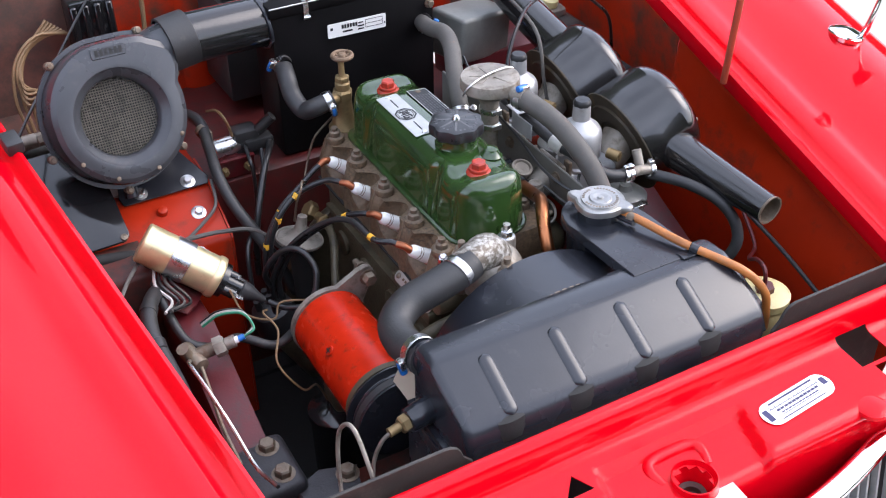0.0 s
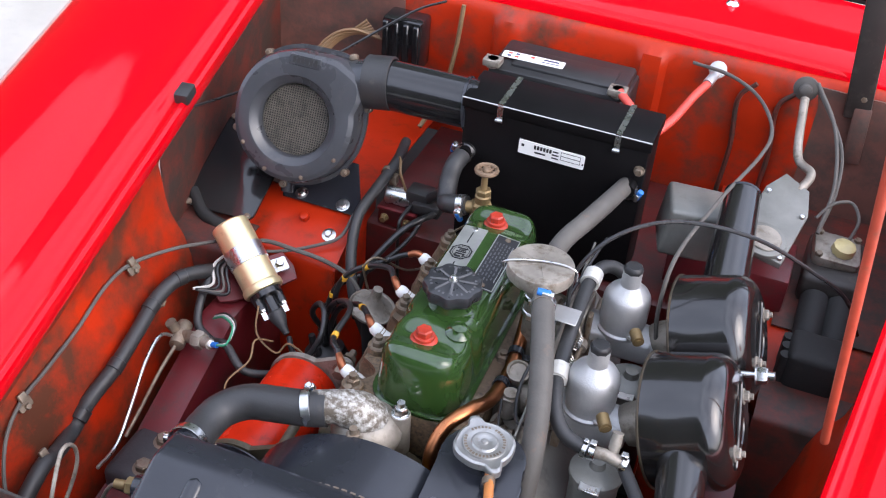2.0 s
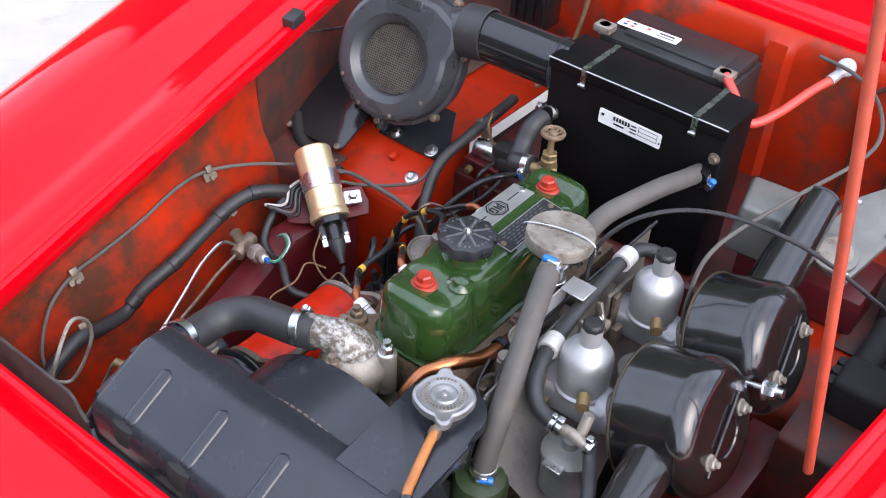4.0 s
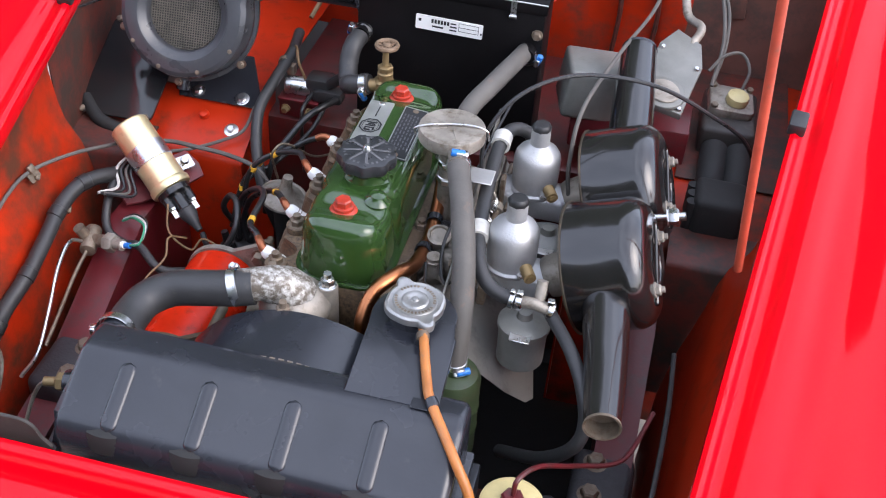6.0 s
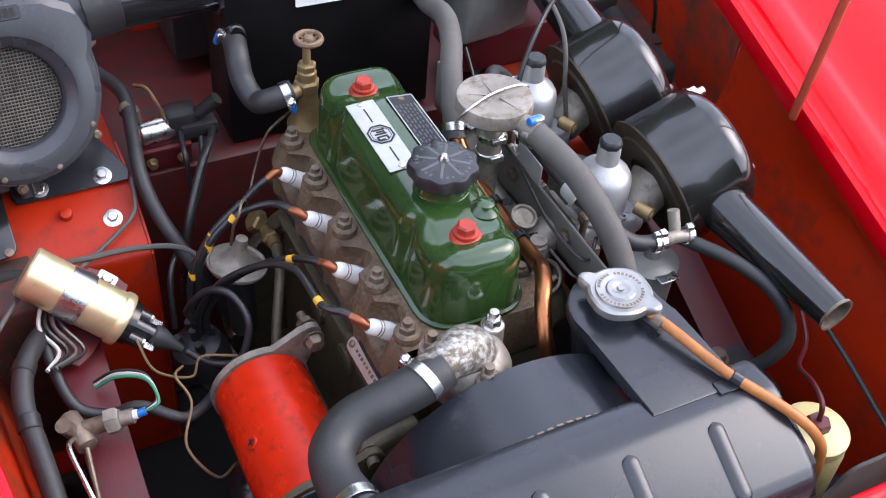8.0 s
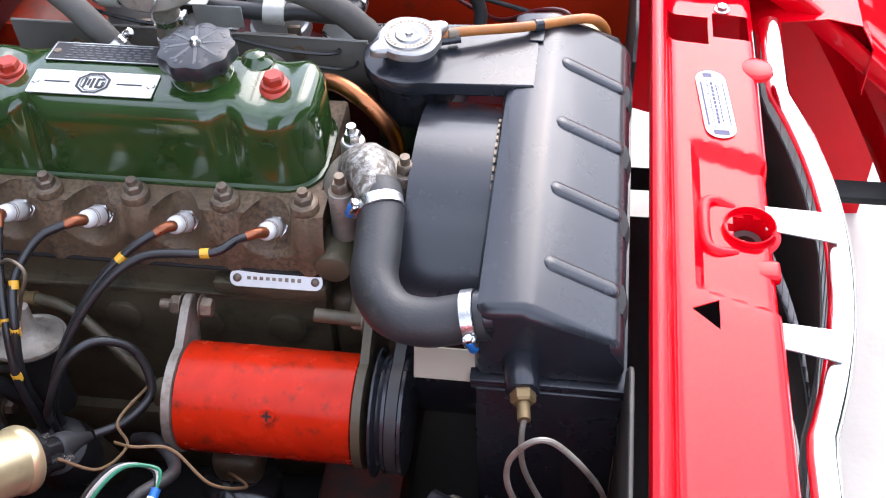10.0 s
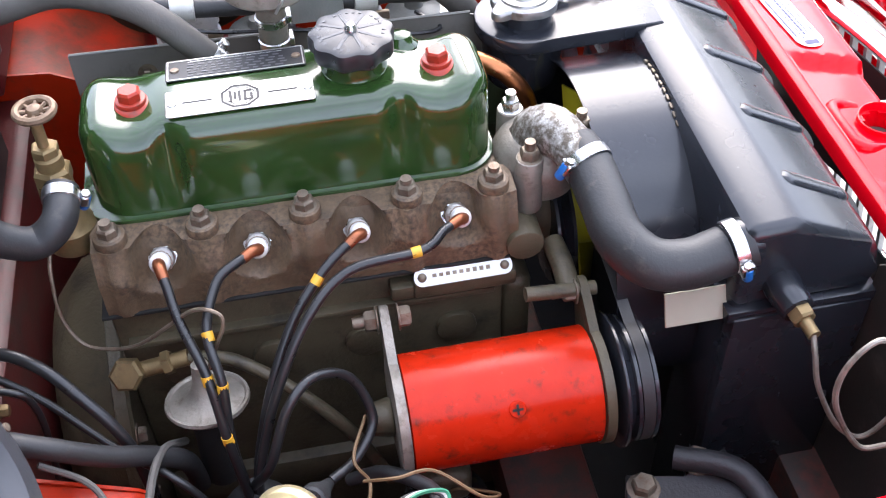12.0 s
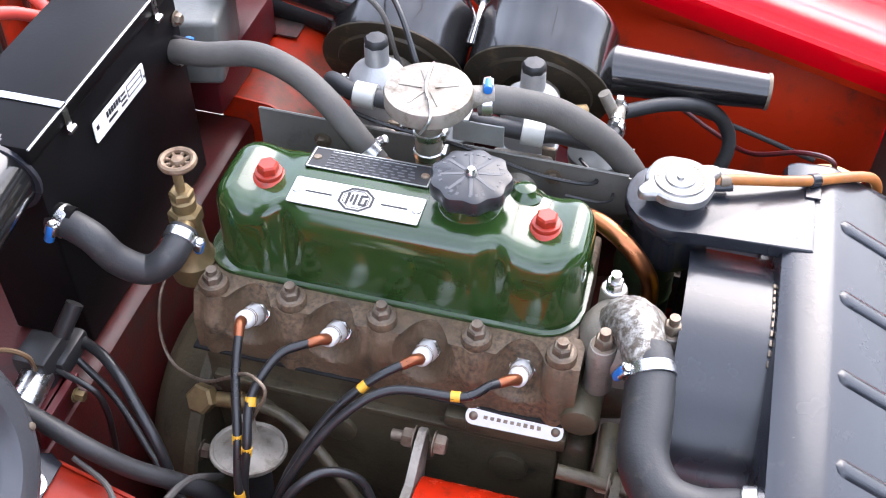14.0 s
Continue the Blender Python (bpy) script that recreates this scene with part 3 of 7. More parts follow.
part("crossmember", bm, BAY_DARK, car, "dark red front crossmember")
bm = new_bm()
for lo, hi in (((-0.44, -0.50, 0.25), (-0.225, 0.4, 0.262)), ((-0.18, -0.50, 0.25), (0.4, 0.4, 0.262)), ((-0.225, -0.50, 0.25), (-0.18, -0.25, 0.262)), ((-0.225, -0.17, 0.25), (-0.18, 0.4, 0.262)), ((-0.56, 0.35, 0.262), (0.56, 1.4, 0.27))):
    bm = new_bm()
    box(bm, lo, hi, 0)
    part("light_stop_floor", bm, BLACK_MATT, car, "added dark floor that keeps light out of the bay")


def damper(side):
    d = thing("lever_damper", (side * 0.345, -0.13, 0.5), "dark grey cast lever arm damper on the chassis", "shock absorber", "front dampers")
    bm = new_bm()
    s = side
    lo, hi = sorted((s * 0.31, s * 0.385))
    box(bm, (lo, -0.130, 0.478), (hi, -0.030, 0.526), 0.012, 3)
    prism(bm, [(s * 0.235, -0.215), (s * 0.31, -0.225), (s * 0.33, -0.12), (s * 0.29, -0.105), (s * 0.245, -0.12), (s * 0.26, -0.17)], Matrix.Translation((0, 0, 0.498)), 0.012, 0.002, 1)
    part("damper_body", bm, CAST_GREY, d)
    for bx, y, bz in ((0.335, -0.105, 0.525), (0.336, -0.055, 0.525), (0.262, -0.13, 0.510), (0.245, -0.185, 0.510)):
        bm = new_bm()
        bolt(bm, (s * bx, y, bz), (0, 0, 1), 0.011, 0.010, 0.015)
        part("bolt", bm, STEEL_OLD, d)
    bm = new_bm()
    tube(bm, [(s * 0.24, -0.165, 0.515), (s * 0.27, -0.215, 0.520), (s * 0.33, -0.235, 0.505), (s * 0.40, -0.25, 0.49)], 0.011, 10)
    part("lever_arm", bm, CAST_GREY, d)


damper(-1)
damper(1)

# grille in the nose, bowed forward in the middle and leaning back at its top
def grille_y(x, z=0.64):
    return min(-0.522 + 0.75 * x * x, -0.484) - 0.16 * (0.64 - z)


grille = thing("grille", (0, -0.55, 0.36), "bright vertical-slat radiator grille in the car's nose", "grille")
for z, name in ((0.638, "top_frame"), (0.352, "bottom_frame")):
    bm = new_bm()
    rows = []
    for k in range(37):
        x = -0.36 + 0.02 * k
        y = grille_y(x, z)
        rows.append([(x, y + 0.013 * math.cos(radians(q)) - 0.006, z + 0.009 * math.sin(radians(q))) for q in range(0, 360, 30)])
    loft(bm, rows, True, True)
    part(name, bm, CHROME, grille)
for k in range(32):
    x = -0.346 + 0.0223 * k
    bm = new_bm()
    rows = []
    for z in (0.352, 0.42, 0.50, 0.58, 0.636):
        y = grille_y(x, z)
        rows.append([(x - 0.0015, y - 0.003, z), (x + 0.0015, y - 0.003, z), (x + 0.0032, y + 0.005, z), (x - 0.0032, y + 0.005, z)])
    loft(bm, rows, True, True)
    part("slat", bm, ALLOY, grille, sharp=30)
# black panels added to block light behind the slats, open along one slot
for lo, hi, name in ((0.255, 0.388, "gap_block_low"), (0.436, 0.626, "gap_block_high")):
    bm = new_bm()
    sheet(bm, [[(-0.36 + 0.03 * k, grille_y(-0.36 + 0.03 * k, z) + 0.011, z) for z in (lo, (lo + hi) / 2, hi)] for k in range(25)], (0, 0.002, 0))
    part(name, bm, BLACK_MATT, grille, "added matt black panel that darkens the grille gaps")
for x, w in ((0.022, 0.016), (-0.122, 0.014)):
    bm = new_bm()
    prism(bm, [(x - w, -0.460), (x + w, -0.458), (x + w - 0.004, grille_y(x) - 0.002), (x - w - 0.012, grille_y(x) - 0.004)], Matrix.Translation((0, 0, 0.6475)), 0.0025, 0.0006, 1)
    part("grille_stay", bm, PLATE_METAL, grille, "bright flat steel stay to the locking panel")
# bumper bar ahead of the grille
bumper = thing("front_bumper", (0, -0.70, 0.40), "bright chrome front bumper bar ahead of the grille", "bumper")
bm = new_bm()
rows = []
for k in range(41):
    x = -0.70 + 0.035 * k
    y = -0.715 + 0.16 * x * x
    rows.append([(x, y + dy, z) for dy, z in ((0.020, 0.400), (0.002, 0.405), (-0.012, 0.420), (-0.018, 0.445), (-0.014, 0.470), (0.002, 0.486), (0.020, 0.490), (0.016, 0.480), (0.0, 0.470), (-0.006, 0.445), (0.0, 0.420), (0.014, 0.410))])
loft(bm, rows, True, True)
part("bumper_bar", bm, CHROME, bumper)
for s in (-1, 1):
    bm = new_bm()
    box(bm, (s * 0.30 - 0.016, -0.70, 0.425), (s * 0.30 + 0.016, -0.32, 0.437), 0.002)
    part("bumper_iron", bm, BLACK_MATT, bumper, "black bumper iron to the crossmember")
bm = new_bm()
slab(bm, [[(x, y, z) for y, z in ((-0.468, 0.60), (-0.50, 0.632), (-0.56, 0.640), (-0.60, 0.632), (-0.62, 0.60), (-0.622, 0.53))] for x in (-0.70, -0.5, -0.37)], 0.0015)
part("nose_panel", bm, BODY_RED, car, "glossy red nose panel")
bm = new_bm()
slab(bm, [[(x, y, z) for y, z in ((-0.468, 0.60), (-0.50, 0.632), (-0.56, 0.640), (-0.60, 0.632), (-0.62, 0.60), (-0.622, 0.53))] for x in (0.37, 0.5, 0.70)], 0.0015)
part("nose_panel", bm, BODY_RED, car, "glossy red nose panel")

# bonnet hinge that stands up from the bulkhead corner
bm = new_bm()
box(bm, (-0.019, -0.004, 0.0), (0.019, 0.004, 0.22), 0.003, 2, pose(0.412, 0.688, 0.845, 6, -6, 0))
hinge = part("bonnet_hinge", bm, BAFFLE, car, "dark grey steel bonnet hinge at the bulkhead corner")
bm = new_bm()
box(bm, (-0.012, -0.003, -0.075), (0.014, 0.003, 0.02), 0.003, 2, pose(0.418, 0.684, 0.845, 0, -4, 0))
part("hinge_plate", bm, CORNER_DIRT, hinge, "dirty mounting plate")
bm = new_bm()
bolt(bm, (0.414, 0.683, 0.880), (0, -1, 0.1), 0.005, 0.004)
part("pivot", bm, STEEL_OLD, hinge)

# wing mirror foot on the far wing
mx, my, mz = 0.675, 0.045, 0.803
mirror = thing("wing_mirror", (mx, my, mz), "small chrome wing mirror on the red wing", "wing mirror")
bm = new_bm()
tube(bm, [(mx + 0.012, my - 0.022, mz + 0.004), (mx + 0.016, my - 0.028, mz + 0.03), (mx + 0.026, my - 0.03, mz + 0.07), (mx + 0.03, my - 0.03, mz + 0.11)], 0.0055, 10)
part("stalk", bm, CHROME, mirror)
bm = new_bm()
lathe(bm, (mx + 0.03, my - 0.032, mz + 0.12), (0.2, -0.9, 0.3), [(0.005, -0.02), (0.03, -0.012), (0.045, 0), (0.046, 0.006), (0.043, 0.007), (0.0, 0.007)], 28)
part("mirror_head", bm, CHROME, mirror)
bm = new_bm()
loft(bm, [[(mx + px * q, my + py * q, mz + h - 0.2 * px * q) for px, py in ((0.030 * math.cos(2 * math.pi * i / 28) + 0.010 * math.sin(2 * math.pi * i / 28), 0.034 * math.sin(2 * math.pi * i / 28)) for i in range(28))] for q, h in ((1.0, -0.004), (1.0, 0.003), (0.9, 0.006), (0.5, 0.009), (0.01, 0.010))], True)
part("foot", bm, CHROME, mirror)

# stay rod on the wing
bm = new_bm()
f = V(0.445, 0.051, 0.790)
d = V(-0.110, -0.166, 0.976).normalized()
tube(bm, [f - d * 0.012, f + d * 0.02, f + d * 0.3, f + d * 0.62], 0.0052, 10)
solo("stay_rod", bm, ROD_RED, "dull red painted bonnet stay rod on the wing edge", "stay rod")
# ---- engine ----
def hose_clip(parent, p, d, r, tab, w=0.010, blue=True):
    """A worm-drive clip round a hose, its screw housing towards tab."""
    p, d = Vector(p), Vector(d).normalized()
    bm = new_bm()
    lathe(bm, p - d * w / 2, d, [(r, 0), (r + 0.0012, 0.0006), (r + 0.0012, w - 0.0006), (r, w)], 24, False)
    tab = Vector(tab)
    tab = (tab - d * tab.dot(d)).normalized()
    side = d.cross(tab)
    q = p + tab * (r + 0.004)
    m = at(q, tab, side)
    box(bm, (-0.006, -w / 2, -0.003), (0.006, w / 2, 0.003), 0.001, 1, m)
    clip = part("hose_clip", bm, STEEL, parent, "bright steel worm-drive hose clip")
    bm = new_bm()
    cyl(bm, q - side * 0.004, q + side * 0.012, 0.0045, seg=12, bevel=0.001)
    part("screw_housing", bm, BLUE if blue else STEEL, clip, "blue clip screw housing" if blue else "")
    bm = new_bm()
    hexa(bm, q - side * 0.004, -side, 0.004, 0.004)
    part("clip_screw", bm, STEEL, clip)
    return clip


def hose(name, pts, r, mat, label, category="hose", seg=14, group="", n=8):
    bm = new_bm()
    tube(bm, pts, r, seg, n)
    return solo(name, bm, mat, label, category, group)


engine = thing("engine", (0, 0.12, 0.3), "four-cylinder engine with a grimy cast iron block and head", "engine")
bm = new_bm()
box(bm, (-0.085, -0.045, 0.27), (0.085, 0.300, 0.652), 0.006)
box(bm, (-0.098, -0.040, 0.36), (0.098, 0.295, 0.40), 0.006)
for y in (0.0, 0.085, 0.17, 0.25):
    cyl(bm, (-0.080, y, 0.56), (-0.091, y, 0.56), 0.019, seg=20, bevel=0.002)
box(bm, (-0.094, -0.035, 0.605), (-0.08, 0.29, 0.612), 0.002)
box(bm, (-0.10, -0.045, 0.62), (-0.08, 0.06, 0.636), 0.003)
part("engine_block", bm, CAST_DARK, engine, "oil-dark green and brown iron block", 30)

# cylinder head: the plug side has pockets between vertical bolt bosses
PLUGS = (-0.003, 0.082, 0.166, 0.245)
BOSSES = (-0.036, 0.038, 0.123, 0.207, 0.281)
bm = new_bm()
NY, NZ = 150, 22
grid = []
for i in range(NY + 1):
    y = -0.054 + 0.351 * i / NY
    col = []
    for j in range(NZ + 1):
        z = 0.652 + 0.066 * j / NZ
        x = -0.094
        for p in PLUGS:
            q = ((y - p) / 0.026) ** 2 + ((z - 0.700) / 0.027) ** 2
            x += 0.026 * max(0.0, min(1.0, 1.5 - 1.35 * q)) if z > 0.664 else 0.0
        for b in BOSSES:
            d = abs(y - b)
            if d < 0.014:
                x = min(x, -0.082 - 0.016 * math.sqrt(1 - (d / 0.014) ** 2))
        x += 0.0016 * noise.noise((y * 60, z * 60, 1.0))
        col.append((x + 0.010 * max(0, (z - 0.690) / 0.028), y, z))
    grid.append(col + [(-0.05, y, 0.719)])
loft(bm, grid)
box(bm, (-0.062, -0.047, 0.653), (0.082, 0.302, 0.7175), 0.004)
head = part("cylinder_head", bm, CAST, engine, "rust-brown grimy cylinder head", 45)
for b in BOSSES:
    bm = new_bm()
    cyl(bm, (-0.074, b, 0.716), (-0.074, b, 0.727), 0.0135, seg=18, bevel=0.002)
    part("boss", bm, CAST, head)
    bm = new_bm()
    bolt(bm, (-0.074, b, 0.726), (0, 0, 1), 0.0088, 0.0085, 0.0105, 0.005)
    part("head_nut", bm, STEEL_OLD, head, "rusty cylinder head nut")
for y in (0.0, 0.09, 0.19, 0.27):
    bm = new_bm()
    bolt(bm, (0.070, y, 0.716), (0, 0, 1), 0.0088, 0.0085, 0.0105, 0.004)
    part("head_nut", bm, STEEL_OLD, head)
# head gasket edge
bm = new_bm()
box(bm, (-0.097, -0.047, 0.6505), (0.085, 0.303, 0.6535), 0.0005, 1)
part("head_gasket", bm, BLACK_MATT, engine)
# identity plate on the block flange
bm = new_bm()
m = at((-0.099, -0.0045, 0.6455), (-0.75, -0.05, 0.66), (0, -1, 0.0))
prism(bm, round_rect(0.088, 0.016, 0.007), m, 0.0015)
idp = part("identity_plate", bm, PLATE_METAL, engine, "small riveted aluminium number plate")
for x in (-0.037, 0.037):
    bm = new_bm()
    lathe(bm, m @ V(x, 0, 0.0012), m.to_3x3() @ V(0, 0, 1), [(0.0042, 0), (0.004, 0.0015), (0.002, 0.003), (0, 0.003)], 12)
    part("rivet", bm, STEEL_OLD, idp)
bm = new_bm()
random.seed(4)
bars(bm, m @ Matrix.Translation((0, 0, 0.0014)), [(-0.026 + 0.006 * k, 0.0005, 0.0036, 0.003 + 0.001 * random.random()) for k in range(9)])
part("plate_print", bm, STEEL_OLD, idp)
bm = new_bm()
box(bm, (-0.103, -0.052, 0.622), (-0.085, 0.040, 0.640), 0.003)
part("block_flange", bm, CAST_DARK, engine)

# bell housing and gearbox behind the block
bm = new_bm()
lathe(bm, (0, 0.300, 0.44), (0, 1, 0), [(0.165, 0), (0.168, 0.003), (0.168, 0.014), (0.150, 0.018), (0.140, 0.05), (0.11, 0.075)], 40)
bell = part("bell_housing", bm, CAST_DARK, engine, "stained aluminium bell housing")
for a in (120, 145, 168, 190):
    bm = new_bm()
    q = V(0.158 * math.cos(radians(a)), 0.300, 0.44 + 0.158 * math.sin(radians(a)))
    bolt(bm, q, (0, -1, 0), 0.008, 0.008, 0.011)
    part("bolt", bm, STEEL_OLD, bell)
# timing cover and water pump
bm = new_bm()
box(bm, (-0.08, -0.075, 0.30), (0.08, -0.045, 0.60), 0.012, 3)
cyl(bm, (-0.005, -0.05, 0.62), (-0.005, -0.105, 0.62), 0.045, 0.035, 28, 0.004)
cyl(bm, (-0.05, -0.06, 0.665), (-0.10, -0.06, 0.665), 0.017, seg=18, bevel=0.003)
part("water_pump", bm, CAST_DARK, engine, "dark cast water pump and timing cover")
bm = new_bm()
lathe(bm, (-0.005, -0.122, 0.60), (0, 1, 0), [(0.04, 0), (0.062, 0.002), (0.062, 0.005), (0.052, 0.011), (0.062, 0.017), (0.062, 0.02), (0.04, 0.022)], 36)
part("pump_pulley", bm, BLACK_SATIN, engine)
# fan
fan = thing("cooling_fan", (-0.005, -0.15, 0.60), "yellow painted pressed steel cooling fan", "fan")
for k in range(4):
    bm = new_bm()
    a = radians(283 + 90 * k)
    m = Matrix.Translation((-0.005, -0.150, 0.60)) @ Matrix.Rotation(a, 4, "Y")
    rows = [[m @ V(x, y, z) for x, y, z in ((-0.020 - 0.25 * (zz - 0.03), -0.014, zz), (0.0, 0.0, zz), (0.020 + 0.25 * (zz - 0.03), 0.016, zz))] for zz in (0.02, 0.055, 0.08, 0.105, 0.118)]
    slab(bm, rows, 0.002)
    part("blade", bm, YELLOW_FAN, fan)
bm = new_bm()
cyl(bm, (-0.005, -0.156, 0.60), (-0.005, -0.118, 0.60), 0.03, seg=24, bevel=0.002)
part("hub", bm, YELLOW_FAN, fan)

# thermostat housing with its elbow
th = part("thermostat_base", lathe(new_bm(), (-0.033, -0.086, 0.684), (0, 0, 1), [(0.034, 0), (0.034, 0.022), (0.040, 0.024), (0.041, 0.034), (0.039, 0.038), (0.036, 0.044), (0.031, 0.050), (0.024, 0.054)], 32), ALLOY_OLD, engine, "corroded aluminium thermostat housing")
bm = new_bm()
tube(bm, [(-0.033, -0.086, 0.712), (-0.035, -0.087, 0.730), (-0.046, -0.092, 0.744), (-0.066, -0.100, 0.749), (-0.090, -0.108, 0.746)], 0.021, 28, radii=[0.030, 0.028, 0.0235, 0.0195, 0.0185])
for v in bm.verts:
    v.co += V(1, 1, 1) * 0.0012 * noise.noise(v.co * 160)
part("thermostat_elbow", bm, FLAKED, engine, "outlet elbow with flaked pale paint")
for x, y, z, h in ((0.0, -0.068, 0.738, 0.012), (-0.065, -0.069, 0.736, 0.012), (-0.033, -0.123, 0.734, 0.012)):
    bm = new_bm()
    cyl(bm, (x, y, 0.68), (x, y, z), 0.013, 0.012, seg=16, bevel=0.002)
    ear = part("flange_ear", bm, ALLOY_OLD, th)
    bm = new_bm()
    bolt(bm, (x, y, z - 0.001), (0, 0, 1), 0.0085, 0.009, 0.0105, 0.008)
    part("nut", bm, STEEL if x > -0.01 else STEEL_OLD, ear)

# spark plugs and leads
TIPS = []
for k, y in enumerate(PLUGS):
    sp = thing("spark_plug", (-0.072, y, 0.70), "white ceramic spark plug with a steel hexagon", "spark plug", "spark plugs in the head")
    d = V(-0.76, -0.02, 0.60).normalized()
    p = V(-0.068, y, 0.686)
    bm = new_bm()
    lathe(bm, p, d, [(0.0125, 0), (0.0125, 0.002), (0.009, 0.003)], 20)
    hexa(bm, p + d * 0.003, d, 0.0112, 0.006)
    lathe(bm, p + d * 0.009, d, [(0.0105, 0), (0.0105, 0.002), (0.0085, 0.004)], 20)
    part("plug_hexagon", bm, STEEL, sp)
    bm = new_bm()
    lathe(bm, p + d * 0.011, d, [(0.0098, 0), (0.0096, 0.010), (0.0088, 0.013), (0.0086, 0.026), (0.0075, 0.030), (0.0052, 0.033)], 20)
    ins = part("insulator", bm, WHITE, sp)
    bm = new_bm()
    for s in (0.0265, 0.0305):
        lathe(bm, p + d * s, d, [(0.0085, 0), (0.00905, 0.0002), (0.00905, 0.0010), (0.0085, 0.0012)], 18, False)
    part("insulator_ring", bm, RUSTY, ins, "brown glaze rings")
    TIPS.append((p + d * 0.042, d))
LEADS = [
    [(-0.134, 0.036, 0.716), (-0.140, 0.096, 0.712), (-0.165, 0.135, 0.690), (-0.200, 0.168, 0.645), (-0.222, 0.190, 0.585), (-0.222, 0.196, 0.545)],
    [(-0.132, 0.120, 0.702), (-0.155, 0.146, 0.680), (-0.190, 0.172, 0.640), (-0.212, 0.190, 0.585), (-0.212, 0.196, 0.545)],
    [(-0.131, 0.200, 0.712), (-0.166, 0.212, 0.695), (-0.198, 0.206, 0.670), (-0.215, 0.208, 0.620), (-0.214, 0.206, 0.545)],
    [(-0.149, 0.233, 0.695), (-0.191, 0.217, 0.674), (-0.219, 0.210, 0.630), (-0.226, 0.206, 0.585), (-0.225, 0.204, 0.545)],
]
for k in range(4):
    tip, d = TIPS[k]
    L = [Vector(q) for q in LEADS[k]]
    lead = thing("spark_plug_lead", L[-1], "black spark plug lead with a copper-brown cap", "ignition lead", "spark plug leads")
    bm = new_bm()
    e = tip + d * 0.004
    tube(bm, [e, e + (L[0] - e) * 0.45 + V(0, 0, 0.004), *L], 0.0041, 10)
    part("cable", bm, CABLE, lead)
    bm = new_bm()
    u = (L[0] - e).normalized()
    tube(bm, [tip - d * 0.006, tip + d * 0.001, e + u * 0.006 + V(0, 0, 0.003), e + u * 0.016 + V(0, 0, 0.003)], 0.0048, 12, radii=[0.0052, 0.0055, 0.005, 0.0046])
    part("lead_cap", bm, COPPER_CAP, lead, "copper-brown angled plug cap")
    for j in ((0, 1) if k > 1 else (1,)):
        bm = new_bm()
        a, b = (L[j + 1], L[j + 2]) if k > 1 else (L[0], L[1])
        q = a + (b - a) * 0.08
        cyl(bm, q - (b - a).normalized() * 0.004, q + (b - a).normalized() * 0.004, 0.0047, seg=12)
        part("marker_sleeve", bm, YELLOW, lead, "yellow marker sleeve")
hose("coil_lead", [(-0.250, 0.135, 0.591), (-0.232, 0.112, 0.590), (-0.205, 0.094, 0.602), (-0.188, 0.108, 0.638), (-0.196, 0.136, 0.657), (-0.216, 0.160, 0.648), (-0.236, 0.180, 0.606), (-0.222, 0.198, 0.56)], 0.0042, CABLE, "looped black coil lead to the distributor", "ignition lead", 10)
dist = thing("distributor", (-0.20, 0.2, 0.46), "black distributor half hidden among the leads", "distributor")
bm = new_bm()
lathe(bm, (-0.218, 0.200, 0.49), (-0.25, 0, 1), [(0.033, 0), (0.034, 0.02), (0.030, 0.038), (0.02, 0.045), (0, 0.047)], 28)
for k in range(5):
    a = 2 * math.pi * k / 4
    q = V(-0.226, 0.200, 0.530) + (V(0.019 * math.cos(a), 0.019 * math.sin(a), 0) if k < 4 else V(0, 0, 0.004))
    cyl(bm, q, q + V(-0.003, 0, 0.016), 0.006, 0.005, 12)
part("distributor_cap", bm, BLACK_PLASTIC, dist)
bm = new_bm()
cyl(bm, (-0.212, 0.200, 0.49), (-0.165, 0.200, 0.38), 0.030, 0.018, 24, 0.003)
part("distributor_body", bm, CAST_DARK, dist)
# bell-shaped breather cap and the banjo pipe above it
bc = thing("breather_dome", (-0.165, 0.232, 0.56), "dull bell-shaped metal cap beside the block", "breather")
bm = new_bm()
lathe(bm, (-0.165, 0.226, 0.606), (0.22, 0, 1), [(0.028, 0), (0.0335, 0.001), (0.0355, 0.004), (0.0348, 0.0065), (0.0328, 0.0068), (0.031, 0.005), (0.024, 0.0065), (0.017, 0.010), (0.012, 0.016), (0.0085, 0.026), (0.007, 0.042), (0.0, 0.044)], 32)
part("cap_bell", bm, ALLOY_OLD, bc)
bm = new_bm()
cyl(bm, (-0.160, 0.230, 0.50), (-0.164, 0.226, 0.606), 0.017, seg=24)
part("cap_stem", bm, BLACK_MATT, bc)
bm = new_bm()
hexa(bm, (-0.114, 0.292, 0.600), (-0.6, 0.1, 0.5), 0.015, 0.014)
cyl(bm, (-0.112, 0.285, 0.598), (-0.112, 0.24, 0.606), 0.0075, seg=14)
hexa(bm, (-0.112, 0.262, 0.602), (0.03, -1, 0.25), 0.011, 0.008)
solo("oil_union", bm, BRASS, "tarnished brass oil pipe union on the block", "pipe union")
hose("oil_pipe", [(-0.112, 0.24, 0.606), (-0.122, 0.20, 0.602), (-0.145, 0.15, 0.570), (-0.16, 0.11, 0.52), (-0.17, 0.08, 0.45)], 0.006, CAST_DARK, "dark steel oil pipe down the block", "pipe", 10)
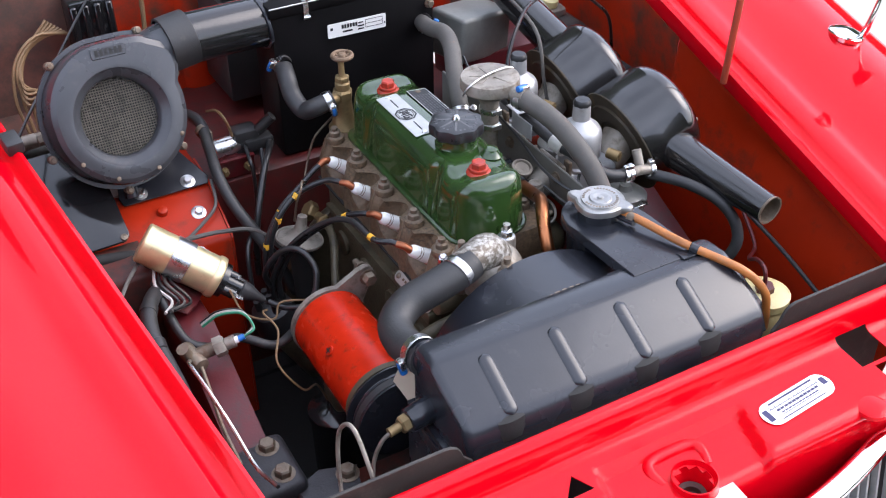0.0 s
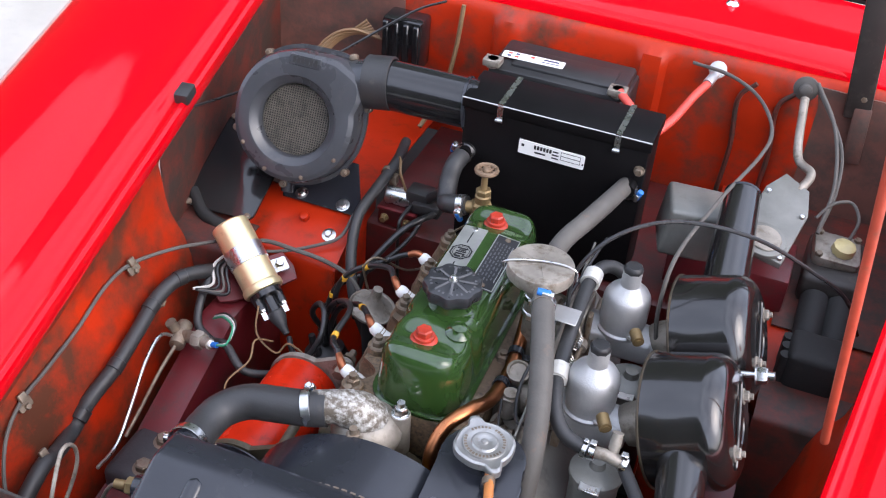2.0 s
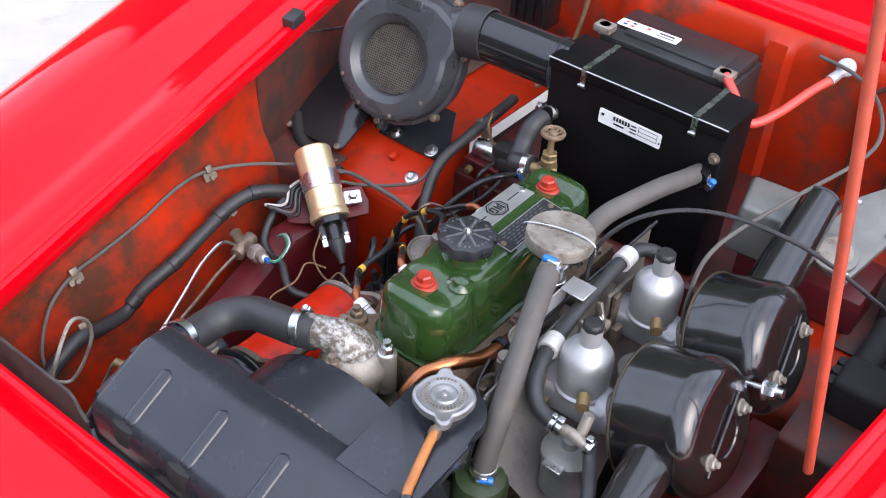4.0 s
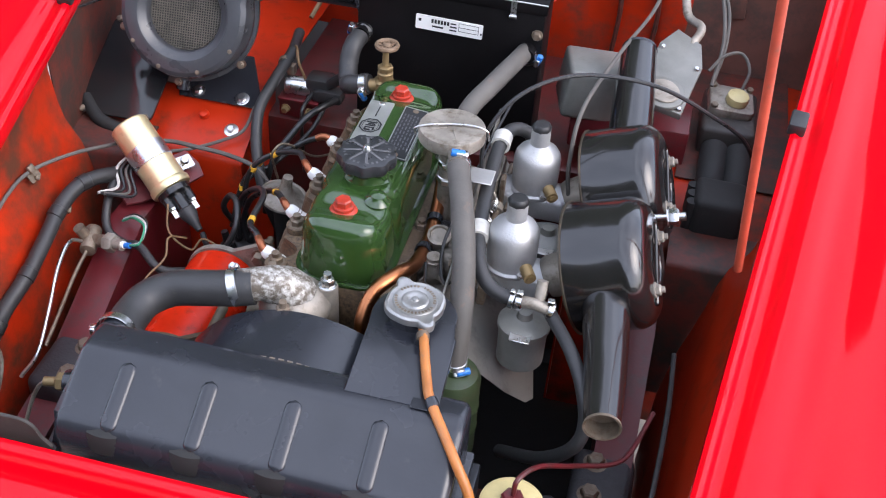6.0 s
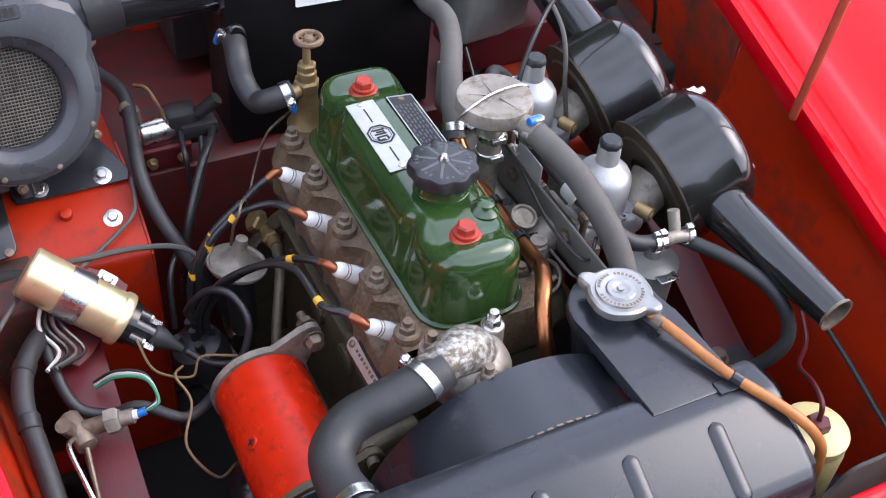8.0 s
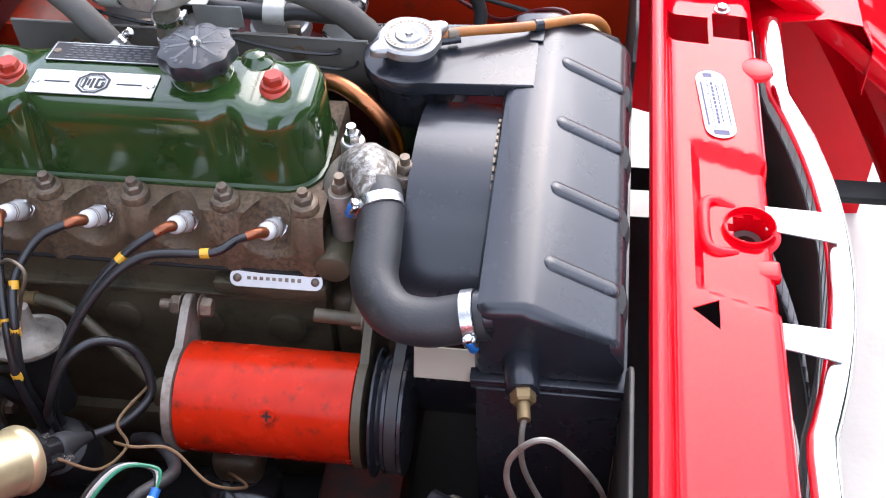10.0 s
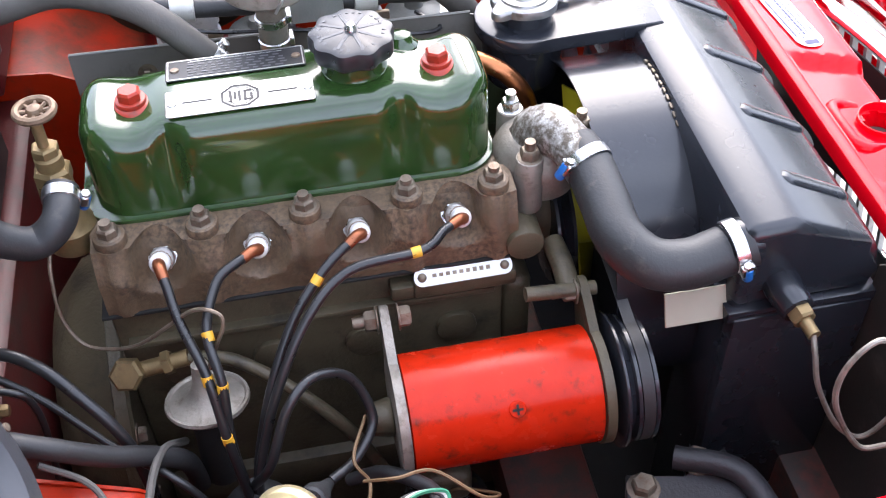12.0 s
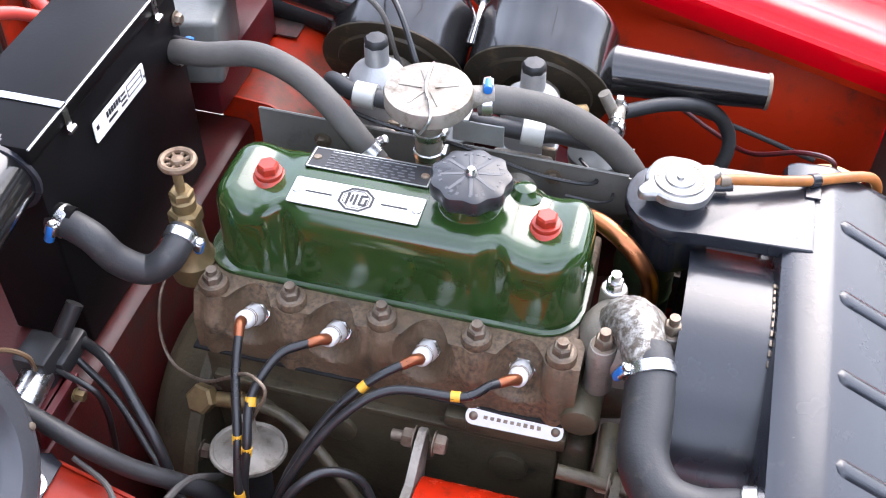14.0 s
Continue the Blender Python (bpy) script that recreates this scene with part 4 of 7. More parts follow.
hose("vacuum_pipe", [(-0.057, 0.322, 0.735), (-0.075, 0.330, 0.714), (-0.088, 0.332, 0.698), (-0.100, 0.332, 0.666), (-0.112, 0.320, 0.645), (-0.122, 0.300, 0.644), (-0.134, 0.272, 0.657), (-0.142, 0.246, 0.681), (-0.150, 0.224, 0.704), (-0.158, 0.210, 0.713), (-0.164, 0.199, 0.710), (-0.168, 0.199, 0.700), (-0.170, 0.206, 0.685), (-0.170, 0.222, 0.645)], 0.0017, STEEL_OLD, "thin bare metal vacuum pipe", "pipe", 8)

# ---- rocker cover ----
cover = thing("rocker_cover", (0, 0.12, 0.718), "dark green enamelled rocker cover with two red bolts", "rocker cover")
bm = new_bm()
Y0, Y1, W, H, Z0, XC = -0.044, 0.292, 0.0535, 0.0835, 0.720, 0.002


def cover_top(y):
    z = H
    for b in (-0.003, 0.247):
        z -= 0.0065 * math.exp(-((y - b) / 0.019) ** 2)
    return z


rows = []
NS = 72
for i in range(NS + 1):
    s = i / NS
    y = Y0 + (Y1 - Y0) * (s - 0.10 * math.sin(2 * math.pi * s) / (2 * math.pi) * 2)
    d = max(1e-4, min(y - Y0, Y1 - y))
    R, r = 0.034, 0.020
    w = W if d > R else W - R + math.sqrt(max(0, R * R - (R - d) ** 2))
    h = cover_top(y) - (0 if d > r else r - math.sqrt(max(0, r * r - (r - d) ** 2)))
    pinch = 0.0085 * (math.exp(-((y - 0.034) / 0.010) ** 2) + math.exp(-((y - 0.222) / 0.010) ** 2))
    row = []
    for t in range(25):
        a = math.pi * t / 24
        c, q = math.cos(a), math.sin(a)
        n = 0.34
        px = -(abs(c) ** n) * math.copysign(1, c) * w
        pz = (abs(q) ** 0.26) * h
        k = min(1, pz / h)
        px *= 1 - 0.10 * k - pinch / W * min(1, 3 * k) * (abs(px) / w) ** 2
        if abs(px) < 0.047:
            pz -= 0.0012 * (px / 0.05) ** 2
        row.append((px + XC, y, Z0 + pz))
    rows.append(row)
loft(bm, rows)
bm.faces.new([v for v in bm.verts][:25])
bm.faces.new([v for v in bm.verts][-25:][::-1])
part("cover_shell", bm, GREEN, cover, sharp=60)
bm = new_bm()
rim = [(x + XC, y + 0.128) for y, x in round_rect(0.350, 0.117, 0.036, 8)]
prism(bm, rim, Matrix.Translation((0, 0, 0.7175)), 0.0045, 0.0012, 2)
part("cover_flange", bm, GREEN, cover)
for y in (-0.003, 0.247):
    bm = new_bm()
    lathe(bm, (-0.002, y, 0.7930), (0, 0, 1), [(0.0175, 0), (0.0172, 0.003), (0.014, 0.0065), (0.0115, 0.007)], 28)
    cup = part("cup_washer", bm, BOLT_RED, cover, "red painted cup washer")
    bm = new_bm()
    cyl(bm, (-0.002, y, 0.7990), (-0.002, y, 0.8040), 0.0125, seg=24, bevel=0.001)
    hexa(bm, (-0.002, y, 0.8030), (0, 0, 1), 0.0098, 0.0095)
    part("bolt_head", bm, BOLT_RED, cup, "worn red bolt head")
bm = new_bm()
lathe(bm, (0.0305, 0.0225, 0.7995), (0.1, 0, 1), [(0.016, 0), (0.0135, 0.0025), (0.0105, 0.006), (0.0095, 0.0085), (0.005, 0.0105), (0, 0.011)], 24)
part("pressed_dome", bm, GREEN, cover)
# oil filler
fx, fy = 0.005, 0.065
bm = new_bm()
lathe(bm, (fx, fy, 0.7985), (0, 0, 1), [(0.0325, 0), (0.0315, 0.003), (0.0275, 0.005), (0.0262, 0.008), (0.0255, 0.018), (0.023, 0.020)], 36)
neck = part("filler_neck", bm, GREEN, cover)
bm = new_bm()
lathe(bm, (fx, fy, 0.8045), (0, 0, 1), [(0.0255, 0), (0.0262, 0.0005), (0.0262, 0.002), (0.0255, 0.0025)], 36)
part("neck_band", bm, STEEL, neck)
oc = thing("oil_filler_cap", (fx, fy, 0.815), "black plastic scalloped oil filler cap", "filler cap")
bm = new_bm()


def scallop(k, n=96, lobes=9):
    return [((0.0335 + 0.0016 * math.cos(lobes * 2 * math.pi * i / n)) * k * math.cos(2 * math.pi * i / n), (0.0335 + 0.0016 * math.cos(lobes * 2 * math.pi * i / n)) * k * math.sin(2 * math.pi * i / n)) for i in range(n)]


loft(bm, [[(fx + x, fy + y, z) for x, y in scallop(k)] for k, z in ((0.80, 0.817), (0.97, 0.8185), (1.02, 0.822), (1.03, 0.830), (0.99, 0.8340), (0.88, 0.8353), (0.3, 0.8365), (0.16, 0.8368))], True, True)
part("cap_body", bm, CAP_PLASTIC, oc, sharp=50)
for k in range(8):
    bm = new_bm()
    box(bm, (0.006, -0.0017, 0), (0.0265, 0.0017, 0.0022), 0.0004, 1, Matrix.Translation((fx, fy, 0.8354)) @ Matrix.Rotation(2 * math.pi * (k + 0.3) / 8, 4, "Z") @ Matrix.Rotation(radians(4), 4, "Y"))
    part("rib", bm, MOULD_GREY, oc)
bm = new_bm()
lathe(bm, (fx, fy, 0.8363), (0, 0, 1), [(0.0055, 0), (0.005, 0.003), (0.003, 0.006), (0, 0.0065)], 16)
part("rivet", bm, STEEL, oc)
bm = new_bm()
random.seed(2)
for k in range(30):
    if k % 4 == 3:
        continue
    a = 2 * math.pi * k / 30
    m = Matrix.Translation((fx, fy, 0.8353)) @ Matrix.Rotation(a, 4, "Z") @ Matrix.Translation((0.0265, 0, 0)) @ Matrix.Rotation(radians(10), 4, "Y")
    bars(bm, m, [(0, 0, 0.003, 0.0024)])
part("moulded_ring", bm, MOULD_GREY, oc)
# badge and information plates
m = at((-0.019, 0.160, 0.8036), (-0.03, 0, 1), (0, -1, 0))
bm = new_bm()
prism(bm, round_rect(0.118, 0.032, 0.002), m, 0.0012, 0.0003, 1)
badge = part("badge_plate", bm, PLATE_METAL, cover, "brushed silver badge plate with an octagon emblem")
up = m @ Matrix.Translation((0, 0, 0.0012))
bm = new_bm()


def octagon(r, w):
    return [((r * w) * math.cos(radians(22.5 + 45 * i)), r * math.sin(radians(22.5 + 45 * i))) for i in range(8)]


for r, r2 in ((0.0148, 0.0126), (0.0112, 0.0104)):
    o, q = octagon(r, 1.12), octagon(r2, 1.12)
    a = [bm.verts.new(up @ V(x, y, 0.0004)) for x, y in o]
    b = [bm.verts.new(up @ V(x, y, 0.0004)) for x, y in q]
    for i in range(8):
        bm.faces.new((a[i], a[(i + 1) % 8], b[(i + 1) % 8], b[i]))
bars(bm, up, [(-0.0075, 0, 0.0024, 0.013), (-0.0005, 0, 0.0024, 0.013), (-0.004, 0.001, 0.0024, 0.009), (0.0040, 0, 0.0024, 0.012), (0.0090, -0.002, 0.0024, 0.008), (0.0065, 0.0052, 0.006, 0.0022), (0.0065, -0.0052, 0.006, 0.0022), (-0.034, 0, 0.024, 0.0016), (0.034, 0, 0.024, 0.0016)])
part("emblem", bm, INK, badge, "black octagon emblem and lines")
for x in (-0.054, 0.054):
    bm = new_bm()
    lathe(bm, up @ V(x, 0, 0), m.to_3x3() @ V(0, 0, 1), [(0.0042, 0), (0.0036, 0.0012), (0, 0.0016)], 14)
    part("rivet", bm, STEEL, badge)
m = at((0.0265, 0.161, 0.8024), (0.10, 0, 1), (0, -1, 0))
bm = new_bm()
prism(bm, round_rect(0.115, 0.031, 0.002), m, 0.0012, 0.0003, 1)
info = part("information_plate", bm, INK, cover, "black and silver information plate")
up = m @ Matrix.Translation((0, 0, 0.0012))
bm = new_bm()
bars(bm, up, [(0, 0.0146, 0.112, 0.0012), (0, -0.0146, 0.112, 0.0012), (-0.0555, 0, 0.0011, 0.028), (0.0555, 0, 0.0011, 0.028), (0, 0.0110, 0.078, 0.0007)])
part("plate_border", bm, PLATE_METAL, info, "bright plate border")
for x in (-0.050, 0.050):
    bm = new_bm()
    lathe(bm, up @ V(x, 0, 0), m.to_3x3() @ V(0, 0, 1), [(0.0040, 0), (0.0034, 0.0012), (0, 0.0016)], 14)
    part("rivet", bm, STEEL_OLD, info)
bm = new_bm()
rows = []
for j in range(6):
    x = -0.040
    while x < 0.036:
        w = 0.003 + 0.006 * random.random()
        rows.append((x + w / 2, 0.0105 - 0.0042 * j, w * 0.8, 0.0016))
        x += w + 0.0022
bars(bm, up, rows)
part("plate_print", bm, MOULD_GREY, info, "grey printed lines")

# ---- heater water valve at the back of the head ----
tap = thing("heater_tap", (-0.043, 0.312, 0.716), "tarnished brass heater tap with a round hand wheel", "water tap")
bm = new_bm()
lathe(bm, (-0.045, 0.314, 0.700), (0, 0, 1), [(0.022, 0), (0.022, 0.02), (0.017, 0.026), (0.015, 0.05), (0.014, 0.066)], 20)
hexa(bm, (-0.044, 0.313, 0.766), (0, 0, 1), 0.0155, 0.014)
lathe(bm, (-0.043, 0.313, 0.780), (0, 0, 1), [(0.011, 0), (0.011, 0.010), (0.007, 0.014), (0.0045, 0.018), (0.0045, 0.045)], 16)
hexa(bm, (-0.043, 0.313, 0.793), (0, 0, 1), 0.011, 0.008)
cyl(bm, (-0.045, 0.312, 0.769), (-0.072, 0.305, 0.769), 0.009, seg=16)
part("tap_body", bm, BRASS, tap)
bm = new_bm()
n = 40
tor = [[(-0.041 + (0.0138 + 0.0033 * math.cos(2 * math.pi * j / 8)) * math.cos(2 * math.pi * i / n), 0.311 + (0.0138 + 0.0033 * math.cos(2 * math.pi * j / 8)) * math.sin(2 * math.pi * i / n), 0.833 + 0.0035 * math.sin(2 * math.pi * j / 8)) for j in range(8)] for i in range(n + 1)]
loft(bm, tor, True)
bmesh.ops.remove_doubles(bm, verts=bm.verts, dist=1e-6)
lathe(bm, (-0.041, 0.311, 0.829), (0, 0, 1), [(0.007, 0), (0.007, 0.004), (0.005, 0.007), (0, 0.008)], 16)
wheel = part("hand_wheel", bm, RUSTY, tap, "worn metal hand wheel")
for k in range(8):
    bm = new_bm()
    a = 2 * math.pi * k / 8
    cyl(bm, (-0.041 + 0.006 * math.cos(a), 0.311 + 0.006 * math.sin(a), 0.832), (-0.041 + 0.0125 * math.cos(a), 0.311 + 0.0125 * math.sin(a), 0.833), 0.0018, seg=6)
    part("spoke", bm, RUSTY, wheel)

# ---- radiator ----
radiator = thing("radiator", (0, -0.26, 0.27), "satin black car radiator with a ribbed top tank", "radiator")
bm = new_bm()
m = at((-0.206, 0, 0), (1, 0, 0), (0, 1, 0))
prism(bm, [(-0.203, 0.665), (-0.203, 0.742), (-0.206, 0.750), (-0.214, 0.754), (-0.244, 0.756), (-0.252, 0.7535), (-0.312, 0.722), (-0.320, 0.716), (-0.325, 0.706), (-0.326, 0.69), (-0.326, 0.665)], m, 0.405, 0.010, 4)
tank = part("top_tank", bm, BLACK_SATIN, radiator, "satin black radiator top tank")
for x in (-0.147, -0.059, 0.029, 0.118):
    bm = new_bm()
    a, b = V(x, -0.262, 0.7487), V(x, -0.313, 0.7218)
    d = (b - a).normalized()
    nrm = V(0, -d.z, d.y) if d.y < 0 else V(0, d.z, -d.y)
    if nrm.z < 0:
        nrm = -nrm
    rows = []
    for i in range(25):
        s = i / 24
        p = a + d * ((b - a).length + 0.016) * s - d * 0.008
        e = min(s, 1 - s) * ((b - a).length + 0.016)
        q = 1.0 if e > 0.009 else math.sqrt(max(0.0, 1 - ((0.009 - e) / 0.009) ** 2))
        rows.append([p + V(0.0088 * q * math.cos(math.pi * t / 8), 0, 0) + nrm * (0.0034 * q * math.sin(math.pi * t / 8) - 0.0006) for t in range(9)])
    loft(bm, rows)
    part("pressed_rib", bm, BLACK_SATIN, tank)
    bm = new_bm()
    rows = []
    for px, h in ((-0.016, 0.0), (-0.010, 0.6), (-0.004, 1.0), (0.004, 1.0), (0.010, 0.6), (0.016, 0.0)):
        rows.append([(x - 0.004 + px, -0.3250 - 0.0022 * h, 0.690), (x - 0.004 + px, -0.3250 - 0.0026 * h, 0.704), (x - 0.004 + px, -0.3222 - 0.0026 * h, 0.7140), (x - 0.004 + px, -0.316 - 0.0015 * h, 0.7178)])
    loft(bm, rows)
    part("edge_crimp", bm, BLACK_MATT, tank)
bm = new_bm()
prism(bm, [(-0.200, 0.655), (-0.200, 0.668), (-0.330, 0.668), (-0.330, 0.655)], at((-0.212, 0, 0), (1, 0, 0), (0, 1, 0)), 0.418, 0.003, 2)
part("tank_seam", bm, BLACK_SATIN, radiator)
bm = new_bm()
box(bm, (-0.200, -0.322, 0.27), (0.194, -0.235, 0.655), 0.002)
part("core", bm, BLACK_MATT, radiator)
for s in (-1, 1):
    bm = new_bm()
    lo, hi = sorted((s * 0.198, s * 0.214))
    box(bm, (lo, -0.326, 0.27), (hi, -0.205, 0.660), 0.002)
    part("side_frame", bm, BLACK_SATIN, radiator)
bm = new_bm()
box(bm, (-0.20, -0.234, 0.27), (-0.13, -0.205, 0.655), 0.002)
part("rear_plate", bm, BLACK_SATIN, radiator)
bm = new_bm()
cx, cz, rr = -0.003, 0.588, 0.158
arc = [(cx + rr * math.cos(radians(a)), cz + rr * math.sin(radians(a))) for a in range(-15, 206, 5)]
slab(bm, [[(x, y, z) for y in (-0.205, -0.19, -0.16, -0.128)] for x, z in arc], 0.0015)
cowl = part("fan_cowl", bm, BLACK_SATIN, radiator, "satin black curved fan cowl")
for k in range(10):
    bm = new_bm()
    a = radians(77 + 3.5 * k)
    q = V(cx + (rr + 0.001) * math.cos(a), -0.2025, cz + (rr + 0.002) * math.sin(a))
    box(bm, (-0.0030, -0.0014, -0.002), (0.0030, 0.0008, 0.0002), 0.0003, 1, Matrix.Translation(q) @ Matrix.Rotation(math.pi / 2 - a, 4, "Y"))
    part("weld_bead", bm, STEEL_OLD, cowl)
# filler extension and cap
bm = new_bm()
ox, oy = 0.111, -0.107
out = [(0.070, -0.232), (0.168, -0.232), (0.163, -0.13)] + [(ox + 0.047 * math.cos(radians(a)), oy + 0.047 * math.sin(radians(a))) for a in range(-15, 196, 15)] + [(0.067, -0.13)]
prism(bm, out, Matrix.Translation((0, 0, 0.742)), 0.0145, 0.002, 2)
ext = part("filler_extension", bm, BLACK_SATIN, radiator, "flat black filler neck extension")
bm = new_bm()
lathe(bm, (ox, oy, 0.69), (0, 0, 1), [(0.034, 0), (0.037, 0.01), (0.040, 0.052)], 32)
part("neck_tank", bm, BLACK_SATIN, ext)
bm = new_bm()
lathe(bm, (ox, oy, 0.756), (0, 0, 1), [(0.027, 0), (0.027, 0.012), (0.031, 0.014), (0.031, 0.016)], 32)
cyl(bm, (ox + 0.012, oy - 0.024, 0.763), (ox + 0.017, oy - 0.048, 0.765), 0.0045, seg=12)
part("filler_neck", bm, BLACK_SATIN, ext)
bm = new_bm()
pts = []
for i in range(72):
    a = 2 * math.pi * i / 72
    r = 0.0315
    for e in (2.2, 5.35):
        dd = abs((a - e + math.pi) % (2 * math.pi) - math.pi)
        r += 0.011 * max(0, 1 - (dd / 0.30) ** 2)
    for e in (0.6, 3.75):
        dd = abs((a - e + math.pi) % (2 * math.pi) - math.pi)
        r += 0.002 * max(0, 1 - (dd / 0.5) ** 2)
    pts.append((r * math.cos(a), r * math.sin(a)))
loft(bm, [[(ox + x * k, oy + y * k, z) for x, y in pts] for k, z in ((0.94, 0.769), (1.0, 0.770), (1.01, 0.7745), (0.985, 0.7775), (0.90, 0.7790), (0.86, 0.7785))], True, True)
lathe(bm, (ox, oy, 0.7780), (0, 0, 1), [(0.0245, 0), (0.0235, 0.0022), (0.018, 0.0022), (0.016, 0.0012), (0.0145, 0.0012), (0.013, 0.003), (0.008, 0.0032), (0.0065, 0.0022), (0.004, 0.0022), (0.003, 0.0042), (0, 0.0045)], 36)
cap = part("pressure_cap", bm, CAP_METAL, radiator, "worn silver pressed radiator cap with two ears", 45)
bm = new_bm()
random.seed(9)
for k in range(34):
    if k in (15, 16, 33, 8):
        continue
    a = 2 * math.pi * k / 34
    m = Matrix.Translation((ox, oy, 0.7801)) @ Matrix.Rotation(a, 4, "Z") @ Matrix.Translation((0.0208, 0, 0)) @ Matrix.Rotation(math.pi / 2, 4, "Z")
    bars(bm, m, [(0, 0, 0.0018 + 0.001 * random.random(), 0.0030)])
part("stamped_ring", bm, STEEL_OLD, cap)
hose("overflow_hose", [(0.126, -0.130, 0.765), (0.133, -0.154, 0.769), (0.149, -0.203, 0.765), (0.160, -0.228, 0.762), (0.195, -0.277, 0.748), (0.216, -0.296, 0.722), (0.222, -0.300, 0.69), (0.224, -0.300, 0.665)], 0.0052, ORANGE_HOSE, "orange-brown overflow hose from the radiator cap", n=10)
bm = new_bm()
lathe(bm, (0.129, -0.142, 0.767), (0.02, -0.075, 0.0), [(0.0055, 0), (0.007, 0.001), (0.007, 0.010), (0.0055, 0.011)], 16)
solo("overflow_ferrule", bm, STEEL_OLD, "dark ferrule on the overflow hose", "hose clip")
bm = new_bm()
lathe(bm, V(0.158, -0.224, 0.7625), (0.035, -0.05, -0.015), [(0.0058, 0), (0.0066, 0.001), (0.0066, 0.010), (0.0058, 0.011)], 16)
box(bm, (0.140, -0.236, 0.7565), (0.166, -0.222, 0.758), 0.0004, 1)
solo("overflow_clip", bm, BLACK_SATIN, "black clip holding the overflow hose", "hose clip")
bottle = thing("overflow_bottle", (0.252, -0.262, 0.6), "yellowed plastic bottle with a brown screw cap", "bottle")
bm = new_bm()
lathe(bm, (0.256, -0.262, 0.60), (0, 0, 1), [(0.030, 0), (0.034, 0.004), (0.034, 0.060), (0.030, 0.068), (0.033, 0.070), (0.033, 0.080), (0.028, 0.083), (0.0, 0.084)], 32)
part("bottle_body", bm, CREAM, bottle)
bm = new_bm()
hexa(bm, (0.256, -0.262, 0.683), (0, 0, 1), 0.012, 0.010)
part("bottle_cap", bm, BROWN_RED, bottle, "brown hexagonal cap")
hose("bottle_cable", [(0.256, -0.262, 0.69), (0.258, -0.255, 0.71), (0.275, -0.225, 0.70), (0.31, -0.18, 0.66), (0.36, -0.14, 0.64), (0.385, -0.08, 0.66)], 0.0028, BROWN_RED, "thin dark red wire along the inner wing", "wire", 8)
# temperature sender at the tank's end
snd = thing("temperature_sender", (-0.215, -0.25, 0.69), "brass temperature sender with a braided capillary", "sensor")
bm = new_bm()
cyl(bm, (-0.200, -0.242, 0.690), (-0.234, -0.246, 0.687), 0.016, 0.014, 20, 0.002)
part("boss", bm, BLACK_SATIN, snd)
bm = new_bm()
hexa(bm, (-0.234, -0.246, 0.687), (-1, -0.15, -0.1), 0.0105, 0.010)
cyl(bm, (-0.242, -0.247, 0.686), (-0.258, -0.249, 0.684), 0.0055, seg=12)
part("union_nut", bm, BRASS, snd)
bm = new_bm()
tube(bm, [(-0.256, -0.249, 0.684), (-0.268, -0.248, 0.672), (-0.28, -0.252, 0.645), (-0.29, -0.275, 0.6), (-0.295, -0.301, 0.588), (-0.3, -0.315, 0.65), (-0.305, -0.273, 0.728), (-0.31, -0.245, 0.715), (-0.315, -0.242, 0.675), (-0.325, -0.269, 0.625), (-0.335, -0.294, 0.632), (-0.35, -0.310, 0.60), (-0.37, -0.31, 0.55)], 0.0024, 8)
part("capillary", bm, ALLOY_OLD, snd, "braided metal capillary loop")
# top hose
th_pts = [(-0.073, -0.105, 0.747), (-0.094, -0.111, 0.744), (-0.131, -0.114, 0.737), (-0.166, -0.117, 0.729), (-0.190, -0.135, 0.722), (-0.196, -0.163, 0.720), (-0.193, -0.190, 0.724), (-0.192, -0.214, 0.731)]
top_hose = hose("radiator_top_hose", th_pts, 0.0205, RUBBER, "thick grey-black rubber radiator top hose", n=8, seg=24)
hose_clip(top_hose, V(-0.093, -0.110, 0.7455), V(-0.035, -0.012, -0.010), 0.0205, (-0.3, 0.9, 0.35), 0.011)
hose_clip(top_hose, V(-0.194, -0.200, 0.731), V(0.002, -0.03, 0.007), 0.0205, (-1, 0, -0.2), 0.011)
bm = new_bm()
cyl(bm, (-0.193, -0.192, 0.730), (-0.190, -0.218, 0.733), 0.0185, seg=20)
part("tank_outlet", bm, BLACK_SATIN, radiator)
bm = new_bm()
box(bm, (-0.0012, -0.027, -0.015), (0.0012, 0.027, 0.015), 0.0005, 1, pose(-0.197, -0.178, 0.668, 0, 25, 0))
solo("paper_tag", bm, BEIGE, "blank beige tag on the radiator side frame", "label")

# ---- dynamo ----
dynamo = thing("dynamo", (-0.195, 0, 0.5), "orange-red painted cylindrical dynamo with a fan belt pulley", "dynamo")
DX, DZ = -0.191, 0.580
bm = new_bm()
lathe(bm, (DX, -0.096, DZ), (0, 1, 0), [(0.049, 0), (0.0512, 0.001), (0.0512, 0.161), (0.049, 0.162)], 48)
case = part("casing", bm, DYNAMO_RED, dynamo, "scuffed orange-red casing")
bm = new_bm()
d = V(-0.75, 0, 0.66).normalized()
q = V(DX, -0.022, DZ) + d * 0.051
lathe(bm, q, d, [(0.0075, 0), (0.007, 0.0015), (0.0065, 0.002)], 18)
part("pole_screw", bm, DYNAMO_RED, case)
bm = new_bm()
m = at(q + d * 0.0021, d, (0, 1, 0))
bars(bm, m, [(0, 0, 0.009, 0.002), (0, 0, 0.002, 0.009)])
part("screw_slot", bm, INK, case)


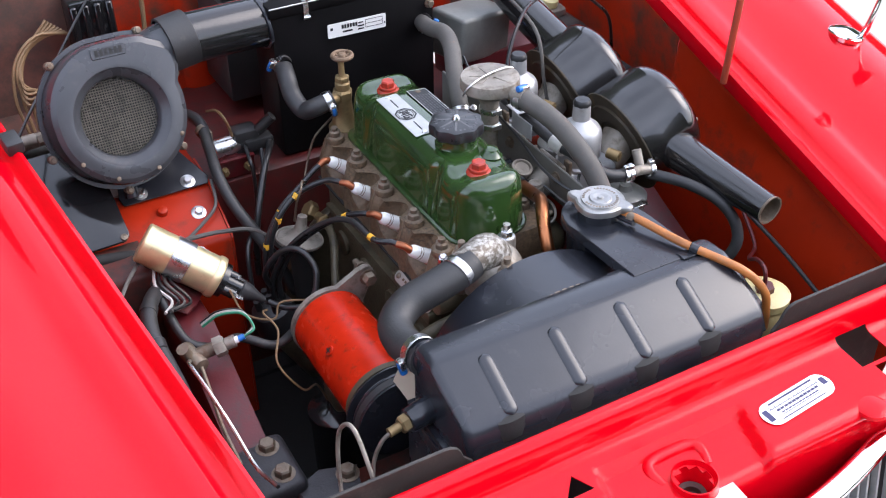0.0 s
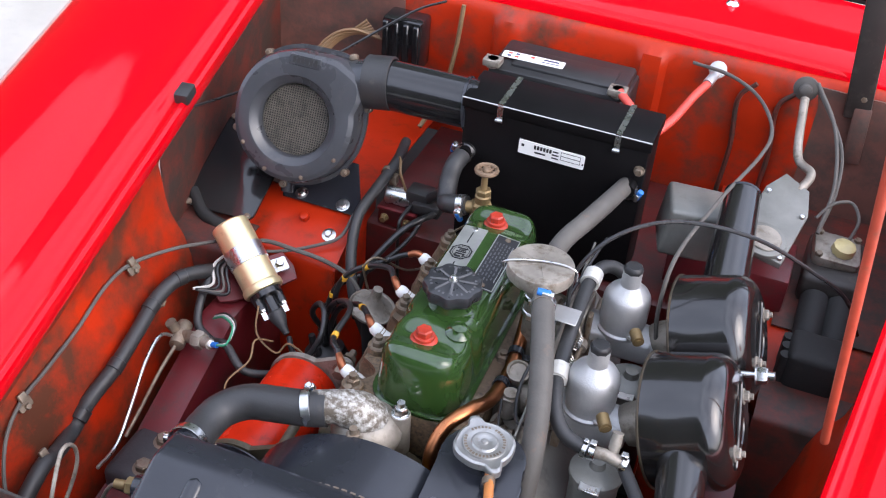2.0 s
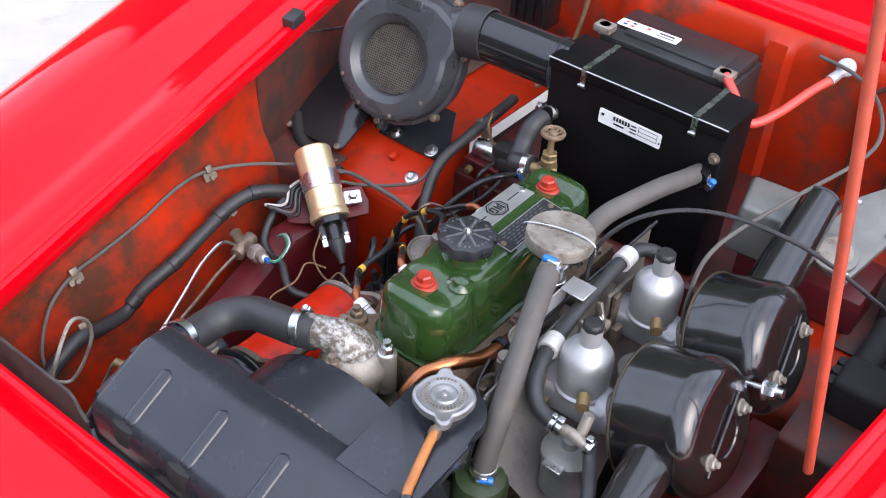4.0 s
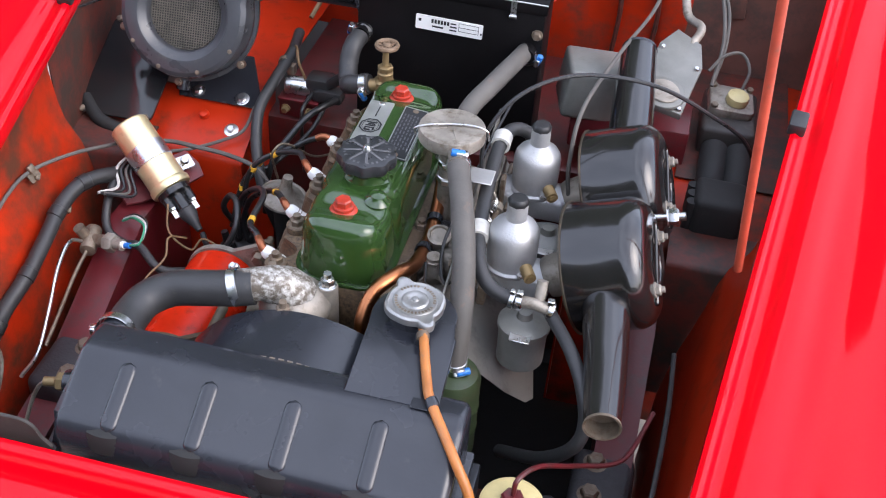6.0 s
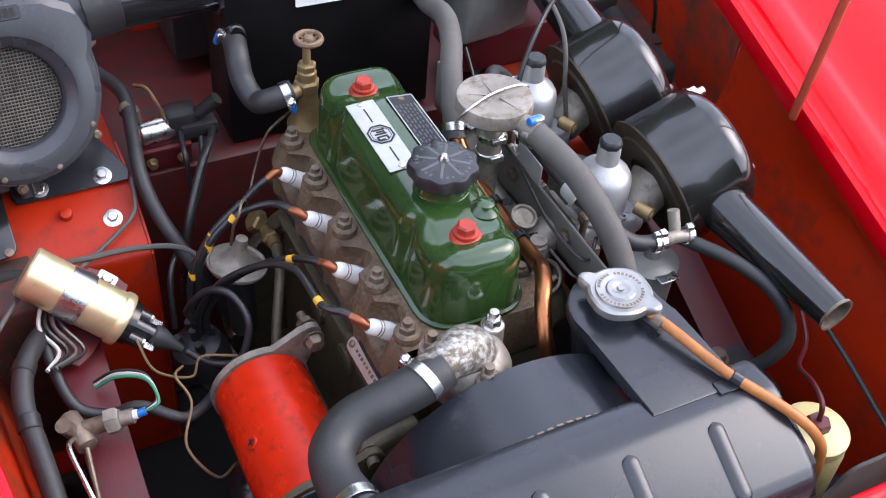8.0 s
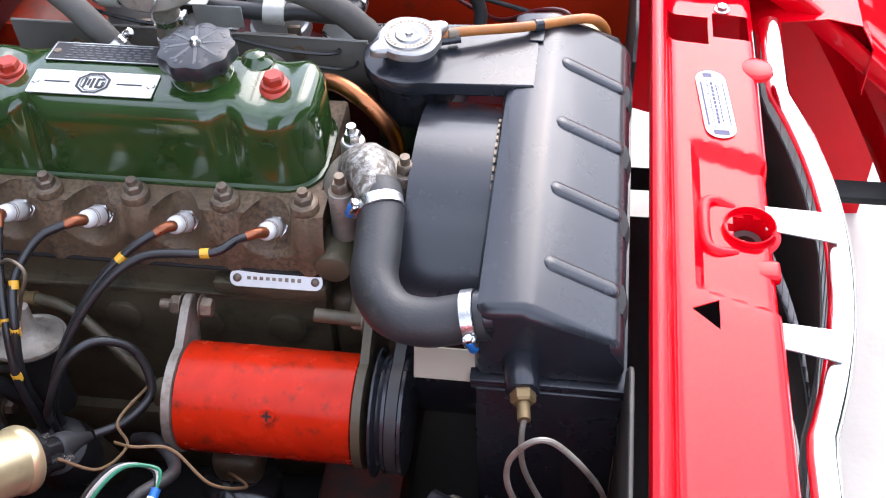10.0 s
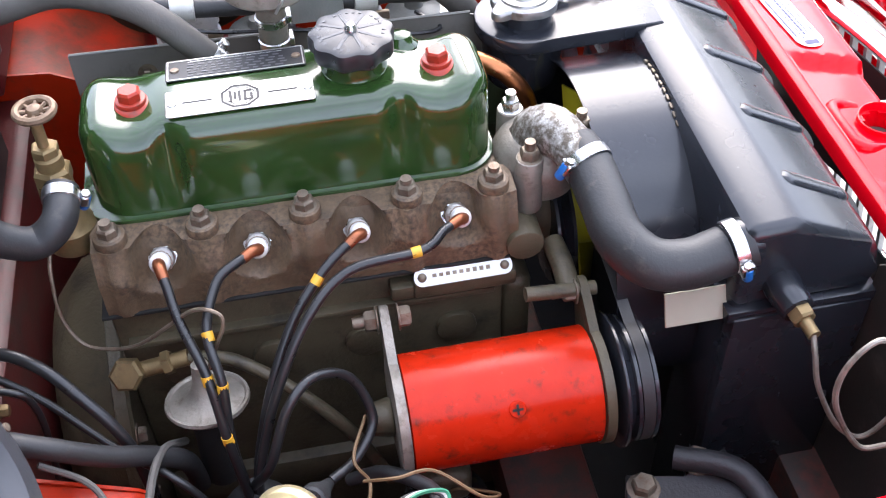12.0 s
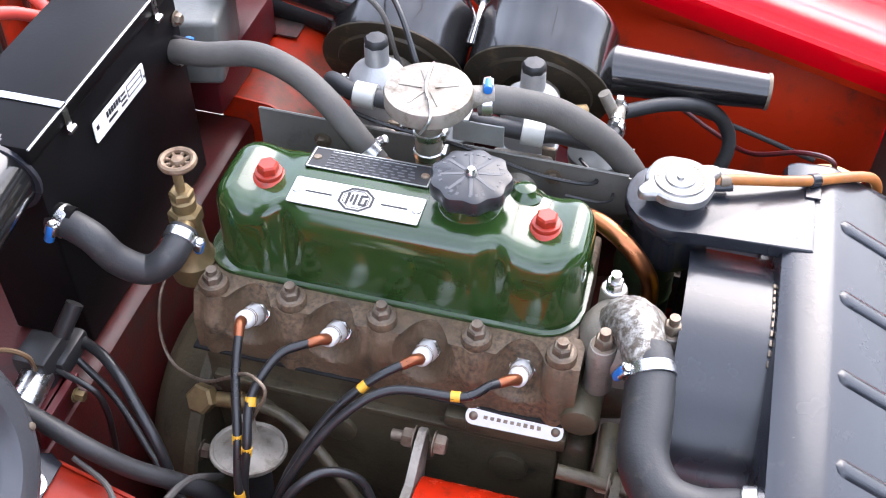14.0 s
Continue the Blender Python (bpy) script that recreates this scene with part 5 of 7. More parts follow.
def end_bracket(y0, y1, tab_x, tab_z, name):
    bm = new_bm()
    lathe(bm, (DX, y0, DZ), (0, 1, 0), [(0.046, 0), (0.0535, 0.001), (0.0535, y1 - y0 - 0.001), (0.046, y1 - y0)], 48)
    ang = math.atan2(tab_z - DZ, tab_x - DX)
    out = []
    for a in range(-90, 91, 15):
        out.append((tab_x + 0.012 * math.cos(ang + radians(a)), tab_z + 0.012 * math.sin(ang + radians(a))))
    out += [(DX + 0.045 * math.cos(ang + 0.75), DZ + 0.045 * math.sin(ang + 0.75)), (DX + 0.045 * math.cos(ang - 0.75), DZ + 0.045 * math.sin(ang - 0.75))]
    mm = Matrix(((1, 0, 0, 0), (0, 0, 1, (y0 + y1) / 2 - 0.004), (0, 1, 0, 0), (0, 0, 0, 1)))
    prism(bm, out, mm, 0.008, 0.001, 1)
    return part(name, bm, ALLOY_OLD, dynamo, "dull aluminium end bracket")


rb = end_bracket(0.066, 0.076, -0.134, 0.640, "rear_bracket")
fb = end_bracket(-0.106, -0.096, -0.136, 0.640, "front_bracket")
fb.data.materials[0] = CAST_DARK
for y, s in ((0.077, 1), (0.060, -1), (-0.095, 1)):
    bm = new_bm()
    x, z = (-0.134, 0.640) if y > 0 else (-0.136, 0.640)
    bolt(bm, (x, y, z), (0, s, 0), 0.0095, 0.010, 0.012, 0.010 if s > 0 else 0)
    part("bolt", bm, STEEL_OLD, rb if y > 0 else fb)
bm = new_bm()
tube(bm, [(-0.085, -0.088, 0.650), (-0.112, -0.090, 0.648), (-0.136, -0.090, 0.640)], 0.010, 12)
cyl(bm, (-0.139, -0.050, 0.648), (-0.138, -0.112, 0.642), 0.0065, seg=12)
part("support_arm", bm, CAST_DARK, dynamo)
bm = new_bm()
lathe(bm, (DX, -0.112, DZ), (0, -1, 0), [(0.058, 0), (0.060, 0.001), (0.060, 0.003), (0.052, 0.006), (0.050, 0.010), (0.056, 0.011), (0.056, 0.014), (0.046, 0.020), (0.056, 0.026), (0.056, 0.029), (0.040, 0.031), (0.022, 0.030), (0.0, 0.034)], 48)
part("pulley", bm, BLACK_SATIN, dynamo, "black pulley with a cooling fan disc")
bm = new_bm()
cyl(bm, (DX, 0.076, DZ), (DX, 0.098, DZ), 0.017, 0.014, 20, 0.003)
part("bearing_boss", bm, CAST_DARK, dynamo)
# fan belt as a closed loop round two pulleys
bm = new_bm()
A, B, ra, rb_ = V(DX, -0.132, DZ), V(-0.005, -0.132, 0.60), 0.052, 0.058
ring = []
for a in range(75, 286, 10):
    ring.append(A + V(ra * math.cos(radians(a)), 0, ra * math.sin(radians(a))))
for a in range(-75, 86, 10):
    ring.append(B + V(rb_ * math.cos(radians(a)), 0, rb_ * math.sin(radians(a))))
ring.append(ring[0])
rows = []
for i, p in enumerate(ring):
    c = (A if i < 22 or i == len(ring) - 1 else B)
    r = (p - c).normalized()
    rows.append([p + r * 0.004 + V(0, 0.005, 0), p + r * 0.004 - V(0, 0.005, 0), p - r * 0.004 - V(0, 0.003, 0), p - r * 0.004 + V(0, 0.003, 0)])
loft(bm, rows, True)
solo("fan_belt", bm, RUBBER, "dark rubber fan belt round the pulleys", "fan belt")
# oil filter bowl below
filt = thing("oil_filter", (-0.20, 0.03, 0.36), "black oil filter canister below the dynamo", "oil filter")
bm = new_bm()
lathe(bm, (-0.205, 0.035, 0.34), (0, 0, 1), [(0.030, 0), (0.036, 0.01), (0.037, 0.10), (0.040, 0.105), (0.040, 0.115), (0.033, 0.122), (0.012, 0.128), (0, 0.129)], 32)
part("canister", bm, BLACK_GLOSS, filt)
bm = new_bm()
box(bm, (-0.215, 0.01, 0.46), (-0.10, 0.06, 0.50), 0.012, 3)
part("filter_head", bm, CAST_DARK, filt)
# ---- heater box, battery and blower ----
heater = thing("heater", (0.023, 0.44, 0.64), "dull black sheet metal heater box on the bulkhead shelf", "heater")
bm = new_bm()
box(bm, (-0.110, 0.400, 0.641), (0.156, 0.482, 0.880), 0.003)
part("heater_case", bm, HEATER_BLACK, heater)
bm = new_bm()
box(bm, (-0.113, 0.397, 0.868), (0.159, 0.485, 0.886), 0.0025)
lid = part("heater_lid", bm, HEATER_BLACK, heater, "black lid with a folded edge")
bm = new_bm()
tube(bm, [(-0.1125, 0.3968, 0.8845), (0.0, 0.3968, 0.8845), (0.1585, 0.3968, 0.8845)], 0.0012, 6)
part("lid_edge", bm, PLATE_METAL, lid, "worn bright lid edge")
for x in (-0.056, 0.112):
    bm = new_bm()
    pts = [(0.486, 0.872), (0.486, 0.8875), (0.396, 0.8875), (0.3955, 0.862)]
    rows = [[(x - 0.004, y, z), (x + 0.004, y, z)] for y, z in pts]
    slab(bm, rows, 0.001)
    cyl(bm, (x - 0.005, 0.3945, 0.862), (x + 0.005, 0.3945, 0.862), 0.0028, seg=10)
    part("strap", bm, STEEL, heater, "bright steel retaining strap")
m = at((0.024, 0.3985, 0.829), (0, -1, 0), (1, 0, -0.02))
bm = new_bm()
prism(bm, round_rect(0.096, 0.022, 0.002), m, 0.0012)
lab = part("label", bm, LABEL_WHITE, heater, "white printed maker's label")
up = m @ Matrix.Translation((0, 0, 0.0012))
bm = new_bm()
rows = [(-0.024 + 0.0045 * k, 0.004, 0.0032, 0.006) for k in range(6)] + [(-0.042, 0.003, 0.004, 0.004), (-0.016, -0.004, 0.016, 0.0025), (0.006, 0.005, 0.008, 0.002), (0.006, 0.0, 0.010, 0.002), (0.006, -0.005, 0.010, 0.002), (0.028, 0.0075, 0.028, 0.0006), (0.028, 0.0015, 0.028, 0.0006), (0.028, -0.0045, 0.028, 0.0006), (0.014, 0.0015, 0.0006, 0.012), (0.042, 0.0015, 0.0006, 0.012), (0.046, -0.003, 0.002, 0.003)]
bars(bm, up, rows)
part("printing", bm, INK, lab)
for x, z in ((-0.100, 0.801), (0.138, 0.812)):
    bm = new_bm()
    cyl(bm, (x, 0.402, z), (x, 0.385, z - 0.002), 0.0115, seg=18)
    part("pipe_stub", bm, HEATER_BLACK, heater)
bm = new_bm()
bolt(bm, (0.148, 0.399, 0.838), (0, -1, 0), 0.006, 0.006, 0.008)
part("bolt", bm, STEEL_OLD, heater)

battery = thing("battery", (-0.02, 0.6, 0.67), "black car battery with a red and white label strip", "battery")
bm = new_bm()
box(bm, (-0.135, 0.555, 0.668), (0.085, 0.678, 0.838), 0.005)
part("battery_case", bm, BLACK_PLASTIC, battery)
bm = new_bm()
box(bm, (-0.130, 0.560, 0.836), (0.080, 0.672, 0.852), 0.006)
box(bm, (-0.10, 0.58, 0.850), (0.06, 0.64, 0.856), 0.003)
part("battery_lid", bm, BLACK_PLASTIC, battery)
m = at((-0.072, 0.607, 0.8565), (0, 0, 1), (1, 0.04, 0))
bm = new_bm()
prism(bm, round_rect(0.098, 0.022, 0.002), m, 0.0008)
lb = part("warning_label", bm, LABEL_WHITE, battery, "white warning label with coloured marks")
up = m @ Matrix.Translation((0, 0, 0.0008))
bm = new_bm()
bars(bm, up, [(-0.038, 0.005, 0.006, 0.005), (-0.026, -0.004, 0.006, 0.005), (-0.002, 0.004, 0.006, 0.006)])
part("red_marks", bm, RED_CABLE, lb)
bm = new_bm()
bars(bm, up, [(-0.026, 0.005, 0.006, 0.005), (-0.038, -0.004, 0.006, 0.005), (0.028, 0.004, 0.024, 0.004), (0.028, -0.004, 0.030, 0.002)])
part("dark_marks", bm, INK_BLUE, lb)
for x in (-0.125, 0.072):
    bm = new_bm()
    lathe(bm, (x, 0.568, 0.85), (0, 0, 1), [(0.010, 0), (0.0085, 0.014), (0, 0.014)], 16)
    box(bm, (x - 0.014, 0.556, 0.853), (x + 0.014, 0.58, 0.864), 0.002)
    part("terminal", bm, ALLOY_OLD, battery)
hose("battery_cable", [(0.075, 0.565, 0.86), (0.10, 0.545, 0.850), (0.135, 0.53, 0.825), (0.158, 0.565, 0.832), (0.178, 0.625, 0.851), (0.194, 0.665, 0.862)], 0.0065, RED_CABLE, "red battery cable to the bulkhead stud", "cable", 12)
bm = new_bm()
cyl(bm, (0.190, 0.655, 0.860), (0.197, 0.682, 0.868), 0.008, 0.007, 12)
lathe(bm, (0.198, 0.690, 0.870), (0, -0.8, 0.6), [(0.014, 0), (0.013, 0.003), (0.007, 0.004), (0.007, 0.010), (0, 0.010)], 20)
solo("cable_stud", bm, ALLOY, "bright cable lug on the rear bulkhead", "cable lug")

blower = thing("blower", (-0.35, 0.36, 0.665), "black heater blower with a round grille on a bracket", "blower")
N = Vector((0.10, -math.cos(radians(24)), math.sin(radians(24)))).normalized()
C = Vector((-0.352, 0.344, 0.806))
BX = Vector((1, 0, 0))
BX = (BX - N * BX.dot(N)).normalized()
BY = N.cross(BX)
if BY.z < 0:
    BY = -BY


def bl(x, y, z=0.0):
    return C + BX * x + BY * y + N * z


def scroll(k, o=0.0):
    """The outline of the fan scroll, with its mouth to the upper side."""
    pts = []
    for i in range(60):
        a = 2 * math.pi * i / 60
        r = 0.093 + o + 0.010 * max(0.0, math.sin(a)) * (1 if math.cos(a) < 0.3 else 0.7)
        x, y = r * math.cos(a), r * math.sin(a)
        if x > 0 and y > 0.03:
            x = x + 0.035 * min(1, (y - 0.03) / 0.05)
        pts.append((x * k, y * k))
    return pts


bm = new_bm()
loft(bm, [[bl(x, y, z) for x, y in scroll(k)] for k, z in ((0.90, -0.085), (0.99, -0.078), (1.0, -0.045), (1.0, -0.015), (0.97, -0.004), (0.90, 0.0)) ], True)
loft(bm, [[bl(x, y, z) for x, y in o] for o, z in ((scroll(0.90), 0.0), (circle(0.070, 60), 0.0025), (circle(0.066, 60), 0.0020), (circle(0.0625, 60), -0.002), (circle(0.056, 60), -0.006), (circle(0.0535, 60), -0.010), (circle(0.0525, 60), -0.024))], True)
bm.faces.new([bm.verts.new(bl(x, y, -0.085)) for x, y in scroll(0.90)])
hs = part("housing", bm, HOUSING, blower, "dusty black scroll housing", 40)
bm = new_bm()
loft(bm, [[bl(x, y, z) for x, y in scroll(1.0, o)] for o, z in ((0.001, -0.046), (0.007, -0.046), (0.007, -0.040), (0.001, -0.040))], True)
seam = part("seam_flange", bm, HOUSING, hs)
for a in (18, 75, 130, 200, 265, 322):
    q = bl(0.103 * math.cos(radians(a)) + (0.035 if 20 < a < 80 else 0), 0.103 * math.sin(radians(a)) + (0.006 if a < 180 else 0), -0.041)
    bm = new_bm()
    cyl(bm, q - N * 0.008, q + N * 0.006, 0.006, seg=12, bevel=0.001)
    bolt(bm, q + N * 0.006, N, 0.004, 0.003)
    part("flange_screw", bm, STEEL_OLD, seam)
# grille: backing and wires
bm = new_bm()
loft(bm, [[bl(x, y, -0.022) for x, y in circle(r, 40)] for r in (0.0525, 0.001)], True)
part("grille_backing", bm, BLACK_MATT, hs)
bm = new_bm()
for k in range(-14, 15):
    o = 0.0036 * k
    h = math.sqrt(0.0522 ** 2 - o * o)
    for p, q in ((bl(o, -h, -0.0182), bl(o, h, -0.0182)), (bl(-h, o, -0.0172), bl(h, o, -0.0172))):
        cyl(bm, p, q, 0.0008, seg=5)
part("grille_mesh", bm, MESH_DARK, hs, "dusty fine wire mesh")
bm = new_bm()
prism(bm, round_rect(0.048, 0.016, 0.003), at(bl(0.004, 0.088, -0.001), N, BX), 0.0035, 0.001, 1)
pl_ = part("name_boss", bm, HOUSING, hs)
bm = new_bm()
bars(bm, at(bl(0.004, 0.088, 0.0026), N, BX), [(-0.016 + 0.0065 * k, 0, 0.0045, 0.009) for k in range(6)])
part("moulded_name", bm, BLACK_MATT, pl_)
for a in (250, 290, 215, 330, 100):
    bm = new_bm()
    lathe(bm, bl(0.084 * math.cos(radians(a)), 0.084 * math.sin(radians(a)), 0.0), N, [(0.0035, 0), (0.003, 0.0015), (0, 0.002)], 10)
    part("face_screw", bm, STEEL_OLD, hs)
# duct to the heater
d0, d1, d2, d3, d4 = bl(0.018, 0.074, -0.044), bl(0.05, 0.063, -0.043), V(-0.245, 0.416, 0.862), V(-0.18, 0.426, 0.858), V(-0.106, 0.438, 0.852)
bm = new_bm()
tube(bm, [d0, d1, d2], 0.035, 28, radii=[0.034, 0.0355, 0.036])
part("outlet", bm, HOUSING, blower)
bm = new_bm()
tube(bm, [d2, d3, d4], 0.0365, 28)
part("duct", bm, BLACK_GLOSS, blower, "glossy black air duct")
bm = new_bm()
u = (d3 - d1).normalized()
lathe(bm, d2 - u * 0.020, u, [(0.0365, 0), (0.0392, 0.001), (0.0395, 0.020), (0.0392, 0.039), (0.0365, 0.040)], 32, False)
part("sleeve", bm, RUBBER, blower, "grey tape sleeve on the duct")
bm = new_bm()
lathe(bm, d4 - u * 0.012, u, [(0.0365, 0), (0.041, 0.001), (0.041, 0.005), (0.0375, 0.006), (0.0375, 0.014)], 32, False)
part("duct_ring", bm, BLACK_SATIN, blower)
# bracket under the blower
bm = new_bm()
sl = V(0, 0.09, 0.047).normalized()
nn = V(0, -sl.z, sl.y)
base = V(-0.312, 0.363, 0.6675)
mm = at(base, nn, (1, 0, 0))
prism(bm, [(-0.062, -0.012), (0.062, -0.012), (0.066, 0.0), (0.030, 0.075), (-0.05, 0.075), (-0.066, 0.0)], mm, 0.0025, 0.0006, 1)
br = part("mounting_bracket", bm, BLACK_SATIN, blower, "black folded mounting bracket")
for p in ((-0.347, 0.364, 0.667), (-0.277, 0.363, 0.667)):
    bm = new_bm()
    bolt(bm, V(*p) + nn * 0.002, nn, 0.0062, 0.006, 0.011)
    part("bolt", bm, STEEL, br)
bm = new_bm()
cyl(bm, bl(-0.005, -0.08, -0.05), bl(-0.005, -0.115, -0.05), 0.010, seg=14)
part("bracket_stay", bm, BLACK_SATIN, br)
bm = new_bm()
bolt(bm, V(-0.279, 0.319, 0.640), nn, 0.0062, 0.006, 0.011)
solo("bolt", bm, STEEL, "bright bolt and washer on the footwell", "bolt")
bm = new_bm()
cyl(bm, V(-0.327, 0.335, 0.645), V(-0.327, 0.335, 0.645) + nn * 0.012, 0.008, 0.007, 14, 0.002)
solo("bolt", bm, BAY_RED, "red painted plug on the footwell", "bolt")

# black cover plate on the footwell side
cp = thing("cover_plate", (-0.43, 0.34, 0.66), "dark blue-black cover plate with screws", "cover plate")
bm = new_bm()
mm = at((-0.447, 0.356, 0.690), V(-0.02, -0.42, 0.9), (1, 0, 0.05))
prism(bm, round_rect(0.118, 0.175, 0.012), mm, 0.006, 0.002, 2)
part("plate", bm, BLACK_GLOSS, cp)
for x in (-0.05, 0.05):
    for y in (-0.083, 0.083):
        bm = new_bm()
        lathe(bm, mm @ V(x, y, 0.006), mm.to_3x3() @ V(0, 0, 1), [(0.0055, 0), (0.005, 0.003), (0, 0.004)], 12)
        part("screw", bm, STEEL_OLD, cp)
hose("felt_strip", [(-0.50, 0.30, 0.664), (-0.46, 0.268, 0.650), (-0.40, 0.262, 0.640), (-0.375, 0.262, 0.632)], 0.010, BLACK_MATT, "black sealing strip along the footwell edge", "seal")

# ---- heater hoses ----
h1 = hose("heater_hose", [(-0.099, 0.405, 0.799), (-0.106, 0.369, 0.790), (-0.107, 0.350, 0.769), (-0.100, 0.328, 0.754), (-0.090, 0.309, 0.764), (-0.062, 0.306, 0.772)], 0.0135, RUBBER, "curved rubber hose from the heater to the tap", seg=18)
hose_clip(h1, (-0.101, 0.395, 0.797), (-0.15, -0.9, -0.25), 0.0135, (-1, 0, 0.3))
hose_clip(h1, (-0.070, 0.3065, 0.770), (1, -0.05, 0.28), 0.0135, (0, -0.9, -0.3))
h2 = hose("heater_hose", [(0.137, 0.415, 0.808), (0.129, 0.364, 0.815), (0.124, 0.309, 0.829), (0.111, 0.264, 0.827), (0.094, 0.227, 0.815), (0.083, 0.196, 0.788), (0.076, 0.172, 0.763)], 0.0125, RUBBER_WORN, "worn rubber heater return hose", seg=18)
hose_clip(h2, (0.138, 0.395, 0.806), (-0.1, -0.95, -0.1), 0.0125, (1, 0, -0.4))
hose_clip(h2, (0.0785, 0.181, 0.7725), (-0.15, -0.5, -0.52), 0.0125, (1, 0, 0.2), blue=False)
hose("heater_return_pipe", [(0.077, 0.175, 0.767), (0.082, 0.130, 0.738), (0.087, 0.062, 0.727), (0.084, 0.0, 0.734), (0.073, -0.035, 0.746), (0.055, -0.067, 0.742), (0.048, -0.088, 0.722), (0.049, -0.098, 0.698), (0.05, -0.100, 0.66)], 0.0085, COPPER, "copper heater return pipe beside the rocker cover", "pipe", 14)
for p, d in (((0.085, 0.092, 0.7315), (0.1, -1, -0.15)), ((0.086, 0.034, 0.730), (-0.05, -1, 0.1))):
    bm = new_bm()
    lathe(bm, Vector(p), d, [(0.0086, -0.005), (0.0100, -0.0045), (0.0100, 0.0045), (0.0086, 0.005)], 18, False)
    box(bm, (0.008, -0.005, -0.003), (0.024, 0.005, -0.0015), 0.0005, 1, Matrix.Translation(p))
    solo("pipe_saddle", bm, BLACK_SATIN, "black saddle clip holding the copper pipe", "pipe clip", "saddle clips on the copper pipe")
bm = new_bm()
for z in (0.772, 0.795):
    lathe(bm, (0.092, 0.126, z), (0, 0, 1), [(0.0135, 0), (0.0148, 0.001), (0.0148, 0.007), (0.0135, 0.008)], 24, False)
    box(bm, (0.086, 0.1085, z), (0.102, 0.113, z + 0.008), 0.001, 1)
solo("stem_clip", bm, STEEL, "bright spring clips on the breather valve stem", "hose clip")

# ---- breather valve ----
bv = thing("breather_valve", (0.091, 0.128, 0.80), "round stained alloy breather valve with a wire clip", "breather valve")
bm = new_bm()
lathe(bm, (0.092, 0.126, 0.828), (0, 0, 1), [(0.028, 0), (0.038, 0.003), (0.0405, 0.006), (0.0405, 0.018), (0.0395, 0.0205), (0.036, 0.0212), (0.010, 0.0205), (0.0, 0.0205)], 44)
lathe(bm, (0.092, 0.126, 0.78), (0, 0, 1), [(0.013, 0), (0.013, 0.03), (0.022, 0.044), (0.028, 0.050)], 28)
cyl(bm, (0.104, 0.096, 0.836), (0.112, 0.070, 0.836), 0.0105, seg=18)
vb = part("valve_body", bm, ALLOY_OLD, bv)
bm = new_bm()
for a in (0.5, 1.6, 2.7, 3.7, 5.1):
    box(bm, (0.006, -0.0008, 0), (0.028, 0.0008, 0.0012), 0.0003, 1, Matrix.Translation((0.092, 0.126, 0.8484)) @ Matrix.Rotation(a, 4, "Z"))
part("raised_rib", bm, ALLOY_OLD, vb)
bm = new_bm()
tube(bm, [(0.048, 0.122, 0.832), (0.050, 0.114, 0.846), (0.065, 0.117, 0.8515), (0.09, 0.128, 0.8505), (0.118, 0.131, 0.8515), (0.134, 0.132, 0.846), (0.136, 0.134, 0.832)], 0.0013, 8)
part("spring_clip", bm, STEEL, bv, "bright wire spring clip")
h3 = hose("breather_hose", [(0.110, 0.085, 0.829), (0.115, 0.065, 0.831), (0.132, 0.015, 0.814), (0.147, -0.032, 0.777), (0.154, -0.062, 0.737), (0.156, -0.082, 0.692), (0.156, -0.085, 0.668)], 0.0135, RUBBER_WORN, "worn grey breather hose down to the canister", seg=18)
hose_clip(h3, (0.1125, 0.076, 0.83), (0.2, -1, 0), 0.0135, (0.1, 0.1, 1))
hose_clip(h3, (0.156, -0.084, 0.676), (0, 0, 1), 0.0135, (0.6, -1, 0), blue=True)
can = thing("breather_canister", (0.16, -0.09, 0.55), "dark green breather canister on the timing cover", "canister")
bm = new_bm()
lathe(bm, (0.157, -0.090, 0.54), (0, 0, 1), [(0.030, 0), (0.032, 0.004), (0.032, 0.04), (0.033, 0.042), (0.032, 0.044), (0.032, 0.075), (0.033, 0.077), (0.032, 0.079), (0.032, 0.118), (0.028, 0.126), (0.014, 0.130), (0.0135, 0.138)], 32)
part("canister_body", bm, GREEN_DULL, can)
bm = new_bm()
box(bm, (0.08, -0.095, 0.56), (0.14, -0.07, 0.60), 0.006)
part("canister_arm", bm, CAST_DARK, can)

# ---- inlet manifold, heat shield, carburettors ----
man = thing("inlet_manifold", (0.12, 0.13, 0.66), "dull aluminium inlet manifold with exhaust manifold below", "manifold")
bm = new_bm()
for y in (0.045, 0.205):
    tube(bm, [(0.078, y, 0.690), (0.11, y, 0.705), (0.145, y, 0.722)], 0.020, 16)
    box(bm, (0.140, y - 0.030, 0.700), (0.148, y + 0.030, 0.748), 0.004)
tube(bm, [(0.115, 0.03, 0.700), (0.112, 0.125, 0.700), (0.115, 0.22, 0.700)], 0.014, 14)
cyl(bm, (0.092, 0.126, 0.70), (0.092, 0.126, 0.785), 0.013, seg=18)
part("inlet_branch", bm, ALLOY_OLD, man)
bm = new_bm()
tube(bm, [(0.078, -0.02, 0.665), (0.115, 0.0, 0.655), (0.122, 0.08, 0.645), (0.122, 0.18, 0.645), (0.112, 0.27, 0.655), (0.078, 0.285, 0.665)], 0.020, 16)
tube(bm, [(0.122, 0.125, 0.645), (0.128, 0.135, 0.56), (0.12, 0.16, 0.42)], 0.022, 16)
part("exhaust_manifold", bm, CAST_DARK, man, "rusty dark exhaust manifold")
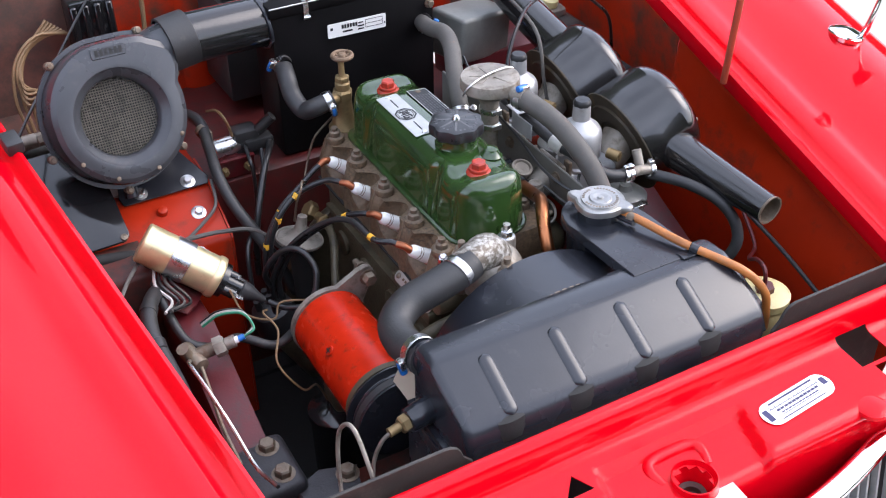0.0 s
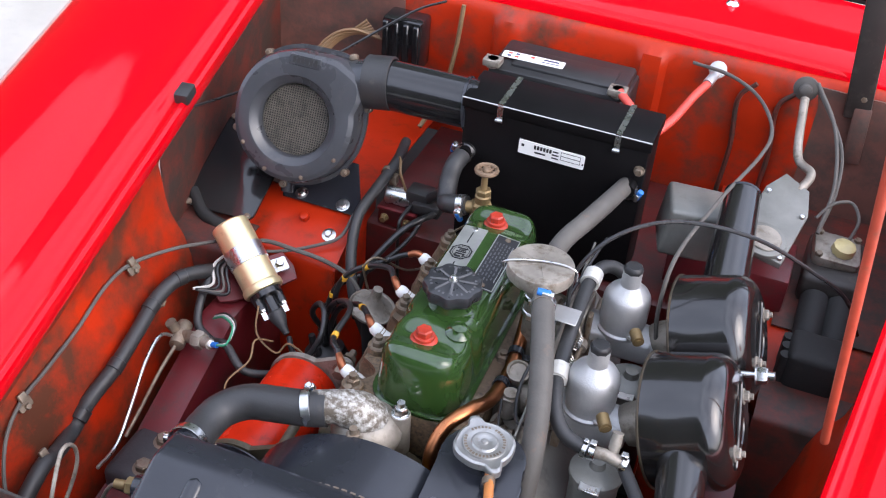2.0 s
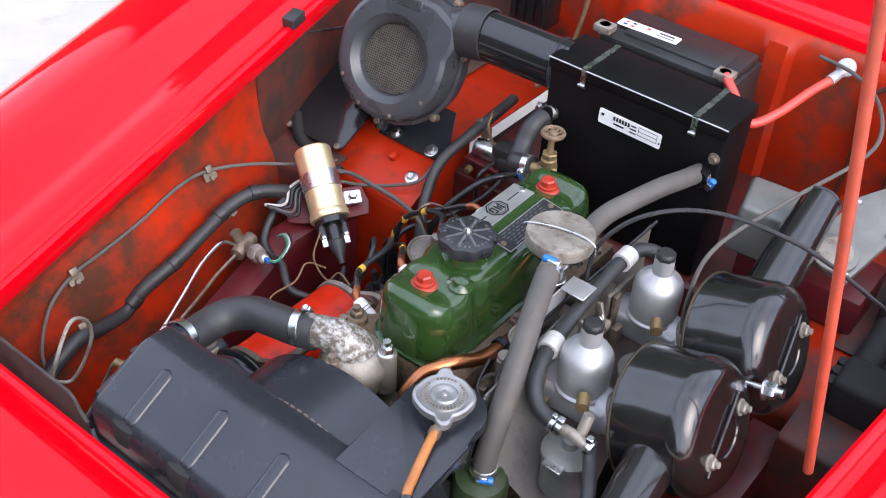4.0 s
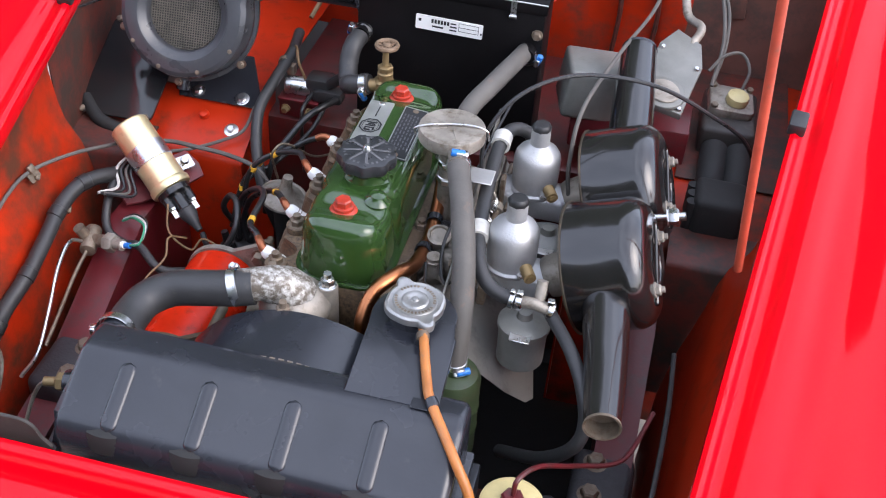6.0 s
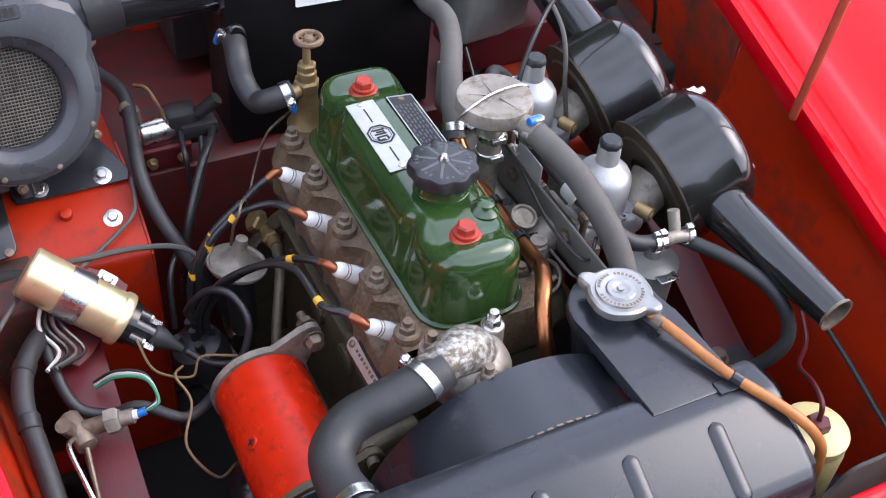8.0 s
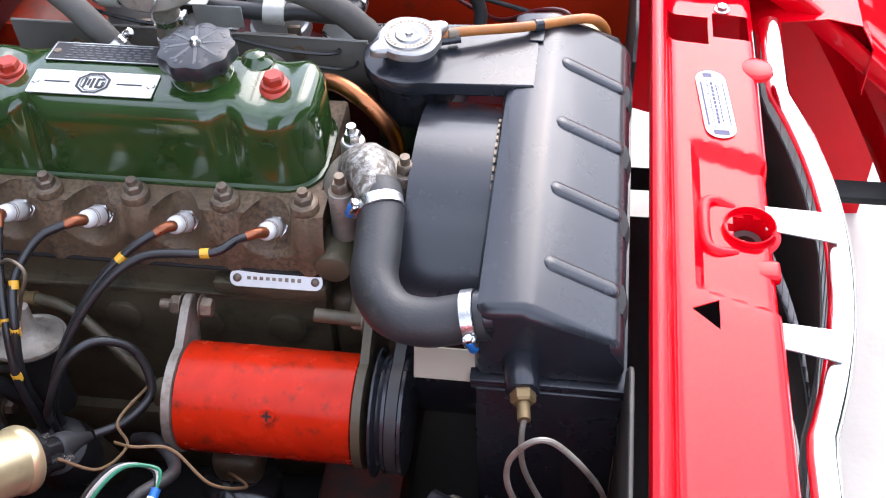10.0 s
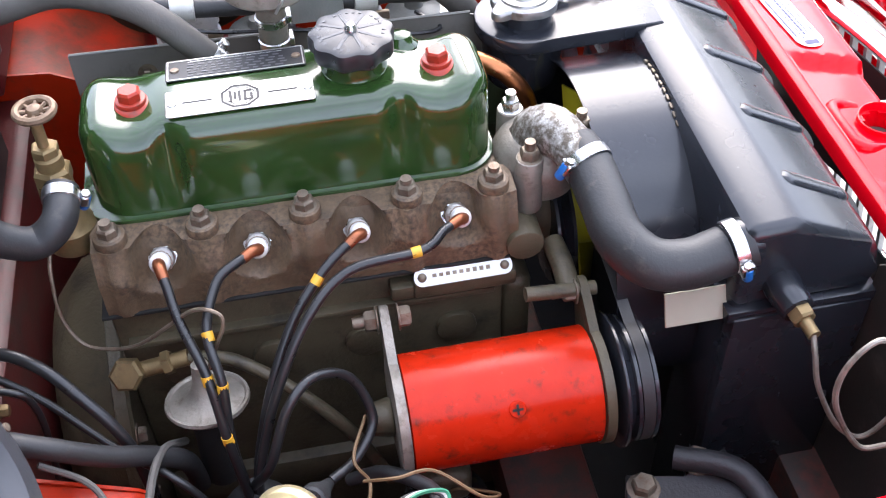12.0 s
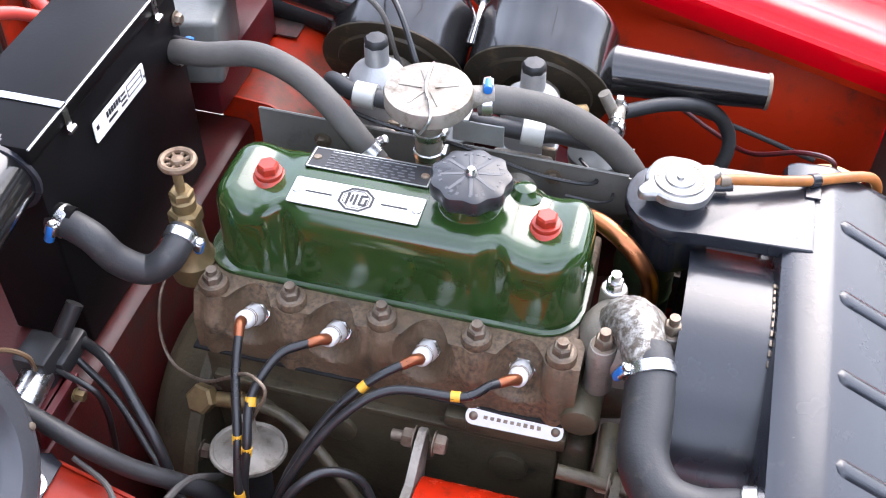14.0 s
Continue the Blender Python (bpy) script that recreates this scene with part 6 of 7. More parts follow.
for y in (0.0, 0.09, 0.165, 0.25):
    bm = new_bm()
    box(bm, (0.086, y - 0.013, 0.672), (0.100, y + 0.013, 0.700), 0.003)
    bolt(bm, (0.100, y, 0.688), (1, 0, 0.3), 0.0085, 0.008, 0.014, 0.008)
    part("clamp_nut", bm, STEEL_OLD, man)
# vertical alloy bits between cover and carburettors
bm = new_bm()
lathe(bm, (0.102, 0.022, 0.700), (0, 0, 1), [(0.012, 0), (0.012, 0.022), (0.009, 0.026), (0.009, 0.034), (0, 0.034)], 20)
hexa(bm, (0.102, 0.022, 0.722), (0, 0, 1), 0.0115, 0.008)
lathe(bm, (0.104, 0.012, 0.688), (0.1, -0.75, 0.65), [(0.017, -0.01), (0.0185, 0.004), (0.0195, 0.014), (0.0175, 0.0155), (0.0150, 0.014), (0.0145, -0.004), (0, -0.005)], 28)
lathe(bm, (0.100, 0.055, 0.735), (0.05, -0.35, 0.94), [(0.012, -0.012), (0.0125, 0), (0.0145, 0.002), (0.0145, 0.008), (0.0115, 0.009), (0.0105, 0.006), (0, 0.006)], 24)
solo("manifold_fitting", bm, ALLOY_OLD, "stained alloy unions on the manifold", "pipe union")
bm = new_bm()
rows = []
for k in range(25):
    y = -0.087 + 0.397 * k / 24
    lo = 0.577 + (0.063 * (y + 0.02) / 0.355 if y > -0.02 else 0.16 * ((-0.02 - y) / 0.067) ** 2.2)
    top = 0.752 + 0.040 * (y + 0.06)
    hi = top if y > -0.06 else 0.752 - 0.03 * ((-0.06 - y) / 0.027) ** 2
    rows.append([(0.131 - 0.028 * max(0.0, y + 0.06) + 0.92 * max(0.0, 0.702 - z), y, z) for z in (hi - (hi - lo) * j / 8 for j in range(9))])
sheet(bm, rows, (0.0016, 0, 0.0))
shield = thing("heat_shield", (0.127, 0.1, 0.6), "dull grey sheet metal heat shield behind the carburettors", "heat shield")
part("shield_sheet", bm, GREY_CARD, shield)
bm = new_bm()
tube(bm, [(0.1318, -0.060, 0.7523), (0.1273, 0.10, 0.7587), (0.1214, 0.309, 0.7670)], 0.0016, 6)
part("rolled_edge", bm, GREY_CARD, shield, "worn rolled top edge")
for y in (0.012, 0.122, 0.245):
    bm = new_bm()
    bolt(bm, (0.131 - 0.028 * (y + 0.06), y, 0.738), (-1, 0, 0), 0.006, 0.005, 0.009)
    part("bolt", bm, STEEL_OLD, shield)

for k, yc in enumerate((0.048, 0.207)):
    cb = thing("carburettor", (0.19, yc, 0.66), "cast aluminium carburettor with a bell-shaped dashpot", "carburettor", "pair of carburettors")
    X0 = 0.190
    bm = new_bm()
    lathe(bm, (X0, yc, 0.722), (0, 0, 1), [(0.0295, 0), (0.0315, 0.003), (0.0315, 0.006), (0.0285, 0.008), (0.0285, 0.012), (0.0300, 0.018), (0.0302, 0.048), (0.0290, 0.055), (0.0255, 0.061), (0.0160, 0.068), (0.0125, 0.072), (0.0120, 0.093)], 36)
    part("dashpot", bm, ALLOY, cb, "smooth silver dashpot")
    bm = new_bm()
    lathe(bm, (X0, yc, 0.814), (0, 0, 1), [(0.0118, 0), (0.0125, 0.001), (0.0125, 0.006), (0.010, 0.009), (0, 0.0095)], 8)
    part("damper_cap", bm, BLACK_PLASTIC, cb, "black damper cap")
    bm = new_bm()
    box(bm, (X0 - 0.045, yc - 0.024, 0.690), (X0 + 0.045, yc + 0.024, 0.724), 0.006, 3)
    cyl(bm, (X0 - 0.046, yc, 0.708), (X0 + 0.05, yc, 0.708), 0.024, seg=24, bevel=0.003)
    part("carburettor_body", bm, ALLOY, cb)
    for s in (-1, 1):
        bm = new_bm()
        lathe(bm, (X0 + 0.016, yc + s * 0.026, 0.728), (0, 0, 1), [(0.004, 0), (0.0045, 0.001), (0.004, 0.004), (0, 0.0045)], 10)
        part("screw", bm, STEEL, cb)
    bm = new_bm()
    box(bm, (X0 - 0.040, yc - 0.034, 0.700), (X0 - 0.034, yc - 0.020, 0.752), 0.002)
    cyl(bm, (X0 - 0.038, yc - 0.040, 0.706), (X0 - 0.038, yc + 0.034, 0.706), 0.004, seg=10)
    box(bm, (X0 - 0.030, yc - 0.046, 0.690), (X0 - 0.020, yc - 0.030, 0.716), 0.002)
    part("throttle_lever", bm, STEEL_OLD, cb)
    bm = new_bm()
    fy_ = yc - 0.068 if k == 0 else yc - 0.066
    lathe(bm, (X0 + 0.032, fy_, 0.640), (0, 0, 1), [(0.024, 0), (0.028, 0.004), (0.0285, 0.052), (0.031, 0.054), (0.031, 0.060), (0.026, 0.064), (0.010, 0.068), (0.008, 0.076), (0, 0.077)], 32)
    fbw = part("float_bowl", bm, GREY_CRACKLE, cb, "dull float chamber")
    bm = new_bm()
    box(bm, (X0 + 0.020, fy_ - 0.038, 0.7005), (X0 + 0.044, fy_ - 0.018, 0.7025), 0.0006, 1)
    hexa(bm, (X0 + 0.032, fy_, 0.704), (0, 0, 1), 0.007, 0.006)
    part("bowl_tag", bm, STEEL, fbw, "bright maker's tag")
    bm = new_bm()
    cyl(bm, (X0 + 0.022, yc - 0.036, 0.752), (X0 + 0.030, yc - 0.052, 0.751), 0.0075, seg=14)
    cyl(bm, (X0 + 0.0305, yc - 0.0525, 0.751), (X0 + 0.031, yc - 0.0535, 0.751), 0.0045, seg=12)
    part("vent_tube", bm, BRASS, cb)
    # air cleaner: a drum whose axis rises away from the engine
    yd = yc + 0.009
    ac = thing("air_cleaner", (0.3, yd, 0.68), "glossy black pressed steel air cleaner drum", "air cleaner", "air cleaners on the carburettors")
    am = pose(0.2680, yd, 0.7300, 0, -21, 0) @ Matrix.Rotation(math.pi / 2, 4, "Y")
    ax = am.to_3x3() @ V(0, 0, 1)
    R = 0.0780
    bm = new_bm()
    rim = [(R, 0.0015), (R + 0.0004, 0.004), (R, 0.030), (R - 0.0004, 0.066)]
    rim += [(R - 0.026 + 0.026 * math.cos(radians(q)), 0.068 + 0.026 * math.sin(radians(q))) for q in range(0, 91, 10)]
    lathe(bm, am.translation, ax, rim + [(0.030, 0.0945), (0.0285, 0.0930), (0.0, 0.0930)], 72, False)
    part("drum", bm, DRUM_BLACK, ac, "glossy black drum", 40)
    bm = new_bm()
    lathe(bm, am.translation, ax, [(0.0, -0.002), (0.034, -0.002), (0.036, -0.004), (0.060, -0.004), (0.062, -0.001), (R - 0.002, -0.001), (R + 0.0016, -0.0005), (R + 0.0018, 0.0015), (R, 0.0022)], 72, False)
    part("back_plate", bm, BACK_PLATE, ac, "brown-stained back plate")
    bm = new_bm()
    lathe(bm, (0.236, yc + 0.002, 0.712), V(0.268 - 0.236, yd - yc - 0.002, 0.730 - 0.712), [(0.024, 0), (0.026, 0.006), (0.026, 0.030), (0.030, 0.037)], 28, False)
    part("neck", bm, ALLOY_OLD, ac, "stained alloy carburettor flange")
    bm = new_bm()
    if k == 0:
        tube(bm, [(0.306, 0.030, 0.745), (0.309, 0.000, 0.742), (0.321, -0.098, 0.735), (0.329, -0.183, 0.731)], 0.03, 32, radii=[0.0300, 0.0290, 0.0235, 0.0192], caps=False)
        e, dd = V(0.329, -0.183, 0.731), V(0.008, -0.085, -0.004).normalized()
    else:
        tube(bm, [(0.300, 0.25, 0.785), (0.294, 0.33, 0.806), (0.288, 0.42, 0.830)], 0.03, 28, radii=[0.029, 0.028, 0.024], caps=False)
        e, dd = V(0.288, 0.42, 0.830), V(-0.006, 0.09, 0.024).normalized()
    tr = part("intake_trumpet", bm, DRUM_BLACK, ac, "tapered glossy black intake trumpet")
    bm = new_bm()
    rr = 0.0192 if k == 0 else 0.024
    lathe(bm, e - dd * 0.02, dd, [(rr - 0.002, 0.0), (rr - 0.0015, 0.02), (rr + 0.001, 0.0205), (rr + 0.0005, 0.017)], 28, False)
    lathe(bm, e - dd * 0.02, dd, [(rr - 0.002, 0.0), (0, 0.0)], 28, False)
    part("trumpet_lip", bm, STEEL_OLD if k == 0 else BLACK_SATIN, tr, "worn bare metal lip")
    for y, u in ((-0.038, -0.012), (0.038, 0.006)):
        bm = new_bm()
        bolt(bm, am @ V(-u, y, 0.0942), ax, 0.0068, 0.006, 0.0095, 0.004)
        part("fixing_bolt", bm, ALLOY_OLD, ac)
    bm = new_bm()
    tube(bm, [am @ V(0.030, -0.044, 0.0942), am @ V(0.020, -0.040, 0.0955), am @ V(-0.022, 0.028, 0.0955), am @ V(-0.030, 0.034, 0.0942)], 0.002, 6)
    part("pressed_bead", bm, DRUM_BLACK, ac)
bm = new_bm()
bolt(bm, (0.362, 0.137, 0.770), (1, 0, 0.3), 0.010, 0.012, 0.013, 0.008)
cyl(bm, (0.300, 0.137, 0.752), (0.363, 0.137, 0.7705), 0.004, seg=10)
solo("stud_nut", bm, STEEL, "bright stud and nut between the air cleaners", "nut")
# fuel and breather pipes at the carburettors
fe = thing("carburettor_tee", (0.24, -0.03, 0.73), "grey alloy tee with clips on the front float chamber", "pipe union")
bm = new_bm()
tube(bm, [(0.210, -0.036, 0.742), (0.228, -0.036, 0.744), (0.252, -0.034, 0.738)], 0.007, 14)
cyl(bm, (0.236, -0.034, 0.735), (0.236, -0.018, 0.765), 0.0065, seg=14)
part("tee", bm, ALLOY_OLD, fe)
for p, d in (((0.214, -0.036, 0.743), (1, 0, 0)), ((0.250, -0.034, 0.738), (1, 0, -0.3))):
    bm = new_bm()
    lathe(bm, Vector(p), d, [(0.0085, -0.004), (0.0098, -0.003), (0.0098, 0.003), (0.0085, 0.004)], 16, False)
    box(bm, (-0.004, -0.004, 0.008), (0.004, 0.004, 0.015), 0.001, 1, Matrix.Translation(p))
    part("clip", bm, STEEL, fe)
hose("overflow_pipe", [(0.250, -0.030, 0.730), (0.280, -0.080, 0.730), (0.302, -0.122, 0.717), (0.312, -0.148, 0.688), (0.303, -0.154, 0.655), (0.27, -0.13, 0.60), (0.22, -0.09, 0.55)], 0.0078, RUBBER, "grey rubber pipe looping down past the trumpet", seg=14)
fh = hose("fuel_hose", [(0.195, 0.238, 0.745), (0.176, 0.250, 0.772), (0.155, 0.238, 0.788), (0.142, 0.206, 0.788), (0.143, 0.12, 0.780), (0.149, 0.041, 0.770), (0.154, 0.016, 0.769), (0.163, -0.012, 0.760), (0.182, -0.030, 0.748), (0.214, -0.036, 0.742)], 0.0088, RUBBER, "black rubber fuel hose joining the carburettors", seg=14)
for p, d in (((0.142, 0.204, 0.788), (0, 1, 0.05)), ((0.1495, 0.038, 0.770), (-0.1, 1, 0.1))):
    bm = new_bm()
    lathe(bm, Vector(p), d, [(0.0092, -0.011), (0.0125, -0.0105), (0.0125, 0.0105), (0.0092, 0.011)], 20, False)
    part("pipe_sleeve", bm, SLEEVE_GREY, fh, "pale grey sleeve")
for p, d in (((0.206, -0.036, 0.743), (1, -0.1, -0.1)), ((0.188, 0.243, 0.757), (0.5, -0.2, -0.8))):
    bm = new_bm()
    lathe(bm, Vector(p), d, [(0.009, -0.003), (0.0102, -0.0025), (0.0102, 0.0025), (0.009, 0.003)], 18, False)
    box(bm, (-0.003, -0.003, 0.008), (0.003, 0.003, 0.015), 0.0008, 1, Matrix.Translation(p))
    part("wire_clip", bm, STEEL, fh, "bright wire clip")
# throttle linkage between the carburettors
lk = thing("throttle_linkage", (0.15, 0.12, 0.71), "greasy steel throttle spindle with levers and springs", "throttle linkage")
bm = new_bm()
cyl(bm, (0.152, 0.0, 0.714), (0.152, 0.262, 0.714), 0.0035, seg=10)
part("spindle", bm, STEEL_OLD, lk)
for y in (0.085, 0.118, 0.160):
    bm = new_bm()
    box(bm, (-0.004, -0.0025, -0.006), (0.004, 0.0025, 0.034), 0.0012, 1, pose(0.152, y, 0.714, 0, -20, 0))
    cyl(bm, (0.152, y - 0.006, 0.714), (0.152, y + 0.006, 0.714), 0.0075, seg=12)
    part("lever", bm, ALLOY_OLD, lk)
for y in (0.100, 0.142):
    bm = new_bm()
    pts = [(0.150 + 0.0038 * math.cos(1.57 * q), y + 0.0011 * q - 0.012, 0.732 + 0.0038 * math.sin(1.57 * q)) for q in range(22)]
    tube(bm, pts, 0.0008, 5, n=2)
    part("spring", bm, STEEL, lk, "bright coil spring")
bm = new_bm()
box(bm, (0.118, 0.095, 0.796), (0.150, 0.125, 0.798), 0.0008, 1, pose(0, 0, 0))
box(bm, (0.118, 0.060, 0.772), (0.1195, 0.110, 0.797), 0.0008, 1)
solo("valve_bracket", bm, ALLOY, "bright folded bracket beside the breather valve", "bracket")
hose("throttle_cable", [(0.131, 0.130, 0.773), (0.131, 0.146, 0.836), (0.166, 0.177, 0.881), (0.228, 0.227, 0.889), (0.319, 0.262, 0.871), (0.400, 0.305, 0.815), (0.449, 0.335, 0.768), (0.480, 0.36, 0.70)], 0.0028, CABLE, "black throttle cable arching to the bulkhead", "cable", 8)
hose("choke_cable", [(0.238, 0.193, 0.722), (0.231, 0.200, 0.775), (0.235, 0.232, 0.838), (0.263, 0.372, 0.845), (0.296, 0.497, 0.852), (0.300, 0.56, 0.862), (0.27, 0.62, 0.875), (0.22, 0.66, 0.88), (0.16, 0.685, 0.875)], 0.0028, RUBBER_WORN, "worn grey choke cable from the bulkhead", "cable", 8)
hose("link_wire", [(0.098, -0.005, 0.745), (0.108, -0.040, 0.735), (0.128, -0.048, 0.728), (0.150, -0.040, 0.726)], 0.0016, CABLE, "thin dark pipe beside the rocker cover", "wire", 6)
hose("gauge_pipe", [(0.14, 0.28, 0.80), (0.125, 0.2, 0.775), (0.118, 0.1, 0.765), (0.112, 0.02, 0.752), (0.126, -0.03, 0.742), (0.15, -0.01, 0.748)], 0.002, CABLE, "thin dark control pipe", "wire", 6)

# ---- wiper motor and cylinders on the far footwell ----
wm = thing("wiper_motor", (0.24, 0.44, 0.668), "grey painted wiper motor with a flat gear housing", "wiper motor")
bm = new_bm()
box(bm, (-0.055, -0.04, -0.038), (0.055, 0.04, 0.038), 0.007, 3, pose(0.243, 0.436, 0.756, 0, 6, 14))
part("motor_case", bm, GREY_CRACKLE, wm)
bm = new_bm()
mm = pose(0.338, 0.44, 0.786, 12, 8, -8)
prism(bm, [(-0.034, -0.075), (0.034, -0.075), (0.036, 0.03), (0.022, 0.075), (-0.018, 0.09), (-0.034, 0.05)], mm, 0.012, 0.003, 2)
prism(bm, circle(0.030, 28, 0.0, -0.052), mm @ Matrix.Translation((0, 0, 0.012)), 0.007, 0.002, 2)
gb = part("gear_housing", bm, GREY_CRACKLE, wm, "grey flat gear housing")
bm = new_bm()
prism(bm, circle(0.022, 24, 0.0, -0.052), mm @ Matrix.Translation((0, 0, 0.019)), 0.003, 0.001, 1)
part("gear_cover", bm, ALLOY_OLD, gb)
for x, y in ((-0.027, -0.068), (0.028, -0.068), (0.029, 0.02), (-0.027, 0.04)):
    bm = new_bm()
    bolt(bm, mm @ V(x, y, 0.012), mm.to_3x3() @ V(0, 0, 1), 0.004, 0.004)
    part("screw", bm, STEEL, gb)
bm = new_bm()
tube(bm, [mm @ V(0.008, 0.07, 0.006), mm @ V(0.012, 0.11, 0.01), (0.345, 0.58, 0.82), (0.333, 0.665, 0.868)], 0.0065, 12)
part("drive_tube", bm, ALLOY_OLD, wm, "dull metal drive tube")
bm = new_bm()
lathe(bm, (0.331, 0.692, 0.872), (0, -1, 0.1), [(0.019, 0), (0.0185, 0.004), (0.014, 0.006), (0.010, 0.007), (0.009, 0.014), (0.0075, 0.015)], 24)
part("grommet", bm, RUBBER_WORN, wm, "dusty grey rubber grommet")
bm = new_bm()
box(bm, (0.21, 0.40, 0.668), (0.38, 0.50, 0.724), 0.004)
part("motor_stand", bm, BROWN_RED, wm, "dark maroon stand")
mc = thing("master_cylinder", (0.43, 0.49, 0.67), "brake and clutch master cylinder with a yellow cap", "master cylinder")
bm = new_bm()
box(bm, (0.395, 0.44, 0.668), (0.475, 0.56, 0.716), 0.008, 3)
part("cylinder_body", bm, BAFFLE, mc)
bm = new_bm()
mm = pose(0.432, 0.505, 0.716, 8, 4, 6)
prism(bm, round_rect(0.066, 0.060, 0.010), mm, 0.018, 0.004, 2)
part("cylinder_top", bm, ALLOY_OLD, mc)
bm = new_bm()
lathe(bm, mm @ V(0.006, -0.006, 0.018), mm.to_3x3() @ V(0, 0, 1), [(0.016, 0), (0.017, 0.003), (0.016, 0.012), (0.012, 0.014), (0, 0.014)], 10)
part("filler_cap", bm, CREAM, mc, "yellowed filler cap")
for x, y in ((-0.027, -0.024), (0.027, 0.024), (-0.027, 0.024)):
    bm = new_bm()
    bolt(bm, mm @ V(x, y, 0.018), mm.to_3x3() @ V(0, 0, 1), 0.0055, 0.005)
    part("bolt", bm, STEEL_OLD, mc)
bm = new_bm()
cyl(bm, (0.42, 0.43, 0.690), (0.42, 0.34, 0.672), 0.020, seg=20, bevel=0.003)
cyl(bm, (0.455, 0.43, 0.690), (0.455, 0.34, 0.672), 0.020, seg=20, bevel=0.003)
part("cylinder_barrel", bm, BLACK_MATT, mc)
hose("brake_pipe", [(0.445, 0.515, 0.742), (0.450, 0.530, 0.768), (0.435, 0.545, 0.785), (0.41, 0.535, 0.782), (0.392, 0.515, 0.765)], 0.0026, RUBBER_WORN, "curled metal brake pipe", "pipe", 8)
hose("brake_pipe", [(0.40, 0.50, 0.75), (0.405, 0.56, 0.80), (0.385, 0.63, 0.85), (0.345, 0.68, 0.89)], 0.003, RUBBER_WORN, "grey cable to the bulkhead grommet", "pipe", 8)
for x, z0 in ((0.240, 0.0), (0.300, 0.0)):
    hose("bulkhead_pipe", [(x, 0.688, 0.66), (x + 0.004, 0.689, 0.75), (x - 0.002, 0.690, 0.83), (x + 0.02, 0.690, 0.862)], 0.004, BAY_DARK, "red-brown pipe down the rear bulkhead", "pipe", 8)
bm = new_bm()
box(bm, (0.40, 0.28, 0.60), (0.47, 0.345, 0.70), 0.010, 3)
for k in range(3):
    cyl(bm, (0.398, 0.292 + 0.02 * k, 0.64), (0.398, 0.292 + 0.02 * k, 0.69), 0.008, seg=12)
solo("fuse_block", bm, BLACK_MATT, "dark greasy block on the inner wing", "bracket block")
hose("harness", [(0.400, 0.02, 0.66), (0.402, -0.06, 0.645), (0.398, -0.16, 0.625), (0.39, -0.26, 0.60)], 0.0032, RUBBER, "dark taped wire on the inner wing", "wiring harness", 8)

# ---- coil and things on the near inner wing ----
coil = thing("ignition_coil", (-0.335, 0.178, 0.62), "gold lacquered ignition coil with a silver band", "ignition coil")
ca, cb_ = V(-0.385, 0.213, 0.692), V(-0.251, 0.135, 0.592)


def along(rows):
    """The coil's rows of radius and height, in its true length."""
    return [(r, h * 1.15) for r, h in rows]


cd = (cb_ - ca).normalized()
bm = new_bm()
lathe(bm, ca, cd, along([(0.0, -0.001), (0.0255, -0.001), (0.0275, 0.001), (0.0275, 0.086), (0.0295, 0.088), (0.0298, 0.093), (0.0285, 0.096), (0.024, 0.097)]), 40)
part("can", bm, GOLD, coil, "gold lacquered can")
bm = new_bm()
lathe(bm, ca, cd, along([(0.0276, 0.034), (0.0288, 0.0345), (0.0288, 0.0565), (0.0276, 0.057)]), 40, False)
part("mounting_band", bm, STEEL, coil, "silver mounting band")
bm = new_bm()
lathe(bm, ca, cd, along([(0.024, 0.096), (0.0235, 0.104), (0.0105, 0.105), (0.0105, 0.128), (0.0085, 0.13)]), 28)
for s in (-1, 1):
    o = cd.orthogonal().normalized()
    o = (V(0.57, 0.82, 0) - cd * V(0.57, 0.82, 0).dot(cd)).normalized()
    cyl(bm, ca + cd * 0.1173 + o * s * 0.0165, ca + cd * 0.1346 + o * s * 0.0165, 0.0072, seg=14)
part("coil_top", bm, BLACK_GLOSS, coil, "black insulated top")
bm = new_bm()
lathe(bm, ca, cd, along([(0.0105, 0.124), (0.0125, 0.126), (0.0120, 0.134), (0.0065, 0.146), (0.0045, 0.156)]), 18)
part("boot", bm, RUBBER, coil, "grey rubber boot")
for s in (-1, 1):
    bm = new_bm()
    q = ca + cd * 0.1346 + o * s * 0.0165
    hexa(bm, q, cd, 0.0055, 0.004)
    box(bm, (-0.004, -0.0005, 0.0), (0.004, 0.0005, 0.012), 0.0003, 1, Matrix.Translation(q + cd * 0.003) @ basis(cd))
    part("terminal", bm, STEEL, coil)
bm = new_bm()
pn = V(0.35, -0.30, 0.9).normalized()
mm = at((-0.338, 0.196, 0.622), pn, V(0.053, 0.044, 0.034))
prism(bm, [(-0.062, -0.018), (-0.04, -0.024), (0.03, -0.024), (0.058, -0.022), (0.062, 0.0), (0.055, 0.026), (-0.05, 0.026), (-0.064, 0.012)], mm, 0.004, 0.001, 1)
cbk = part("coil_bracket", bm, BROWN_RED, coil, "dull maroon coil bracket plate")
